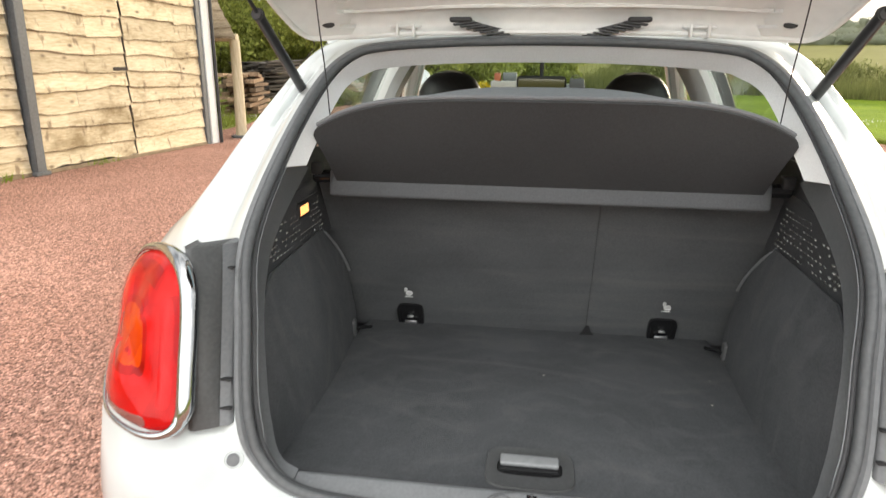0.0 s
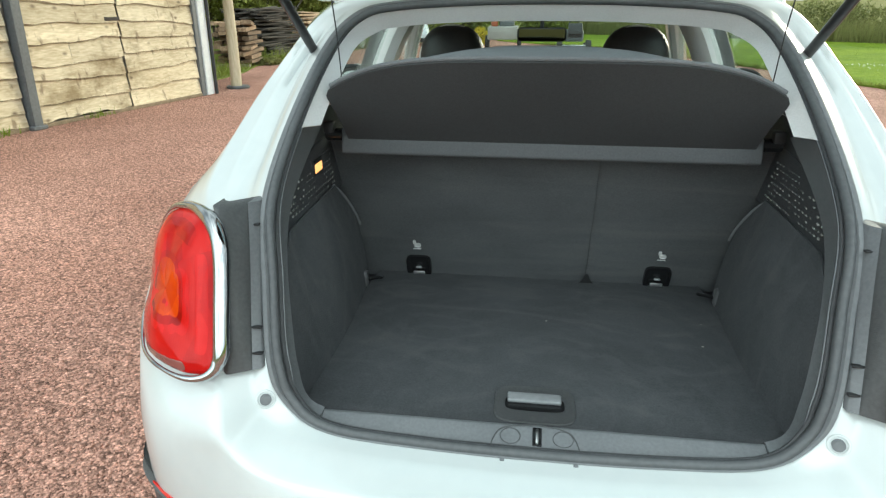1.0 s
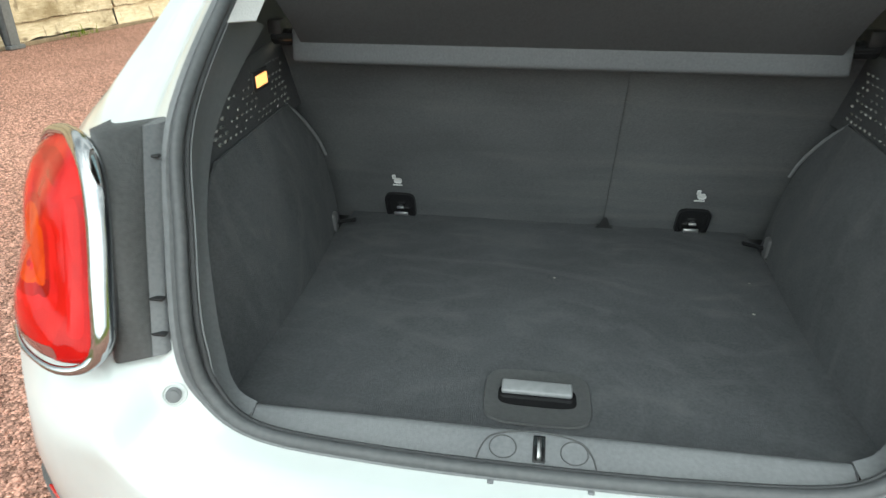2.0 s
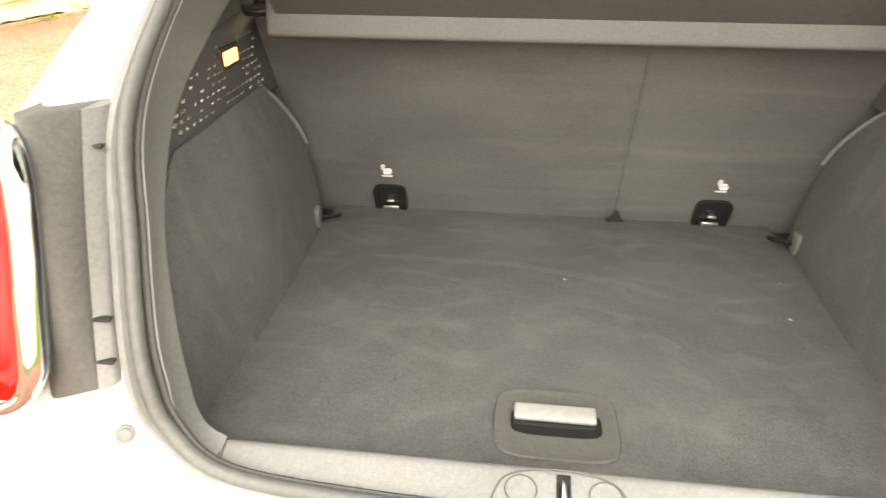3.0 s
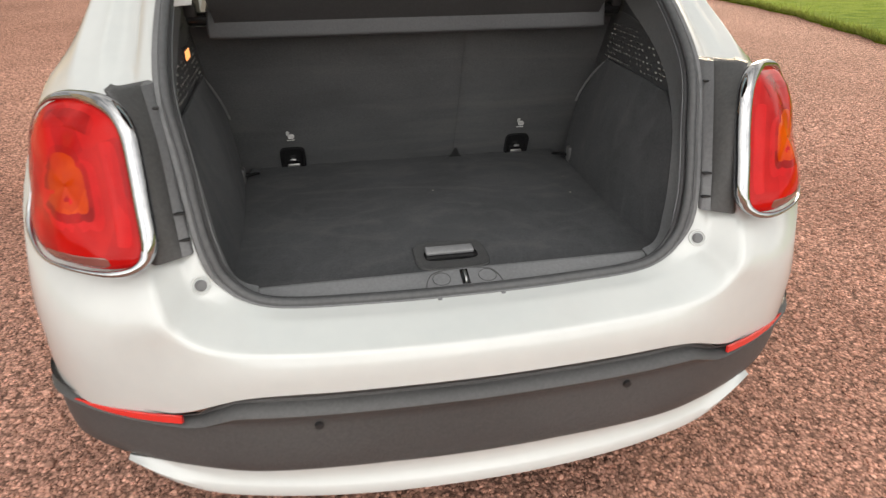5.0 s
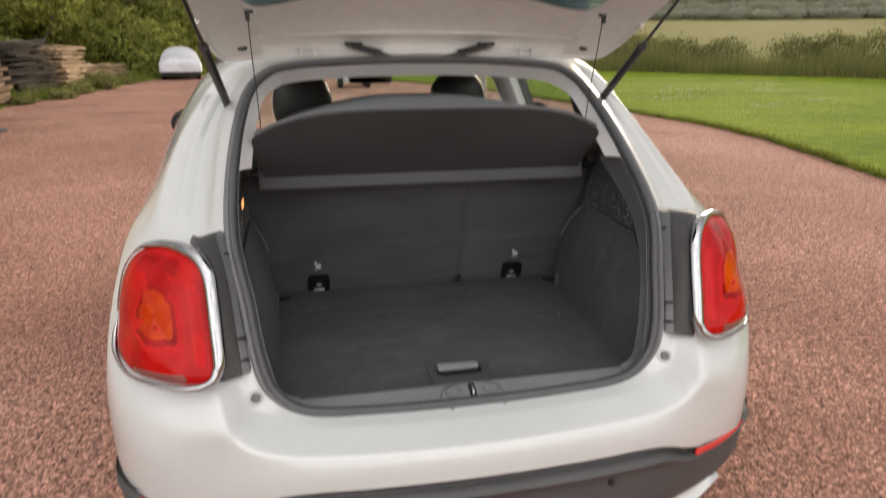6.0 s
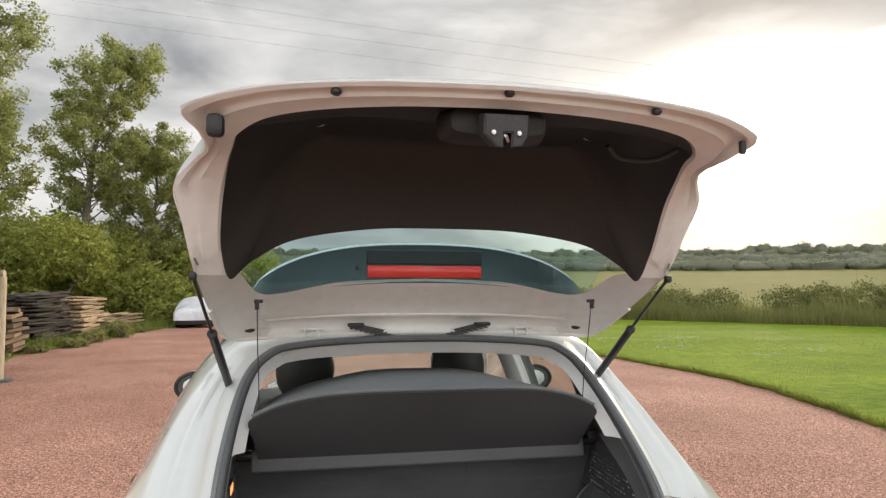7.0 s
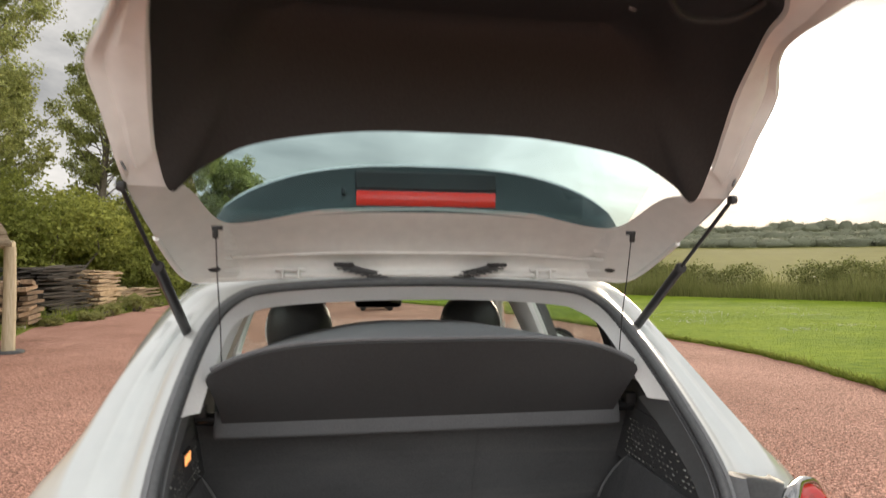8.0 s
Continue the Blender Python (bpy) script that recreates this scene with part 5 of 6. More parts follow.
# rear seat back, split sixty to forty
for nm, x0, x1 in (("wide", -0.60, 0.1518), ("narrow", 0.1542, 0.60)):
    rows = []
    for j in range(9):
        f = j / 8
        y, z = 0.830 - 0.170 * f, 0.655 + 0.47 * f
        n_ = 14
        row = []
        for k in range(n_ + 1):
            g = k / n_
            edge = max(0, 1 - min(g, 1 - g) * n_ / 1.0)
            row.append((x0 + (x1 - x0) * g, y + 0.010 * edge + 0.003 * math.sin(3 * g + 2 * f), z))
        rows.append(row)
    seat = part("seat_back", thicken(grid(rows), 0.003), M_SEATBACK, car, "charcoal felt back of the rear seat")
for x in (-0.361, 0.361):
    tether = part("tether_anchor", grid([[(x + u * w, 0.8115 - 0.36 * (v * h) - d, 0.705 + v * h * 0.94) for u, v in ROUND] for w, h, d in ((0.079, 0.087, -0.002), (0.077, 0.085, 0.012), (0.063, 0.070, 0.013), (0.055, 0.061, 0.004), (0.01, 0.01, 0.004))], True), M_BLACK_GLOSS, car, "black child-seat tether anchor")
    part("anchor_bar", box((0.036, 0.006, 0.010), (x, 0.806, 0.683), 0.002), M_STEEL, tether)
    part("anchor_hook", box((0.018, 0.008, 0.006), (x, 0.800, 0.703), 0.002), M_STEEL, tether)
    bm = bmesh.new()
    box((0.019, 0.002, 0.013), (x + 0.002, 0.7735, 0.786), 0.004, 1, Matrix.Rotation(radians(20), 4, "X"), bm)
    box((0.009, 0.002, 0.014), (x - 0.007, 0.7695, 0.797), 0.002, 1, Matrix.Rotation(radians(20), 4, "X"), bm)
    box((0.024, 0.002, 0.004), (x, 0.7785, 0.773), 0.0005, 1, Matrix.Rotation(radians(20), 4, "X"), bm)
    part("anchor_sign", bm, M_WHITE_PRINT, tether, "white printed child-seat sign")
part("split_notch", grid([[(0.153 + 0.022 * k, 0.812 - 0.012, 0.679) for k in (-1, -0.4, 0, 0.4, 1)], [(0.153 + 0.012 * k, 0.806 - 0.010, 0.690) for k in (-1, -0.4, 0, 0.4, 1)], [(0.153 + 0.004 * k, 0.800 - 0.010, 0.712) for k in (-1, -0.4, 0, 0.4, 1)]]), M_BLACK, car)

# front seats' head rests and the mirror, seen over the shelf
for x in (-0.385, 0.385):
    bm = bmesh.new()
    bmesh.ops.create_uvsphere(bm, u_segments=28, v_segments=16, radius=1)
    for v in bm.verts:
        v.co = Vector((math.copysign(abs(v.co.x) ** 0.8, v.co.x) * 0.142, v.co.y * 0.075, math.copysign(abs(v.co.z) ** 0.85, v.co.z) * 0.150))
    bmesh.ops.translate(bm, verts=bm.verts, vec=(x, 1.85, 1.245))
    rest = part("head_rest", bm, M_LEATHER, car, "round black leather head rest")
    part("head_rest_rim", tube([(x + 0.138 * math.cos(a), 1.835, 1.245 + 0.147 * math.sin(a)) for a in (2 * math.pi * k / 36 for k in range(36))], 0.006, 6, True), M_HEADLINER, rest, "pale piping")
    part("front_seat", box((0.46, 0.16, 0.62), (x, 1.86, 0.80), 0.06, 3), M_LEATHER, car, "black leather front seat")
part("rear_view_mirror", box((0.245, 0.03, 0.068), (0, 2.38, 1.335), 0.02, 3), M_BLACK, car, "black rear-view mirror")
part("mirror_stem", tube([(0, 2.385, 1.36), (0, 2.40, 1.40), (0, 2.40, 1.46)], 0.010, 6), M_BLACK, car)
part("mirror_face", box((0.226, 0.003, 0.052), (0, 2.3615, 1.335), 0.0, 2, Matrix.Rotation(radians(-2), 4, "X")), plain("dark_mirror_glass", (0.15, 0.145, 0.12), 0.03, metal=1.0), car)


# ---- parcel shelf, hung up by two cords ----
shelf = thing("parcel_shelf", "dark grey felt parcel shelf tilted up on two cords", "parcel shelf")


def shelf_under():
    rows = []
    for j in range(15):
        f = (j / 14) ** 0.8
        w = 0.502 + 0.022 * min(1, f / 0.85) ** 1.8
        if f > 0.86:
            w -= 0.012 * ((f - 0.86) / 0.14) ** 2
        row = []
        for k in range(-20, 21):
            g = k / 20
            y = 0.585 - 0.155 * f - 0.008 * math.sin(math.pi * f) + 0.050 * abs(g) ** 3 * f
            z = 1.150 + 0.206 * f - 0.070 * abs(g) ** 4.2 * f
            row.append((w * g, y, z))
        rows.append(row)
    return rows


def shelf_top():
    edge = shelf_under()[-1]
    rows = [edge]
    for f, d in ((0.12, 0.02), (0.4, 0.15), (0.75, 0.32), (1.0, 0.46)):
        row = []
        for x, y, z in edge:
            hump = 0.020 * math.exp(-(x / 0.26) ** 4) * min(1, d / 0.15)
            row.append((x * (1 - 0.05 * f), y + d, z + 0.006 + hump + 0.003 * min(1, d / 0.02) - 0.022 * f - (0.015 * f * abs(x / 0.53) ** 2)))
        rows.append(row)
    return rows


part("shelf_board", thicken(grid(shelf_under()), 0.008), M_SHELF, shelf, "black underside board")
part("shelf_felt", thicken(grid(shelf_top()), 0.008), M_SHELF_TOP, shelf, "grey felt upper side")
part("shelf_edge", tube([Vector(p) + Vector((0, 0.002, 0.004)) for p in shelf_under()[-1]], 0.0055, 8), M_SHELF_TOP, shelf, "rolled grey felt edge")
part("shelf_bar", box((1.044, 0.045, 0.068), (0, 0.600, 1.136), 0.009, 3, Matrix.Rotation(radians(-12), 4, "X")), M_SHELF_BAR, shelf, "grey padded front strip")
for sgn in (1, -1):
    part("shelf_pivot", cylinder(0.016, 0.05, (sgn * 0.542, 0.60, 1.152), "x", 14, 0.003), M_BLACK_GLOSS, shelf)
    part("pivot_clip", box((0.03, 0.035, 0.03), (sgn * 0.556, 0.60, 1.172), 0.006, 2), M_BLACK, shelf)
    part("shelf_cord", tube(spline([(sgn * 0.504, 0.474, 1.602), (sgn * 0.503, 0.500, 1.49), (sgn * 0.500, 0.520, 1.40), (sgn * 0.498, 0.535, 1.292)], 10), 0.0016, 5), M_BLACK, shelf, "thin black cord")


# ---- tail lamps ----
def tail_lamp(sgn):
    lamp_ = part("tail_lamp", bmesh.new(), M_RED, car, "red tail lamp with an amber centre and chrome surround")
    outline = [(0.597, -0.040, 0.846), (0.600, -0.010, 0.920), (0.604, 0.015, 0.977), (0.610, 0.038, 1.034), (0.628, 0.064, 1.064), (0.662, 0.100, 1.078), (0.712, 0.148, 1.079), (0.771, 0.179, 1.065),
               (0.812, 0.196, 1.020), (0.837, 0.203, 0.950), (0.847, 0.190, 0.885), (0.842, 0.138, 0.834), (0.798, 0.060, 0.810), (0.735, -0.006, 0.813), (0.662, -0.046, 0.814), (0.612, -0.051, 0.822)]
    loop = spline([(sgn * x, y, z) for x, y, z in outline], 72, True)
    mid = sum(loop, Vector()) / len(loop)
    out = Vector((sgn * 0.62, -0.78, 0.10)).normalized()
    rows = [loop]
    for k, h in ((0.98, 0.008), (0.93, 0.016), (0.80, 0.028), (0.6, 0.038), (0.4, 0.043), (0.2, 0.045), (0.03, 0.045)):
        rows.append([mid.lerp(p, k) + out * h for p in loop])
    bm = grid(rows, True)
    bmesh.ops.recalc_face_normals(bm, faces=bm.faces)
    bm.to_mesh(lamp_.data)
    bm.free()
    lamp_.data.polygons.foreach_set("use_smooth", [True] * len(lamp_.data.polygons))

    def dome(u, v, lift=0.0):
        """A point of the lens: u out to the side, v up, both -1 to 1."""
        r = max(abs(u), abs(v), 1e-4)
        a = math.atan2(v, u)
        best = angles(a)
        return mid.lerp(best, r) + out * (lens_height(r) + lift)

    def lens_height(r):
        ks = ((0.0, 0.045), (0.2, 0.045), (0.4, 0.043), (0.6, 0.038), (0.8, 0.028), (0.93, 0.016), (0.98, 0.008), (1.0, 0.0))
        for (r0, h0), (r1, h1) in zip(ks, ks[1:]):
            if r <= r1:
                return h0 + (h1 - h0) * (r - r0) / (r1 - r0)
        return 0.0

    def angles(a):
        """The outline's point in the direction a, in the lamp's own square of -1 to 1."""
        for p, q in zip(loop, loop[1:] + loop[:1]):
            ap = math.atan2((p - mid).z, side_of(p))
            aq = math.atan2((q - mid).z, side_of(q))
            d = (aq - ap + math.pi) % (2 * math.pi) - math.pi
            e = (a - ap + math.pi) % (2 * math.pi) - math.pi
            if abs(d) > 1e-6 and -1e-6 <= e / d <= 1 + 1e-6:
                return p.lerp(q, e / d)
        return loop[0]

    def side_of(p):
        return sgn * (p - mid).x * 1.30

    def patch(nm, cu, cv, ru, rv, material, lift, label=""):
        rr = []
        for k in (0.04, 0.5, 0.85, 1.0):
            rr.append([dome(cu + ru * k * 2 * x, cv + rv * k * 2 * y, lift if k < 0.99 else lift * 0.5) for x, y in ROUND])
        part(nm, grid(rr, True), material, lamp_, label)

    patch("light_guide", -0.12, -0.01, 0.52, 0.50, M_RED_PALE, 0.0006, "bright red light guide round the indicator")
    patch("red_chamber", -0.08, 0.05, 0.43, 0.45, M_RED_DARK, 0.0012, "deep red ring round the indicator")
    patch("amber_centre", -0.08, 0.06, 0.36, 0.36, M_ORANGE, 0.0020, "amber indicator lens")
    patch("upper_chamber", -0.02, 0.80, 0.56, 0.10, M_RED_DARK, 0.0008, "faceted upper lens")
    patch("inner_band", -0.83, 0.05, 0.09, 0.66, M_RED_PALE, 0.0008, "bright red light guide")
    patch("clear_strip", 0.02, -0.88, 0.66, 0.075, M_REVERSE, 0.002, "smoky reversing lens")
    wide = [0.0105 - 0.0068 * max(0.0, min(1.0, (0.86 - p.z) / 0.05)) - 0.0088 * max(0.0, min(1.0, (p.z - 0.84) / 0.05)) * max(0.0, min(1.0, (abs(p.x) - 0.72) / 0.07)) + 0.0060 * max(0.0, min(1.0, (0.70 - abs(p.x)) / 0.05)) * max(0.0, min(1.0, (p.z - 0.80) / 0.05)) for p in loop]
    part("chrome_surround", tube([mid.lerp(p, 1.008 + 0.027 * min(1.0, w / 0.0065)) + out * (0.004 + 0.008 * max(0.0, min(1.0, (0.85 - p.z) / 0.04))) + Vector((-sgn * max(-0.003, w - 0.0115), 0, 0)) for p, w in zip(loop, wide)], wide, 14, True), M_CHROME, lamp_, "chrome surround")
    # dark housing between the lamp and the boot seal
    inner_edge = spline([(sgn * 0.531, 0.007, 0.808), (sgn * 0.545, 0.055, 0.90), (sgn * 0.560, 0.11, 1.0), (sgn * 0.583, 0.185, 1.092)], 16)
    outer_edge = spline([(sgn * 0.592, -0.024, 0.806), (sgn * 0.592, 0.002, 0.90), (sgn * 0.598, 0.040, 1.01), (sgn * 0.634, 0.105, 1.098)], 16)

    def panel(steps):
        rows = []
        for f, h in steps:
            row = [p.lerp(q, f) + Vector((0, -(0.009 + (h - 0.009) * max(0.0, min(1.0, i / 4, (15 - i) / 4)) if h > 0.009 else h), 0)) for i, (p, q) in enumerate(zip(inner_edge, outer_edge))]
            rows.append([row[0] + Vector((0, 0.05, 0))] + row + [row[-1] + Vector((0, 0.05, 0))])
        bm = grid(rows)
        bmesh.ops.recalc_face_normals(bm, faces=bm.faces)
        return bm
    house = part("lamp_housing", panel(((0.27, -0.03), (0.27, 0.011), (0.30, 0.016), (0.45, 0.021), (0.75, 0.020), (0.90, 0.013), (1.00, 0.006), (1.14, -0.006), (1.30, -0.03))), M_BUMPER, car, "dark plastic lamp housing", sharp=50)
    part("housing_strip", panel(((-0.06, -0.01), (0.0, 0.006), (0.04, 0.009), (0.30, 0.009))), M_SILL, house, "grey strip with clips", sharp=50)
    for z in (0.836, 0.882, 1.055):
        k = (z - 0.800) / 0.292
        at = inner_edge[round(15 * k)].lerp(outer_edge[round(15 * k)], 0.18)
        part("housing_clip", box((0.030, 0.010, 0.004), (at.x, at.y - 0.008, z), 0.001), M_BLACK, house)
    part("housing_screw", cylinder(0.004, 0.006, (inner_edge[3].x + sgn * 0.016, inner_edge[3].y - 0.009, 0.860), "y", 12, 0.001), M_STEEL, house)
    return lamp_


for sgn in (-1, 1):
    tail_lamp(sgn)

# ---- rear bumper ----
PLAN = [(0, 0), (0.25, 0.008), (0.45, 0.029), (0.58, 0.068), (0.70, 0.120), (0.80, 0.180), (0.873, 0.252), (0.902, 0.35), (0.908, 0.50)]


def bumper_band(levels, edge=None, count=30):
    """Bands round the back: levels of (height, setback); edge bends a level's height with the distance from the middle."""
    half = spline([(x, y, 0) for x, y in PLAN], count)
    line = [Vector((-p.x, p.y, 0)) for p in half[:0:-1]] + half
    rows = []
    for i, (z, back, bend) in enumerate(levels):
        row = []
        for p in line:
            d = abs(p.x)
            drop = bend * (max(0.0, min(1.0, (d - 0.46) / 0.12)) ** 2 * (3 - 2 * max(0.0, min(1.0, (d - 0.46) / 0.12))))
            s = 1 - max(0, back) * 0.25
            row.append((p.x * s, -0.186 + p.y + back, z - drop))
        rows.append(row)
    bm = grid(rows)
    bmesh.ops.recalc_face_normals(bm, faces=bm.faces)
    return bm


bumper = part("bumper_trim", bumper_band([(0.581, 0.002, 0.062), (0.574, 0.004, 0.060), (0.552, 0.022, 0.045), (0.546, 0.020, 0.043), (0.538, -0.003, 0.040), (0.530, -0.008, 0.036), (0.519, -0.002, 0.030), (0.505, 0.010, 0.020), (0.488, 0.011, 0.012), (0.450, 0.010, 0), (0.400, 0.013, 0), (0.365, 0.020, 0), (0.352, 0.030, 0), (0.347, 0.048, 0)]), M_BUMPER, car, "dark grey plastic bumper trim")
part("bumper_underside", bumper_band([(0.352, 0.044, 0), (0.32, 0.056, 0), (0.28, 0.085, 0), (0.25, 0.2, 0)]), M_BUMPER, car, "dark plastic bumper underside")


def valance():
    rows = []
    for f in (0, 0.18, 0.36, 0.5, 0.62, 0.8, 1.0):
        row = []
        for k in range(-24, 25):
            x = 0.735 * k / 24
            y = -0.186 + 0.125 * (abs(x) / 0.71) ** 2.25
            taper = 1 - max(0, (abs(x) - 0.50) / 0.235) ** 2.4
            top, low = 0.353, 0.353 - 0.095 * max(0.02, taper)
            bulge = (0.028, 0.022, 0.030, 0.034, 0.028, 0.034, 0.060)[int(round(f * 6))] if f in (0, 1.0) else 0.024 + 0.010 * math.sin(f * 7)
            row.append((x, y + bulge, top + (low - top) * f))
        rows.append(row)
    bm = grid(rows)
    bmesh.ops.recalc_face_normals(bm, faces=bm.faces)
    return bm


part("lower_valance", valance(), M_PAINT, car, "white lower bumper valance")
for x, y, z in ((-0.325, -0.163, 0.490), (0.325, -0.163, 0.490), (-0.735, -0.025, 0.455), (0.735, -0.025, 0.455)):
    part("parking_sensor", cylinder(0.009, 0.010, (x, y, z), "y", 14, 0.002), M_BLACK, bumper)
part("tow_cover", tube([(0.575 + 0.028 * math.cos(a), -0.092 + 0.010 * math.cos(a), 0.415 + 0.016 * math.sin(a)) for a in (2 * math.pi * k / 24 for k in range(24))], 0.0016, 5, True), M_BLACK, bumper)
for sgn in (-1, 1):
    top_e = spline([(sgn * 0.585, -0.1205, 0.520), (sgn * 0.66, -0.0905, 0.515), (sgn * 0.74, -0.0475, 0.508), (sgn * 0.815, 0.006, 0.500)], 12)
    bot_e = [p + Vector((0, -0.002, -0.015 * (1 - (i / 11) ** 2 * 0.85))) for i, p in enumerate(top_e)]
    part("rear_reflector", thicken(grid([[p + Vector((0, -0.002, 0)) for p in top_e], [p + Vector((0, -0.002, 0)) for p in bot_e]]), 0.006), M_REFLECTOR, car, "red rear reflector")

# ---- the tailgate, swung up on its hinges ----
gate = thing("tailgate", "white tailgate swung open with black liner and glass pane", "tailgate")
# half outlines from the hinge side's middle, round the arm, to the rear edge's middle
GATE_EDGE = [(0, 0.735, 1.500), (0.30, 0.733, 1.497), (0.52, 0.728, 1.486), (0.610, 0.690, 1.492), (0.632, 0.48, 1.585), (0.640, 0.27, 1.690), (0.655, 0.19, 1.80),
             (0.668, 0.143, 1.880), (0.612, 0.060, 1.928), (0.572, -0.03, 1.935), (0.566, -0.14, 1.945), (0.583, -0.203, 1.974), (0.45, -0.255, 2.005), (0.24, -0.29, 2.018), (0, -0.302, 2.022)]
GATE_SKIN = [(0, 0.735, 1.53), (0.30, 0.733, 1.53), (0.52, 0.728, 1.52), (0.615, 0.690, 1.525), (0.637, 0.48, 1.65), (0.645, 0.27, 1.77), (0.660, 0.19, 1.85),
             (0.664, 0.143, 1.900), (0.602, 0.060, 1.965), (0.562, -0.03, 1.985), (0.558, -0.14, 1.985), (0.586, -0.203, 1.979), (0.452, -0.255, 2.009), (0.242, -0.290, 2.021), (0, -0.302, 2.025)]
# where the black liner meets the painted frame
LINER_EDGE = [(0, 0.30, 1.808), (0.20, 0.300, 1.803), (0.40, 0.297, 1.770), (0.505, 0.288, 1.712), (0.555, 0.278, 1.668), (0.572, 0.235, 1.740), (0.566, 0.18, 1.81),
              (0.553, 0.12, 1.868), (0.535, 0.04, 1.915), (0.515, -0.03, 1.945), (0.495, -0.10, 1.958), (0.43, -0.165, 1.976), (0.33, -0.205, 1.986), (0.18, -0.232, 1.993), (0, -0.243, 1.996)]
# inner edge of the painted frame beside the glass
FRAME_IN = [(0, 0.605, 1.680), (0.25, 0.600, 1.670), (0.44, 0.578, 1.634), (0.510, 0.54, 1.636), (0.545, 0.40, 1.690), (0.562, 0.285, 1.690), (0.574, 0.235, 1.755), (0.568, 0.18, 1.825)]


def half_sheet(a, b, count, steps, bow=0.0):
    """A strip between two half outlines, both sides of the car."""
    pa, pb = spline(a, count), spline(b, count)
    rows = []
    for k in range(steps + 1):
        f = k / steps
        rows.append([p.lerp(q, f) + Vector((0, 0, bow * math.sin(math.pi * f))) for p, q in zip(pa, pb)])
    return both(grid(rows))


N_G = 90
edge_line, liner_line, skin_line = spline(GATE_EDGE, N_G), spline(LINER_EDGE, N_G), spline(GATE_SKIN, N_G)
# painted frame: hinge beam with the arms, then the rim round the liner
beam = half_sheet(GATE_EDGE[:6], FRAME_IN[:6], 44, 18, 0.0)
for v in beam.verts:
    f = max(0, min(1, (v.co.z - 1.50) / 0.16))
    if abs(v.co.x) < 0.5 and v.co.y > 0.55:
        v.co.y += 0.028 * math.sin(math.pi * f)
        if f < 0.36:
            # the recess that holds the hinges
            v.co.y += 0.020 * math.sin(math.pi * f / 0.36) ** 0.6
bmesh.ops.recalc_face_normals(beam, faces=beam.faces)
BEAM = BVHTree.FromBMesh(beam)
frame_part = part("hinge_beam", beam, M_PAINT_IN, gate, "white painted inner frame of the tailgate")
lip = spline([(-x, y, z) for x, y, z in GATE_EDGE[4:0:-1]] + GATE_EDGE[:5], 60)
part("beam_lip", tube([p + Vector((0, -0.004, 0.003)) for p in lip], 0.0075, 8), M_PAINT_IN, frame_part, "rolled lower lip")
press = [BEAM.ray_cast(Vector((0.50 * k / 20, -0.4, 1.562 - 0.016 * abs(k / 20) ** 3)), Vector((0, 1, 0)))[0] for k in range(-20, 21)]
part("pressed_rib", tube([p for p in press if p], 0.0055, 6), M_PAINT_IN, frame_part, "pressed rib along the beam")
i0 = int(N_G * 5 / 14)
rim_rows = []
for f, h in ((0, 0.0), (0.10, -0.004), (0.30, 0.010), (0.45, -0.006), (0.7, -0.002), (0.92, -0.004), (1.0, 0.006)):
    rim_rows.append([p.lerp(q, f) + Vector((0, 0, h)) for p, q in zip(edge_line[i0:], liner_line[i0:])])
rim_bm = both(grid(rim_rows))
bmesh.ops.recalc_face_normals(rim_bm, faces=rim_bm.faces)
part("gate_rim", rim_bm, M_PAINT_IN, gate, "white painted rim of the tailgate")
# outer skin: closes the gate above, from the glass's rear edge to the rear lip
skin_rows = [edge_line[i0:], skin_line[i0:]]
top = []
for p in skin_line[i0:]:
    top.append(Vector((p.x * 0.55, 0.16 + (p.y - 0.16) * 0.72, 2.055 if p.y < 0.1 else 2.03)))
crown = [Vector((p.x * 0.25, 0.10 + (p.y - 0.10) * 0.3, 2.085)) for p in skin_line[i0:]]
skin_rows += [[p.lerp(q, 0.5) + Vector((0, 0, 0.012)) for p, q in zip(skin_line[i0:], top)], top, crown]
sk = both(grid(skin_rows))
bmesh.ops.recalc_face_normals(sk, faces=sk.faces)
part("gate_skin", sk, M_PAINT, gate, "white outer skin of the tailgate")
for sgn in (1, -1):
    pa, pb = spline(GATE_EDGE[2:8], 40), spline(GATE_SKIN[2:8], 40)
    part("arm_skin", grid([[Vector((sgn * p.x, p.y, p.z)) for p in row] for row in (pa, pb)]), M_PAINT, gate)

    corner, beam_end, liner_end = (Vector((sgn * p[0], p[1], p[2])) for p in (GATE_EDGE[5], FRAME_IN[5], LINER_EDGE[5]))
    low_run = [corner.lerp(beam_end, k / 4) + Vector((0, 0.008, -0.006)) for k in range(5)]
    high_run = [(edge_line[i0 + 2] * 1.0 if sgn > 0 else Vector((-edge_line[i0 + 2].x, edge_line[i0 + 2].y, edge_line[i0 + 2].z))).lerp(liner_end, k / 4) + Vector((0, 0.006, 0.004)) for k in range(5)]
    part("arm_web", thicken(grid([low_run, high_run]), 0.003), M_PAINT_IN, gate, "white painted web at the foot of the arm")

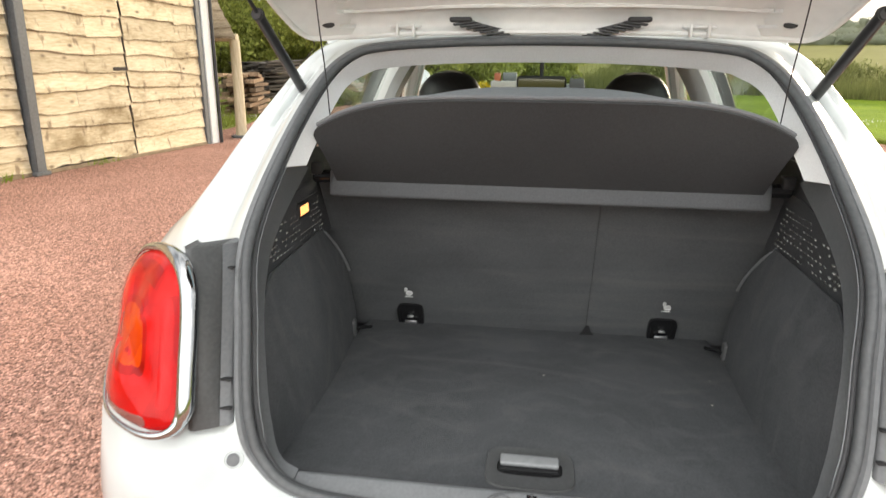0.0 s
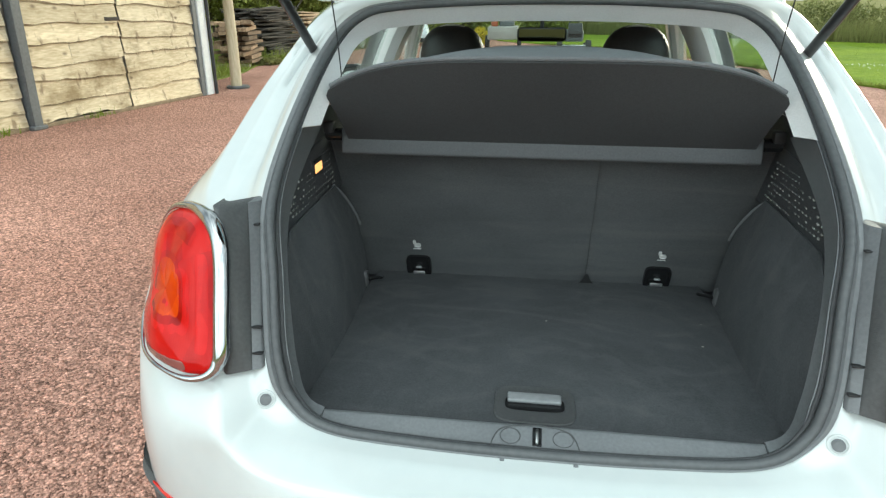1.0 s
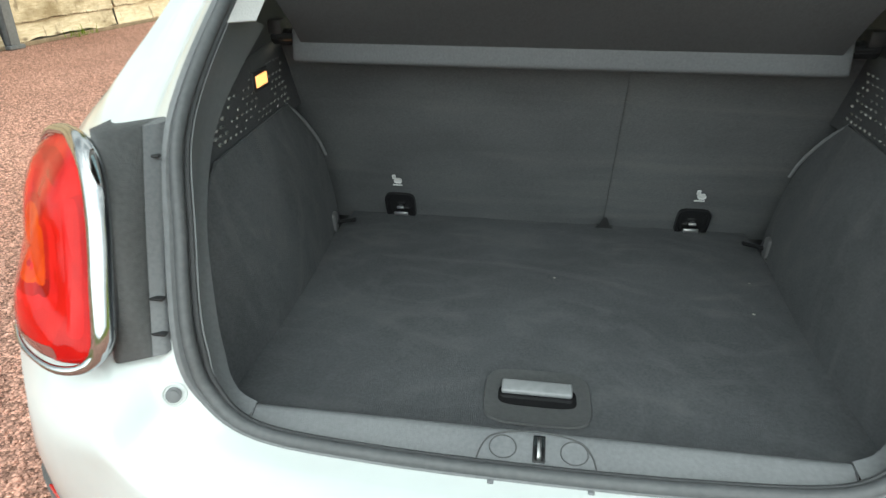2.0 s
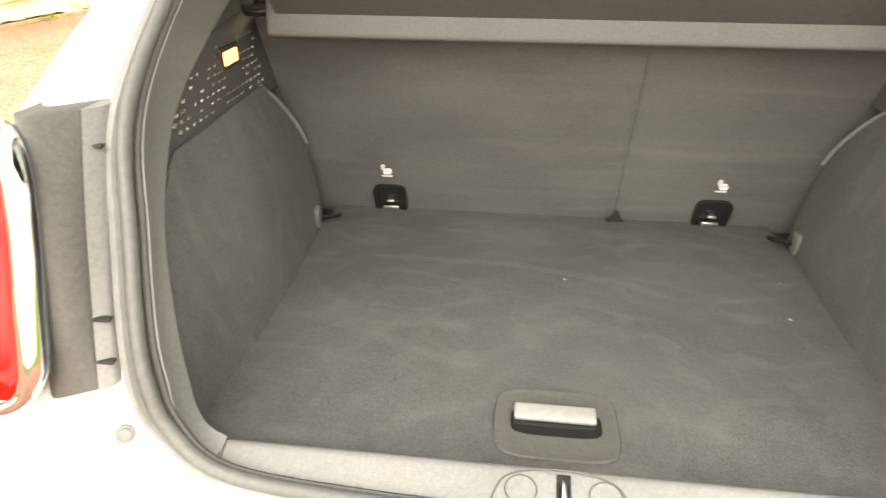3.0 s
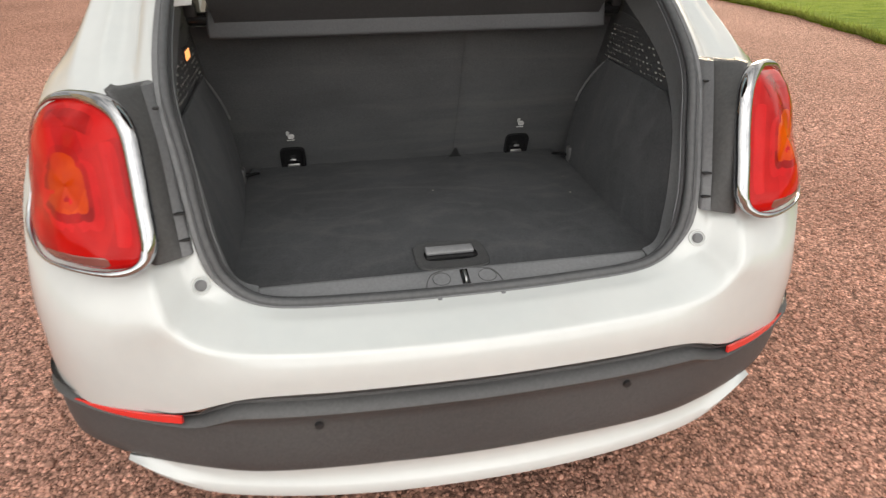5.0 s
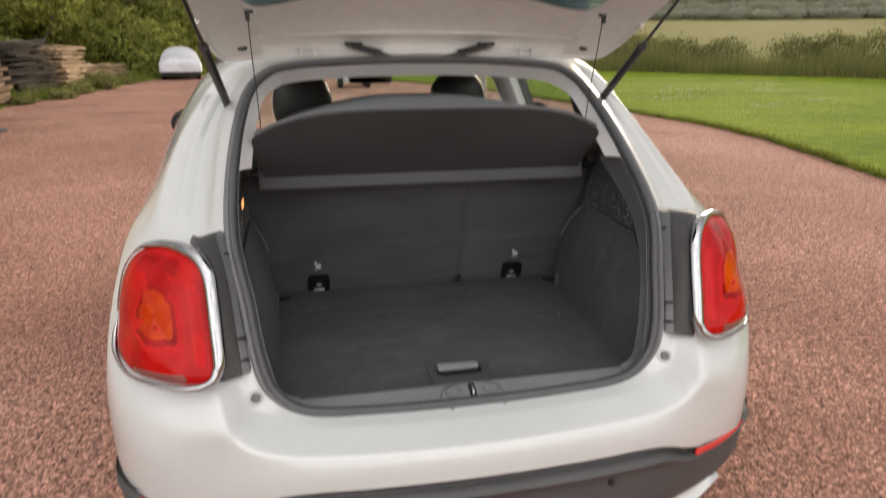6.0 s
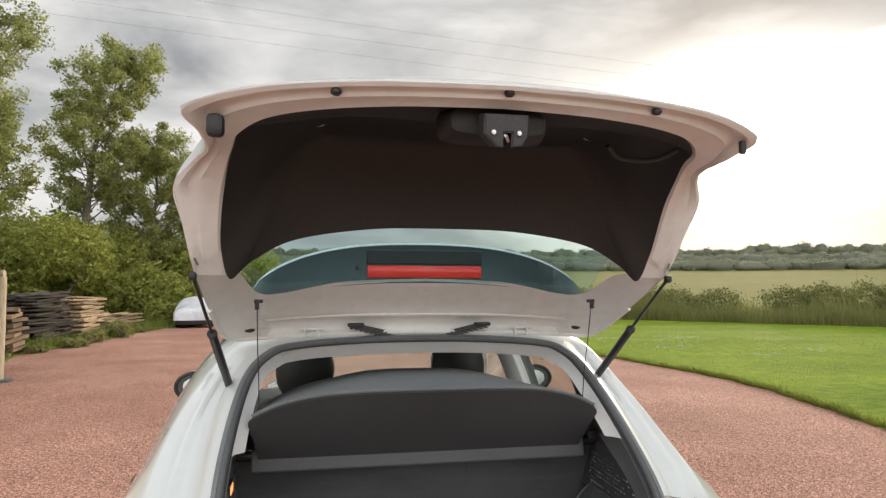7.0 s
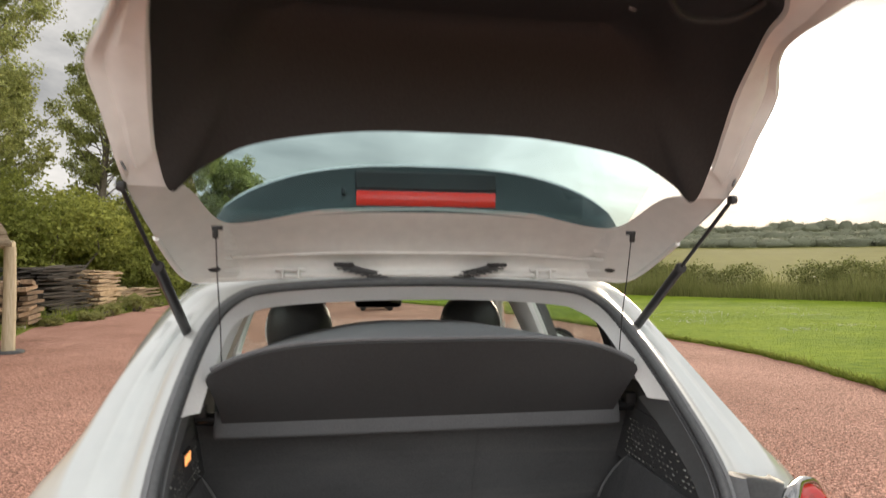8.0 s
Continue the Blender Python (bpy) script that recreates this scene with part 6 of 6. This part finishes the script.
# liner: a deep moulded bowl
def liner():
    loop = liner_line
    rows = []
    for f in (0, 0.03, 0.08, 0.14, 0.20, 0.27, 0.34, 0.42, 0.45, 0.48, 0.51, 0.54, 0.57, 0.6, 0.7, 0.85, 1.0):
        row = []
        for p in loop:
            x, y = p.x * (1 - f * 0.98), p.y + (0.06 - p.y) * f
            bowl = 1.992 - 0.02 * (y + 0.2) - 0.36 * max(0, y - 0.02) ** 2
            g = min(1, f / 0.42)
            g = g * g * (3 - 2 * g)
            fold = 0.044 * max(0.0, min(1.0, (y + 0.095) / 0.02)) * min(1, f / 0.10)
            row.append(Vector((x, y, p.z + (bowl - p.z) * g + (0.012 if 0 < f else 0.004) + fold)))
        rows.append(row)
    bm = both(grid(rows))
    bmesh.ops.remove_doubles(bm, verts=bm.verts, dist=0.0005)
    bmesh.ops.recalc_face_normals(bm, faces=bm.faces)
    return bm


part("inner_liner", liner(), M_LINER, gate, "black moulded plastic tailgate liner")
def latch_body(outline, depth):
    """A plate with chamfered corners and an open slot, as deep as given."""
    bm = bmesh.new()
    f = bm.faces.new([bm.verts.new((x, 0, z)) for x, z in outline])
    geo = bmesh.ops.extrude_face_region(bm, geom=[f])
    bmesh.ops.translate(bm, verts=[v for v in geo["geom"] if isinstance(v, bmesh.types.BMVert)], vec=(0, depth, 0))
    bmesh.ops.recalc_face_normals(bm, faces=bm.faces)
    bmesh.ops.bevel(bm, geom=[e for e in bm.edges if abs((e.verts[0].co - e.verts[1].co).y) < 1e-5 and e.verts[0].co.y < 1e-5], offset=0.003, segments=2, affect="EDGES")
    bmesh.ops.transform(bm, matrix=Matrix.Translation((0.003, -0.262, 1.949)) @ Matrix.Rotation(radians(12), 4, "X"), verts=bm.verts)
    return bm


catch = part("gate_latch", latch_body([(-0.043, 0.030), (0.043, 0.030), (0.043, -0.010), (0.034, -0.028), (0.012, -0.031), (0.012, -0.004), (-0.004, -0.004), (-0.004, -0.031), (-0.018, -0.030), (-0.043, -0.006)], 0.050), M_PLASTIC, gate, "dark grey tailgate latch with a slotted hook")
part("latch_hook", tube(spline([(0.0, -0.244, 1.952), (0.004, -0.256, 1.940), (0.010, -0.252, 1.930)], 8), 0.004, 6), M_STEEL, catch, "steel hook in the slot")
for x in (-0.022, 0.028):
    part("latch_screw", cylinder(0.0045, 0.012, (x, -0.262, 1.944), "y", 12, 0.002), M_STEEL, catch)
part("latch_surround", grid([[(0.003 + x * w, y, 1.978 + z * h) for x, z in ROUND] for w, h, y in ((0.225, 0.070, -0.150), (0.205, 0.058, -0.200), (0.190, 0.052, -0.212), (0.150, 0.040, -0.214), (0.01, 0.004, -0.214))], True), M_LINER, gate, "moulded boss round the latch")
part("grab_handle", tube(spline([(0.295, -0.085, 1.972), (0.33, -0.062, 1.952), (0.385, -0.055, 1.948), (0.43, -0.070, 1.952), (0.46, -0.10, 1.968)], 18), 0.006, 8), M_LINER, gate, "moulded grab lip")
part("wiring_grommet", box((0.031, 0.030, 0.042), (-0.529, -0.19, 1.948), 0.009, 2), M_BLACK, gate, "black rubber buffer")
part("wiring_grommet", cylinder(0.008, 0.028, (0.556, -0.192, 1.957), "z", 10, 0.002), M_BLACK, gate, "black rubber buffer")
part("rim_buffer", cylinder(0.010, 0.012, (0.003, -0.284, 2.014), "z", 12, 0.003), M_BLACK, gate)
for x in (-0.314, 0.314):
    part("rim_buffer", cylinder(0.010, 0.012, (x, -0.262, 2.003), "z", 12, 0.003), M_BLACK, gate)
    # hinges on the roof's edge
    hinge = part("hinge", box((0.007, 0.05, 0.030), (x * 1.124 - 0.021, 0.735, 1.505), 0.002), M_PAINT_IN, gate, "white painted hinge")
    part("hinge_leaf", box((0.007, 0.05, 0.030), (x * 1.124 + 0.021, 0.735, 1.505), 0.002), M_PAINT_IN, hinge)
    part("hinge_pin", cylinder(0.0045, 0.078, (x * 1.124, 0.72, 1.515), "x", 10), M_PAINT_IN, hinge)
for sgn in (-1, 1):
    at = BEAM.ray_cast(Vector((sgn * 0.543, -0.4, 1.517)), Vector((0, 1, 0)))[0] or Vector((sgn * 0.543, 0.62, 1.517))
    bm = cylinder(0.016, 0.008, (0, 0, 0), "y", 20, 0.002)
    bmesh.ops.scale(bm, vec=(1, 1, 0.5), verts=bm.verts)
    bmesh.ops.translate(bm, vec=at, verts=bm.verts)
    part("drain_plug", bm, M_BLACK, gate)
    hook = part("cord_hook", box((0.024, 0.010, 0.010), (sgn * 0.500, 0.470, 1.612), 0.002), M_BLACK, gate, "black plastic cord hook")
    part("hook_peg", box((0.012, 0.012, 0.026), (sgn * 0.504, 0.470, 1.601), 0.003), M_BLACK, hook)
    # bellows of the wiring loom, from the beam into the roof
    part("bellows_socket", box((0.054, 0.028, 0.012), (sgn * 0.212, 0.702, 1.5295), 0.004, 2), M_BLACK, gate)
    bellows = part("wiring_bellows", tube(spline([(sgn * 0.215, 0.714, 1.527), (sgn * 0.165, 0.724, 1.514), (sgn * 0.115, 0.734, 1.502), (sgn * 0.085, 0.742, 1.495)], 14), 0.0085, 8), M_BLACK, gate, "black rubber wiring bellows")
    for k in range(8):
        # overlapping rubber folds stepping down to the roof
        part("fold", box((0.054 - 0.002 * k, 0.034, 0.0048), (sgn * (0.204 - 0.0150 * k), 0.710 + 0.0042 * k, 1.5215 - 0.0045 * k), 0.0015, 1, Matrix.Rotation(radians(sgn * 7), 4, "Y")), M_RUBBER, bellows)

# glass, its dark border, spoiler and brake lamp
def gate_glass():
    rows = []
    for f in (0, 0.3, 0.6, 1.0):
        y, z = 0.603 - 0.29 * f, 1.672 + 0.235 * f
        row = []
        for k in range(-14, 15):
            g = k / 14
            w = 0.545 + 0.03 * f
            row.append((w * g, y - 0.02 * (1 - abs(g) ** 2.5) + 0.02, z - 0.055 * abs(g) ** 3 * (1 - 0.3 * f)))
        rows.append(row)
    return thicken(grid(rows), 0.004)


glass = part("gate_window", gate_glass(), M_GLASS_REAR, gate, "greenish rear window glass")
glass.visible_shadow = False


def spoiler_rows(y, lift):
    rows = []
    for f in (0, 0.5, 1.0):
        row = []
        for k in range(-20, 21):
            g = k / 20
            low = 1.665 - 0.060 * abs(g) ** 2.5
            high = 1.625 + 0.161 * max(0.0, 1 - abs(g) ** 2.6) ** 0.62
            row.append((0.535 * g, y + 0.012 * f, low + (high - low) * f + lift))
        rows.append(row)
    return rows


spoiler = part("spoiler", thicken(grid(spoiler_rows(0.622, 0.0)), 0.012), M_FRIT, gate, "dark tinted border under the spoiler")
part("spoiler_edge", tube(spoiler_rows(0.624, 0.004)[2], 0.006, 6), M_PAINT, spoiler, "white spoiler edge")
part("brake_lamp", box((0.368, 0.012, 0.038), (0, 0.612, 1.701), 0.003, 2), M_BRAKE, gate, "red high-level brake lamp")
part("lamp_panel", box((0.372, 0.010, 0.046), (0, 0.614, 1.748), 0.003, 1), M_BLACK, gate)
part("washer_jet", box((0.010, 0.010, 0.018), (-0.216, 0.608, 1.716), 0.003), M_BLACK, gate)

# gas struts
for sgn in (-1, 1):
    strut = part("gas_strut", tube([(sgn * 0.6175, 0.438, 1.524), (sgn * 0.594, 0.630, 1.358)], 0.0120, 12), M_STRUT, car, "black gas strut")
    part("strut_rod", tube([(sgn * 0.640, 0.262, 1.676), (sgn * 0.616, 0.450, 1.514)], 0.0046, 8), M_STRUT, strut, "thin dark piston rod")
    part("strut_collar", cylinder(0.0135, 0.016, (sgn * 0.6175, 0.438, 1.524), "y", 12, 0.003), M_BLACK, strut)
    part("strut_end", box((0.020, 0.030, 0.026), (sgn * 0.592, 0.634, 1.355), 0.007, 2), M_BLACK, strut)
    part("strut_ball", box((0.018, 0.021, 0.021), (sgn * 0.640, 0.258, 1.678), 0.006, 2), M_BLACK, strut)
    part("strut_clip", tube(spline([(sgn * 0.625, 0.235, 1.705), (sgn * 0.635, 0.24, 1.722), (sgn * 0.640, 0.275, 1.712), (sgn * 0.632, 0.285, 1.69)], 10), 0.003, 6), M_BRACKET, strut)

# ---- the barn with waney-edged boards ----
barn = thing("barn", "timber barn clad in pale waney-edged larch boards", "barn", at=(-6.2, 5.8, 0))
WALL_A, WALL_B = Vector((-7.03, 1.6, 0)), Vector((-5.77, 9.9, 0))
WALL_DIR = (WALL_B - WALL_A).normalized()
WALL_OUT = Vector((WALL_DIR.y, -WALL_DIR.x, 0))
WALL_TURN = Matrix(((WALL_OUT.x, WALL_DIR.x, 0, 0), (WALL_OUT.y, WALL_DIR.y, 0, 0), (0, 0, 1, 0), (0, 0, 0, 1)))
WALL_AT = Matrix.Translation(WALL_A) @ WALL_TURN
LENGTH = (WALL_B - WALL_A).length
to_barn = Matrix.Translation((6.2, -5.8, 0))


def barn_part(name, bm, material, label="", smooth=True):
    """Builds in the wall's own frame: x out of the wall, y along it, z up."""
    bmesh.ops.transform(bm, matrix=to_barn @ WALL_AT, verts=bm.verts)
    return part(name, bm, material, barn, label, smooth)


barn_part("barn_wall", box((0.12, LENGTH, 3.3), (-0.10, LENGTH / 2, 1.65)), M_GREYWOOD)
barn_part("barn_body", box((6.5, LENGTH - 0.1, 3.2), (-3.45, LENGTH / 2, 1.6)), M_GREYWOOD)
barn_part("barn_roof", box((7.0, LENGTH + 0.4, 0.10), (-3.3, LENGTH / 2 - 0.1, 3.62), 0.02, 1, Matrix.Rotation(radians(7), 4, "Y")), M_TRIM_DARK, "dark sheet roof")
plank_rng = random.Random(31)


def plank(y0, y1, z0, height, tilt):
    """A board with a wavy lower edge, leaning out over the one below."""
    steps = max(4, int((y1 - y0) / 0.07))
    ph = plank_rng.uniform(0, 6)
    amp = plank_rng.uniform(0.008, 0.026)
    rows = []
    lower, upper, back_l, back_u = [], [], [], []
    for k in range(steps + 1):
        f = k / steps
        y = y0 + (y1 - y0) * f
        w = amp * math.sin(f * (y1 - y0) * 1.3 + ph) + 0.030 * noise.noise(Vector((y * 1.9, z0 * 5, ph))) + 0.020 * noise.noise(Vector((y * 6.5, z0 * 5, ph)))
        w -= 0.045 * max(0.0, noise.noise(Vector((y * 2.6, ph, z0 * 3))) - 0.35)
        t = tilt * (f - 0.5)
        lower.append((0.048, y, z0 + w + t))
        upper.append((0.010, y, z0 + height + t))
        back_l.append((0.012, y, z0 + w + t + 0.012))
        back_u.append((-0.02, y, z0 + height + t))
    wane = [(x - 0.003, yy, z + 0.002 + 0.010 * max(0.0, noise.noise(Vector((yy * 3.1, z0 * 7, ph))))) for x, yy, z in lower]
    return grid([back_u, upper, wane, lower, back_l]), steps


def hang(y0, y1, z, h, tilt):
    bm, steps = plank(y0, y1, z, h, tilt)
    ob = barn_part("plank", bm, M_LARCH, smooth=False)
    ob.data.materials.append(M_WANE)
    ob.data.polygons.foreach_set("material_index", [0] * (2 * steps) + [1] * (2 * steps))


bays = [(0.0, 2.1), (2.1, 4.75), (4.93, 6.57), (6.59, LENGTH - 0.13)]
for y0, y1 in bays:
    z = 0.03 + plank_rng.uniform(0, 0.04)
    while z < 3.15:
        h = plank_rng.uniform(0.175, 0.285)
        end = y1 - plank_rng.uniform(0.002, 0.02)
        if plank_rng.random() < 0.14 and y1 - y0 > 1.2:
            cut = y0 + (y1 - y0) * plank_rng.uniform(0.3, 0.7)
            hang(y0 + 0.004, cut - 0.003, z, h + 0.05, plank_rng.uniform(-0.02, 0.02))
            hang(cut + 0.003, end, z + plank_rng.uniform(-0.02, 0.02), h + 0.05, plank_rng.uniform(-0.02, 0.02))
        else:
            hang(y0 + 0.004, end, z, h + 0.05, plank_rng.uniform(-0.03, 0.03))
        z += h
barn_part("steel_post", box((0.13, 0.135, 3.4), (0.045, 4.875, 1.70), 0.008, 1, Matrix.Rotation(radians(-1.2), 4, "X")), M_TRIM_DARK, "dark grey steel post")
barn_part("post_foot", box((0.17, 0.22, 0.05), (0.05, 4.84, 0.025), 0.01, 1), M_TRIM_DARK)
barn_part("grey_corner_board", box((0.06, 0.11, 3.3), (0.035, LENGTH - 0.08, 1.65), 0.006, 1), M_TRIM_DARK)
barn_part("corner_board", box((0.12, 0.20, 3.3), (0.025, LENGTH + 0.08, 1.65), 0.008, 1), M_TRIM_WHITE, "pale painted corner board")
barn_part("rain_pipe", tube([(0.10, LENGTH + 0.215, 0.0), (0.10, LENGTH + 0.215, 3.2)], 0.030, 10), M_BLACK, "black rain pipe")
barn_part("knot_slot", box((0.02, 0.28, 0.05), (0.040, 6.45, 1.30), 0.004, 1), M_PILE_DARK)
barn_part("base_board", box((0.05, LENGTH, 0.05), (0.03, LENGTH / 2, 0.025), 0.006, 1), M_SHINGLE)

# log shelter beside the barn
shelter = thing("log_shelter", "rustic log shelter with a waney board roof on peeled poles", "shelter", at=(-5.65, 10.95, 0))
part("pole", tube([(0, 0, 0.03), (0.01, 0, 0.9), (0.0, 0, 1.80)], (0.105, 0.098, 0.092), 14), M_POST, shelter, "peeled round pole")
part("foot_stone", cylinder(0.22, 0.05, (0.03, 0, 0.022), "z", 18, 0.015), M_TRIM_DARK, shelter, "flat dark foot plate")
part("brace", tube([(-0.06, 0.05, 0.1), (-0.30, 0.6, 1.7)], 0.04, 8), M_POST, shelter)
part("eave_beam", tube([(0.06, 0.0, 1.84), (-2.2, 0.05, 1.84)], 0.07, 10), M_POST, shelter)
for k in range(7):
    # waney boards stepped back toward the hip
    y, z, x1 = -0.38 + k * 0.17, 1.84 + k * 0.165, 0.20 - k * 0.155
    rows = []
    for j in range(13):
        x = x1 - 2.6 * j / 12
        w = 0.02 * math.sin(j * 1.3 + k * 2)
        rows.append([(x - 0.20, y + 0.24, z + 0.20), (x, y + w, z + w), (x, y + w - 0.004, z - 0.04 + w), (x - 0.20, y + 0.24, z + 0.16)])
    part("roof_board", grid(rows, True, cap=True), M_SHINGLE, shelter, "", False)


# ---- timber stacks ----
def stack(name, label, x, y, size, turn, layers, per, material, seed, ragged=0.17):
    rng = random.Random(seed)
    t = thing(name, label, "timber stack", at=(x, y, 0))
    w, ln, h = size
    m = rot_z(turn)
    for a in (-0.35, 0.35):
        bm = box((w * 0.95, 0.10, 0.08), (0, a * ln, 0.055))
        bmesh.ops.transform(bm, matrix=m, verts=bm.verts)
        part("bearer", bm, M_GREYWOOD, t)
    step = (h - 0.1) / layers
    for i in range(layers):
        for k in range(per):
            bw = w / per * rng.uniform(0.7, 1.05)
            l2 = ln * rng.uniform(1 - ragged * 2, 1.02)
            bm = box((bw, l2, step * rng.uniform(0.55, 0.92)), (-w / 2 + (k + 0.5) * w / per + rng.uniform(-0.02, 0.02), rng.uniform(-ragged, ragged) * ln * 0.5, 0.1 + (i + 0.45) * step), 0.0, 1, rot_z(rng.gauss(0, 0.05 + ragged * 0.25)) @ Matrix.Rotation(rng.gauss(0, ragged * 0.16), 4, "X"))
            bmesh.ops.transform(bm, matrix=m, verts=bm.verts)
            part("board", bm, material, t, smooth=False)
    return t


stack("dark_timber_stack", "tall stack of weathered dark boards on the verge", -8.1, 18.4, (1.2, 2.6, 1.42), radians(-6), 24, 5, M_PILE_DARK, 51)
stack("pale_timber_stack", "stack of pale sawn boards beside the dark one", -7.9, 21.2, (1.2, 2.0, 1.3), radians(-4), 19, 4, M_PILE_LIGHT, 52)
stack("low_timber_stack", "low stack of fresh pale boards on the verge", -7.8, 24.2, (1.3, 3.2, 0.62), radians(-5), 9, 4, M_PILE_LIGHT, 53, 0.18)
stack("log_stack", "rough heap of brown offcuts beside the shelter", -7.6, 15.4, (0.9, 1.5, 1.12), radians(8), 9, 4, M_PILE_BROWN, 54, 0.22)


# ---- covered car at the end of the yard ----
def covered_car(x, y, turn):
    t = thing("covered_car", "small car under a silver cover at the yard's end", "car", at=(x, y, 0))
    m = rot_z(turn)
    prof = [(-1.9, 0.30, 0.66), (-1.85, 0.72, 0.70), (-1.45, 0.86, 0.74), (-0.95, 0.92, 0.74), (-0.45, 1.14, 0.68), (0.2, 1.20, 0.66), (0.8, 1.12, 0.68), (1.3, 0.98, 0.70), (1.75, 0.86, 0.72), (1.9, 0.40, 0.66)]
    rows = []
    for py, top, w in spline([(a, b, c) for a, b, c in prof], 26):
        rows.append([(w * 1.06 * math.sin(q) * (1 if abs(math.sin(q)) < 0.999 else 1), py, 0.30 + (top - 0.30) * max(0, math.cos(q)) ** 0.42) for q in (math.pi * (k / 16 - 0.5) for k in range(17))])
    bm = grid(rows)
    bmesh.ops.recalc_face_normals(bm, faces=bm.faces)
    bmesh.ops.transform(bm, matrix=m, verts=bm.verts)
    part("cover", bm, M_COVER, t, "silver fabric car cover")
    bm = box((1.40, 3.7, 0.34), (0, 0, 0.30), 0.06)
    bmesh.ops.transform(bm, matrix=m, verts=bm.verts)
    part("lower_body", bm, M_BLACK, t)
    for sx in (-0.62, 0.62):
        for sy in (-1.2, 1.2):
            bm = cylinder(0.30, 0.17, (sx, sy, 0.30), "x", 24, 0.03)
            bmesh.ops.transform(bm, matrix=m, verts=bm.verts)
            part("wheel", bm, M_TYRE, t)


covered_car(-5.2, 27.0, radians(9))

# utility trailer, mower and a broom bush at the far side of the yard
trailer = thing("utility_trailer", "small pale grey utility trailer parked across the yard", "trailer", at=(-1.1, 22.6, 0))
part("trailer_body", box((1.0, 1.6, 0.42), (0, 0, 0.62), 0.03, 2), M_CONCRETE, trailer, "pale grey sheet-metal body")
part("trailer_load", box((0.5, 0.7, 0.30), (0.12, 0.1, 0.96), 0.06, 2), M_TRIM_DARK, trailer, "dark tarpaulined load")
part("fuel_can", box((0.22, 0.16, 0.28), (-0.28, -0.5, 0.96), 0.03, 2), surface("faded_orange_plastic", (0.24, 0.055, 0.02), (0.34, 0.09, 0.035), rough=0.6), trailer, "orange fuel can")
part("drawbar", tube([(0, 0.8, 0.45), (0, 1.7, 0.42)], 0.03, 8), M_TRIM_DARK, trailer)
for x in (-0.56, 0.56):
    part("trailer_wheel", cylinder(0.26, 0.14, (x, 0.1, 0.27), "x", 24, 0.02), M_TYRE, trailer)
mower = thing("ride_on_mower", "grey ride-on mower standing beside the lawn", "mower", at=(1.2, 20.6, 0))
part("mower_bonnet", box((0.62, 0.75, 0.36), (0, 0.35, 0.60), 0.08, 3), M_TRIM_DARK, mower, "grey bonnet")
part("mower_deck", box((1.1, 0.7, 0.14), (0, -0.1, 0.25), 0.05, 2), M_TRIM_WHITE, mower, "pale cutting deck")
part("mower_seat", box((0.44, 0.42, 0.10), (0, -0.45, 0.62), 0.04, 2), M_BLACK, mower)
part("mower_seat_back", box((0.44, 0.10, 0.34), (0, -0.66, 0.82), 0.04, 2, Matrix.Rotation(radians(-10), 4, "X")), M_BLACK, mower)
part("steering_wheel", tube([(0.17 * math.cos(a), -0.02 + 0.06 * math.sin(a), 0.92 + 0.15 * math.sin(a)) for a in (2 * math.pi * k / 20 for k in range(20))], 0.016, 6, True), M_BLACK, mower)
part("steering_column", tube([(0, 0.2, 0.72), (0, -0.02, 0.92)], 0.02, 8), M_BLACK, mower)
for x, y, r in ((-0.42, 0.5, 0.19), (0.42, 0.5, 0.19), (-0.44, -0.4, 0.25), (0.44, -0.4, 0.25)):
    part("mower_wheel", cylinder(r, 0.16, (x, y, r), "x", 22, 0.02), M_TYRE, mower)
shrub("broom_bush", "small yellow-flowering broom bush at the yard's edge", [(-2.2, 23.2, 0.35, 0.45, 0.4, 0.35), (-1.95, 23.4, 0.5, 0.3, 0.3, 0.3)], 420, 0.05, leafy("broom_flowers", (0.45, 0.36, 0.03), (0.62, 0.50, 0.06), 0.6, 0.3), 91)

# rank weeds between the timber and the yard
weed_rng = random.Random(8)
for x, y, h, w in ((-6.5, 19.0, 0.45, 0.45), (-6.7, 17.6, 0.32, 0.40), (-7.1, 15.9, 0.26, 0.38), (-6.5, 21.0, 0.65, 0.50), (-6.4, 22.6, 0.45, 0.42)):
    clumps = [(x + weed_rng.uniform(-1, 1) * w * 0.6, y + weed_rng.uniform(-1, 1) * w, h * weed_rng.uniform(0.35, 0.6), w * weed_rng.uniform(0.35, 0.6), w * 0.5, h * weed_rng.uniform(0.35, 0.5)) for _ in range(4)]
    shrub("weed_clump", "rank yellow-green weeds at the edge of the yard", clumps, 220, 0.045, M_LONG_GRASS, weed_rng.randrange(900), "weeds")

# overhead wires across the sky
for z0, z1, sag in ((21.1, 16.8, 0.3), (22.2, 18.0, 0.3), (23.9, 19.0, 0.5)):
    p0, p1 = Vector((-36, 45, z0)), Vector((38, 45, z1))
    bm = tube([p0.lerp(p1, f / 14) - Vector((0, 0, sag * math.sin(math.pi * f / 14))) for f in range(15)], 0.0055, 5)
    mesh_thing("overhead_wire", bm, M_BLACK, "thin overhead wire across the sky", "wire", group="overhead wires")
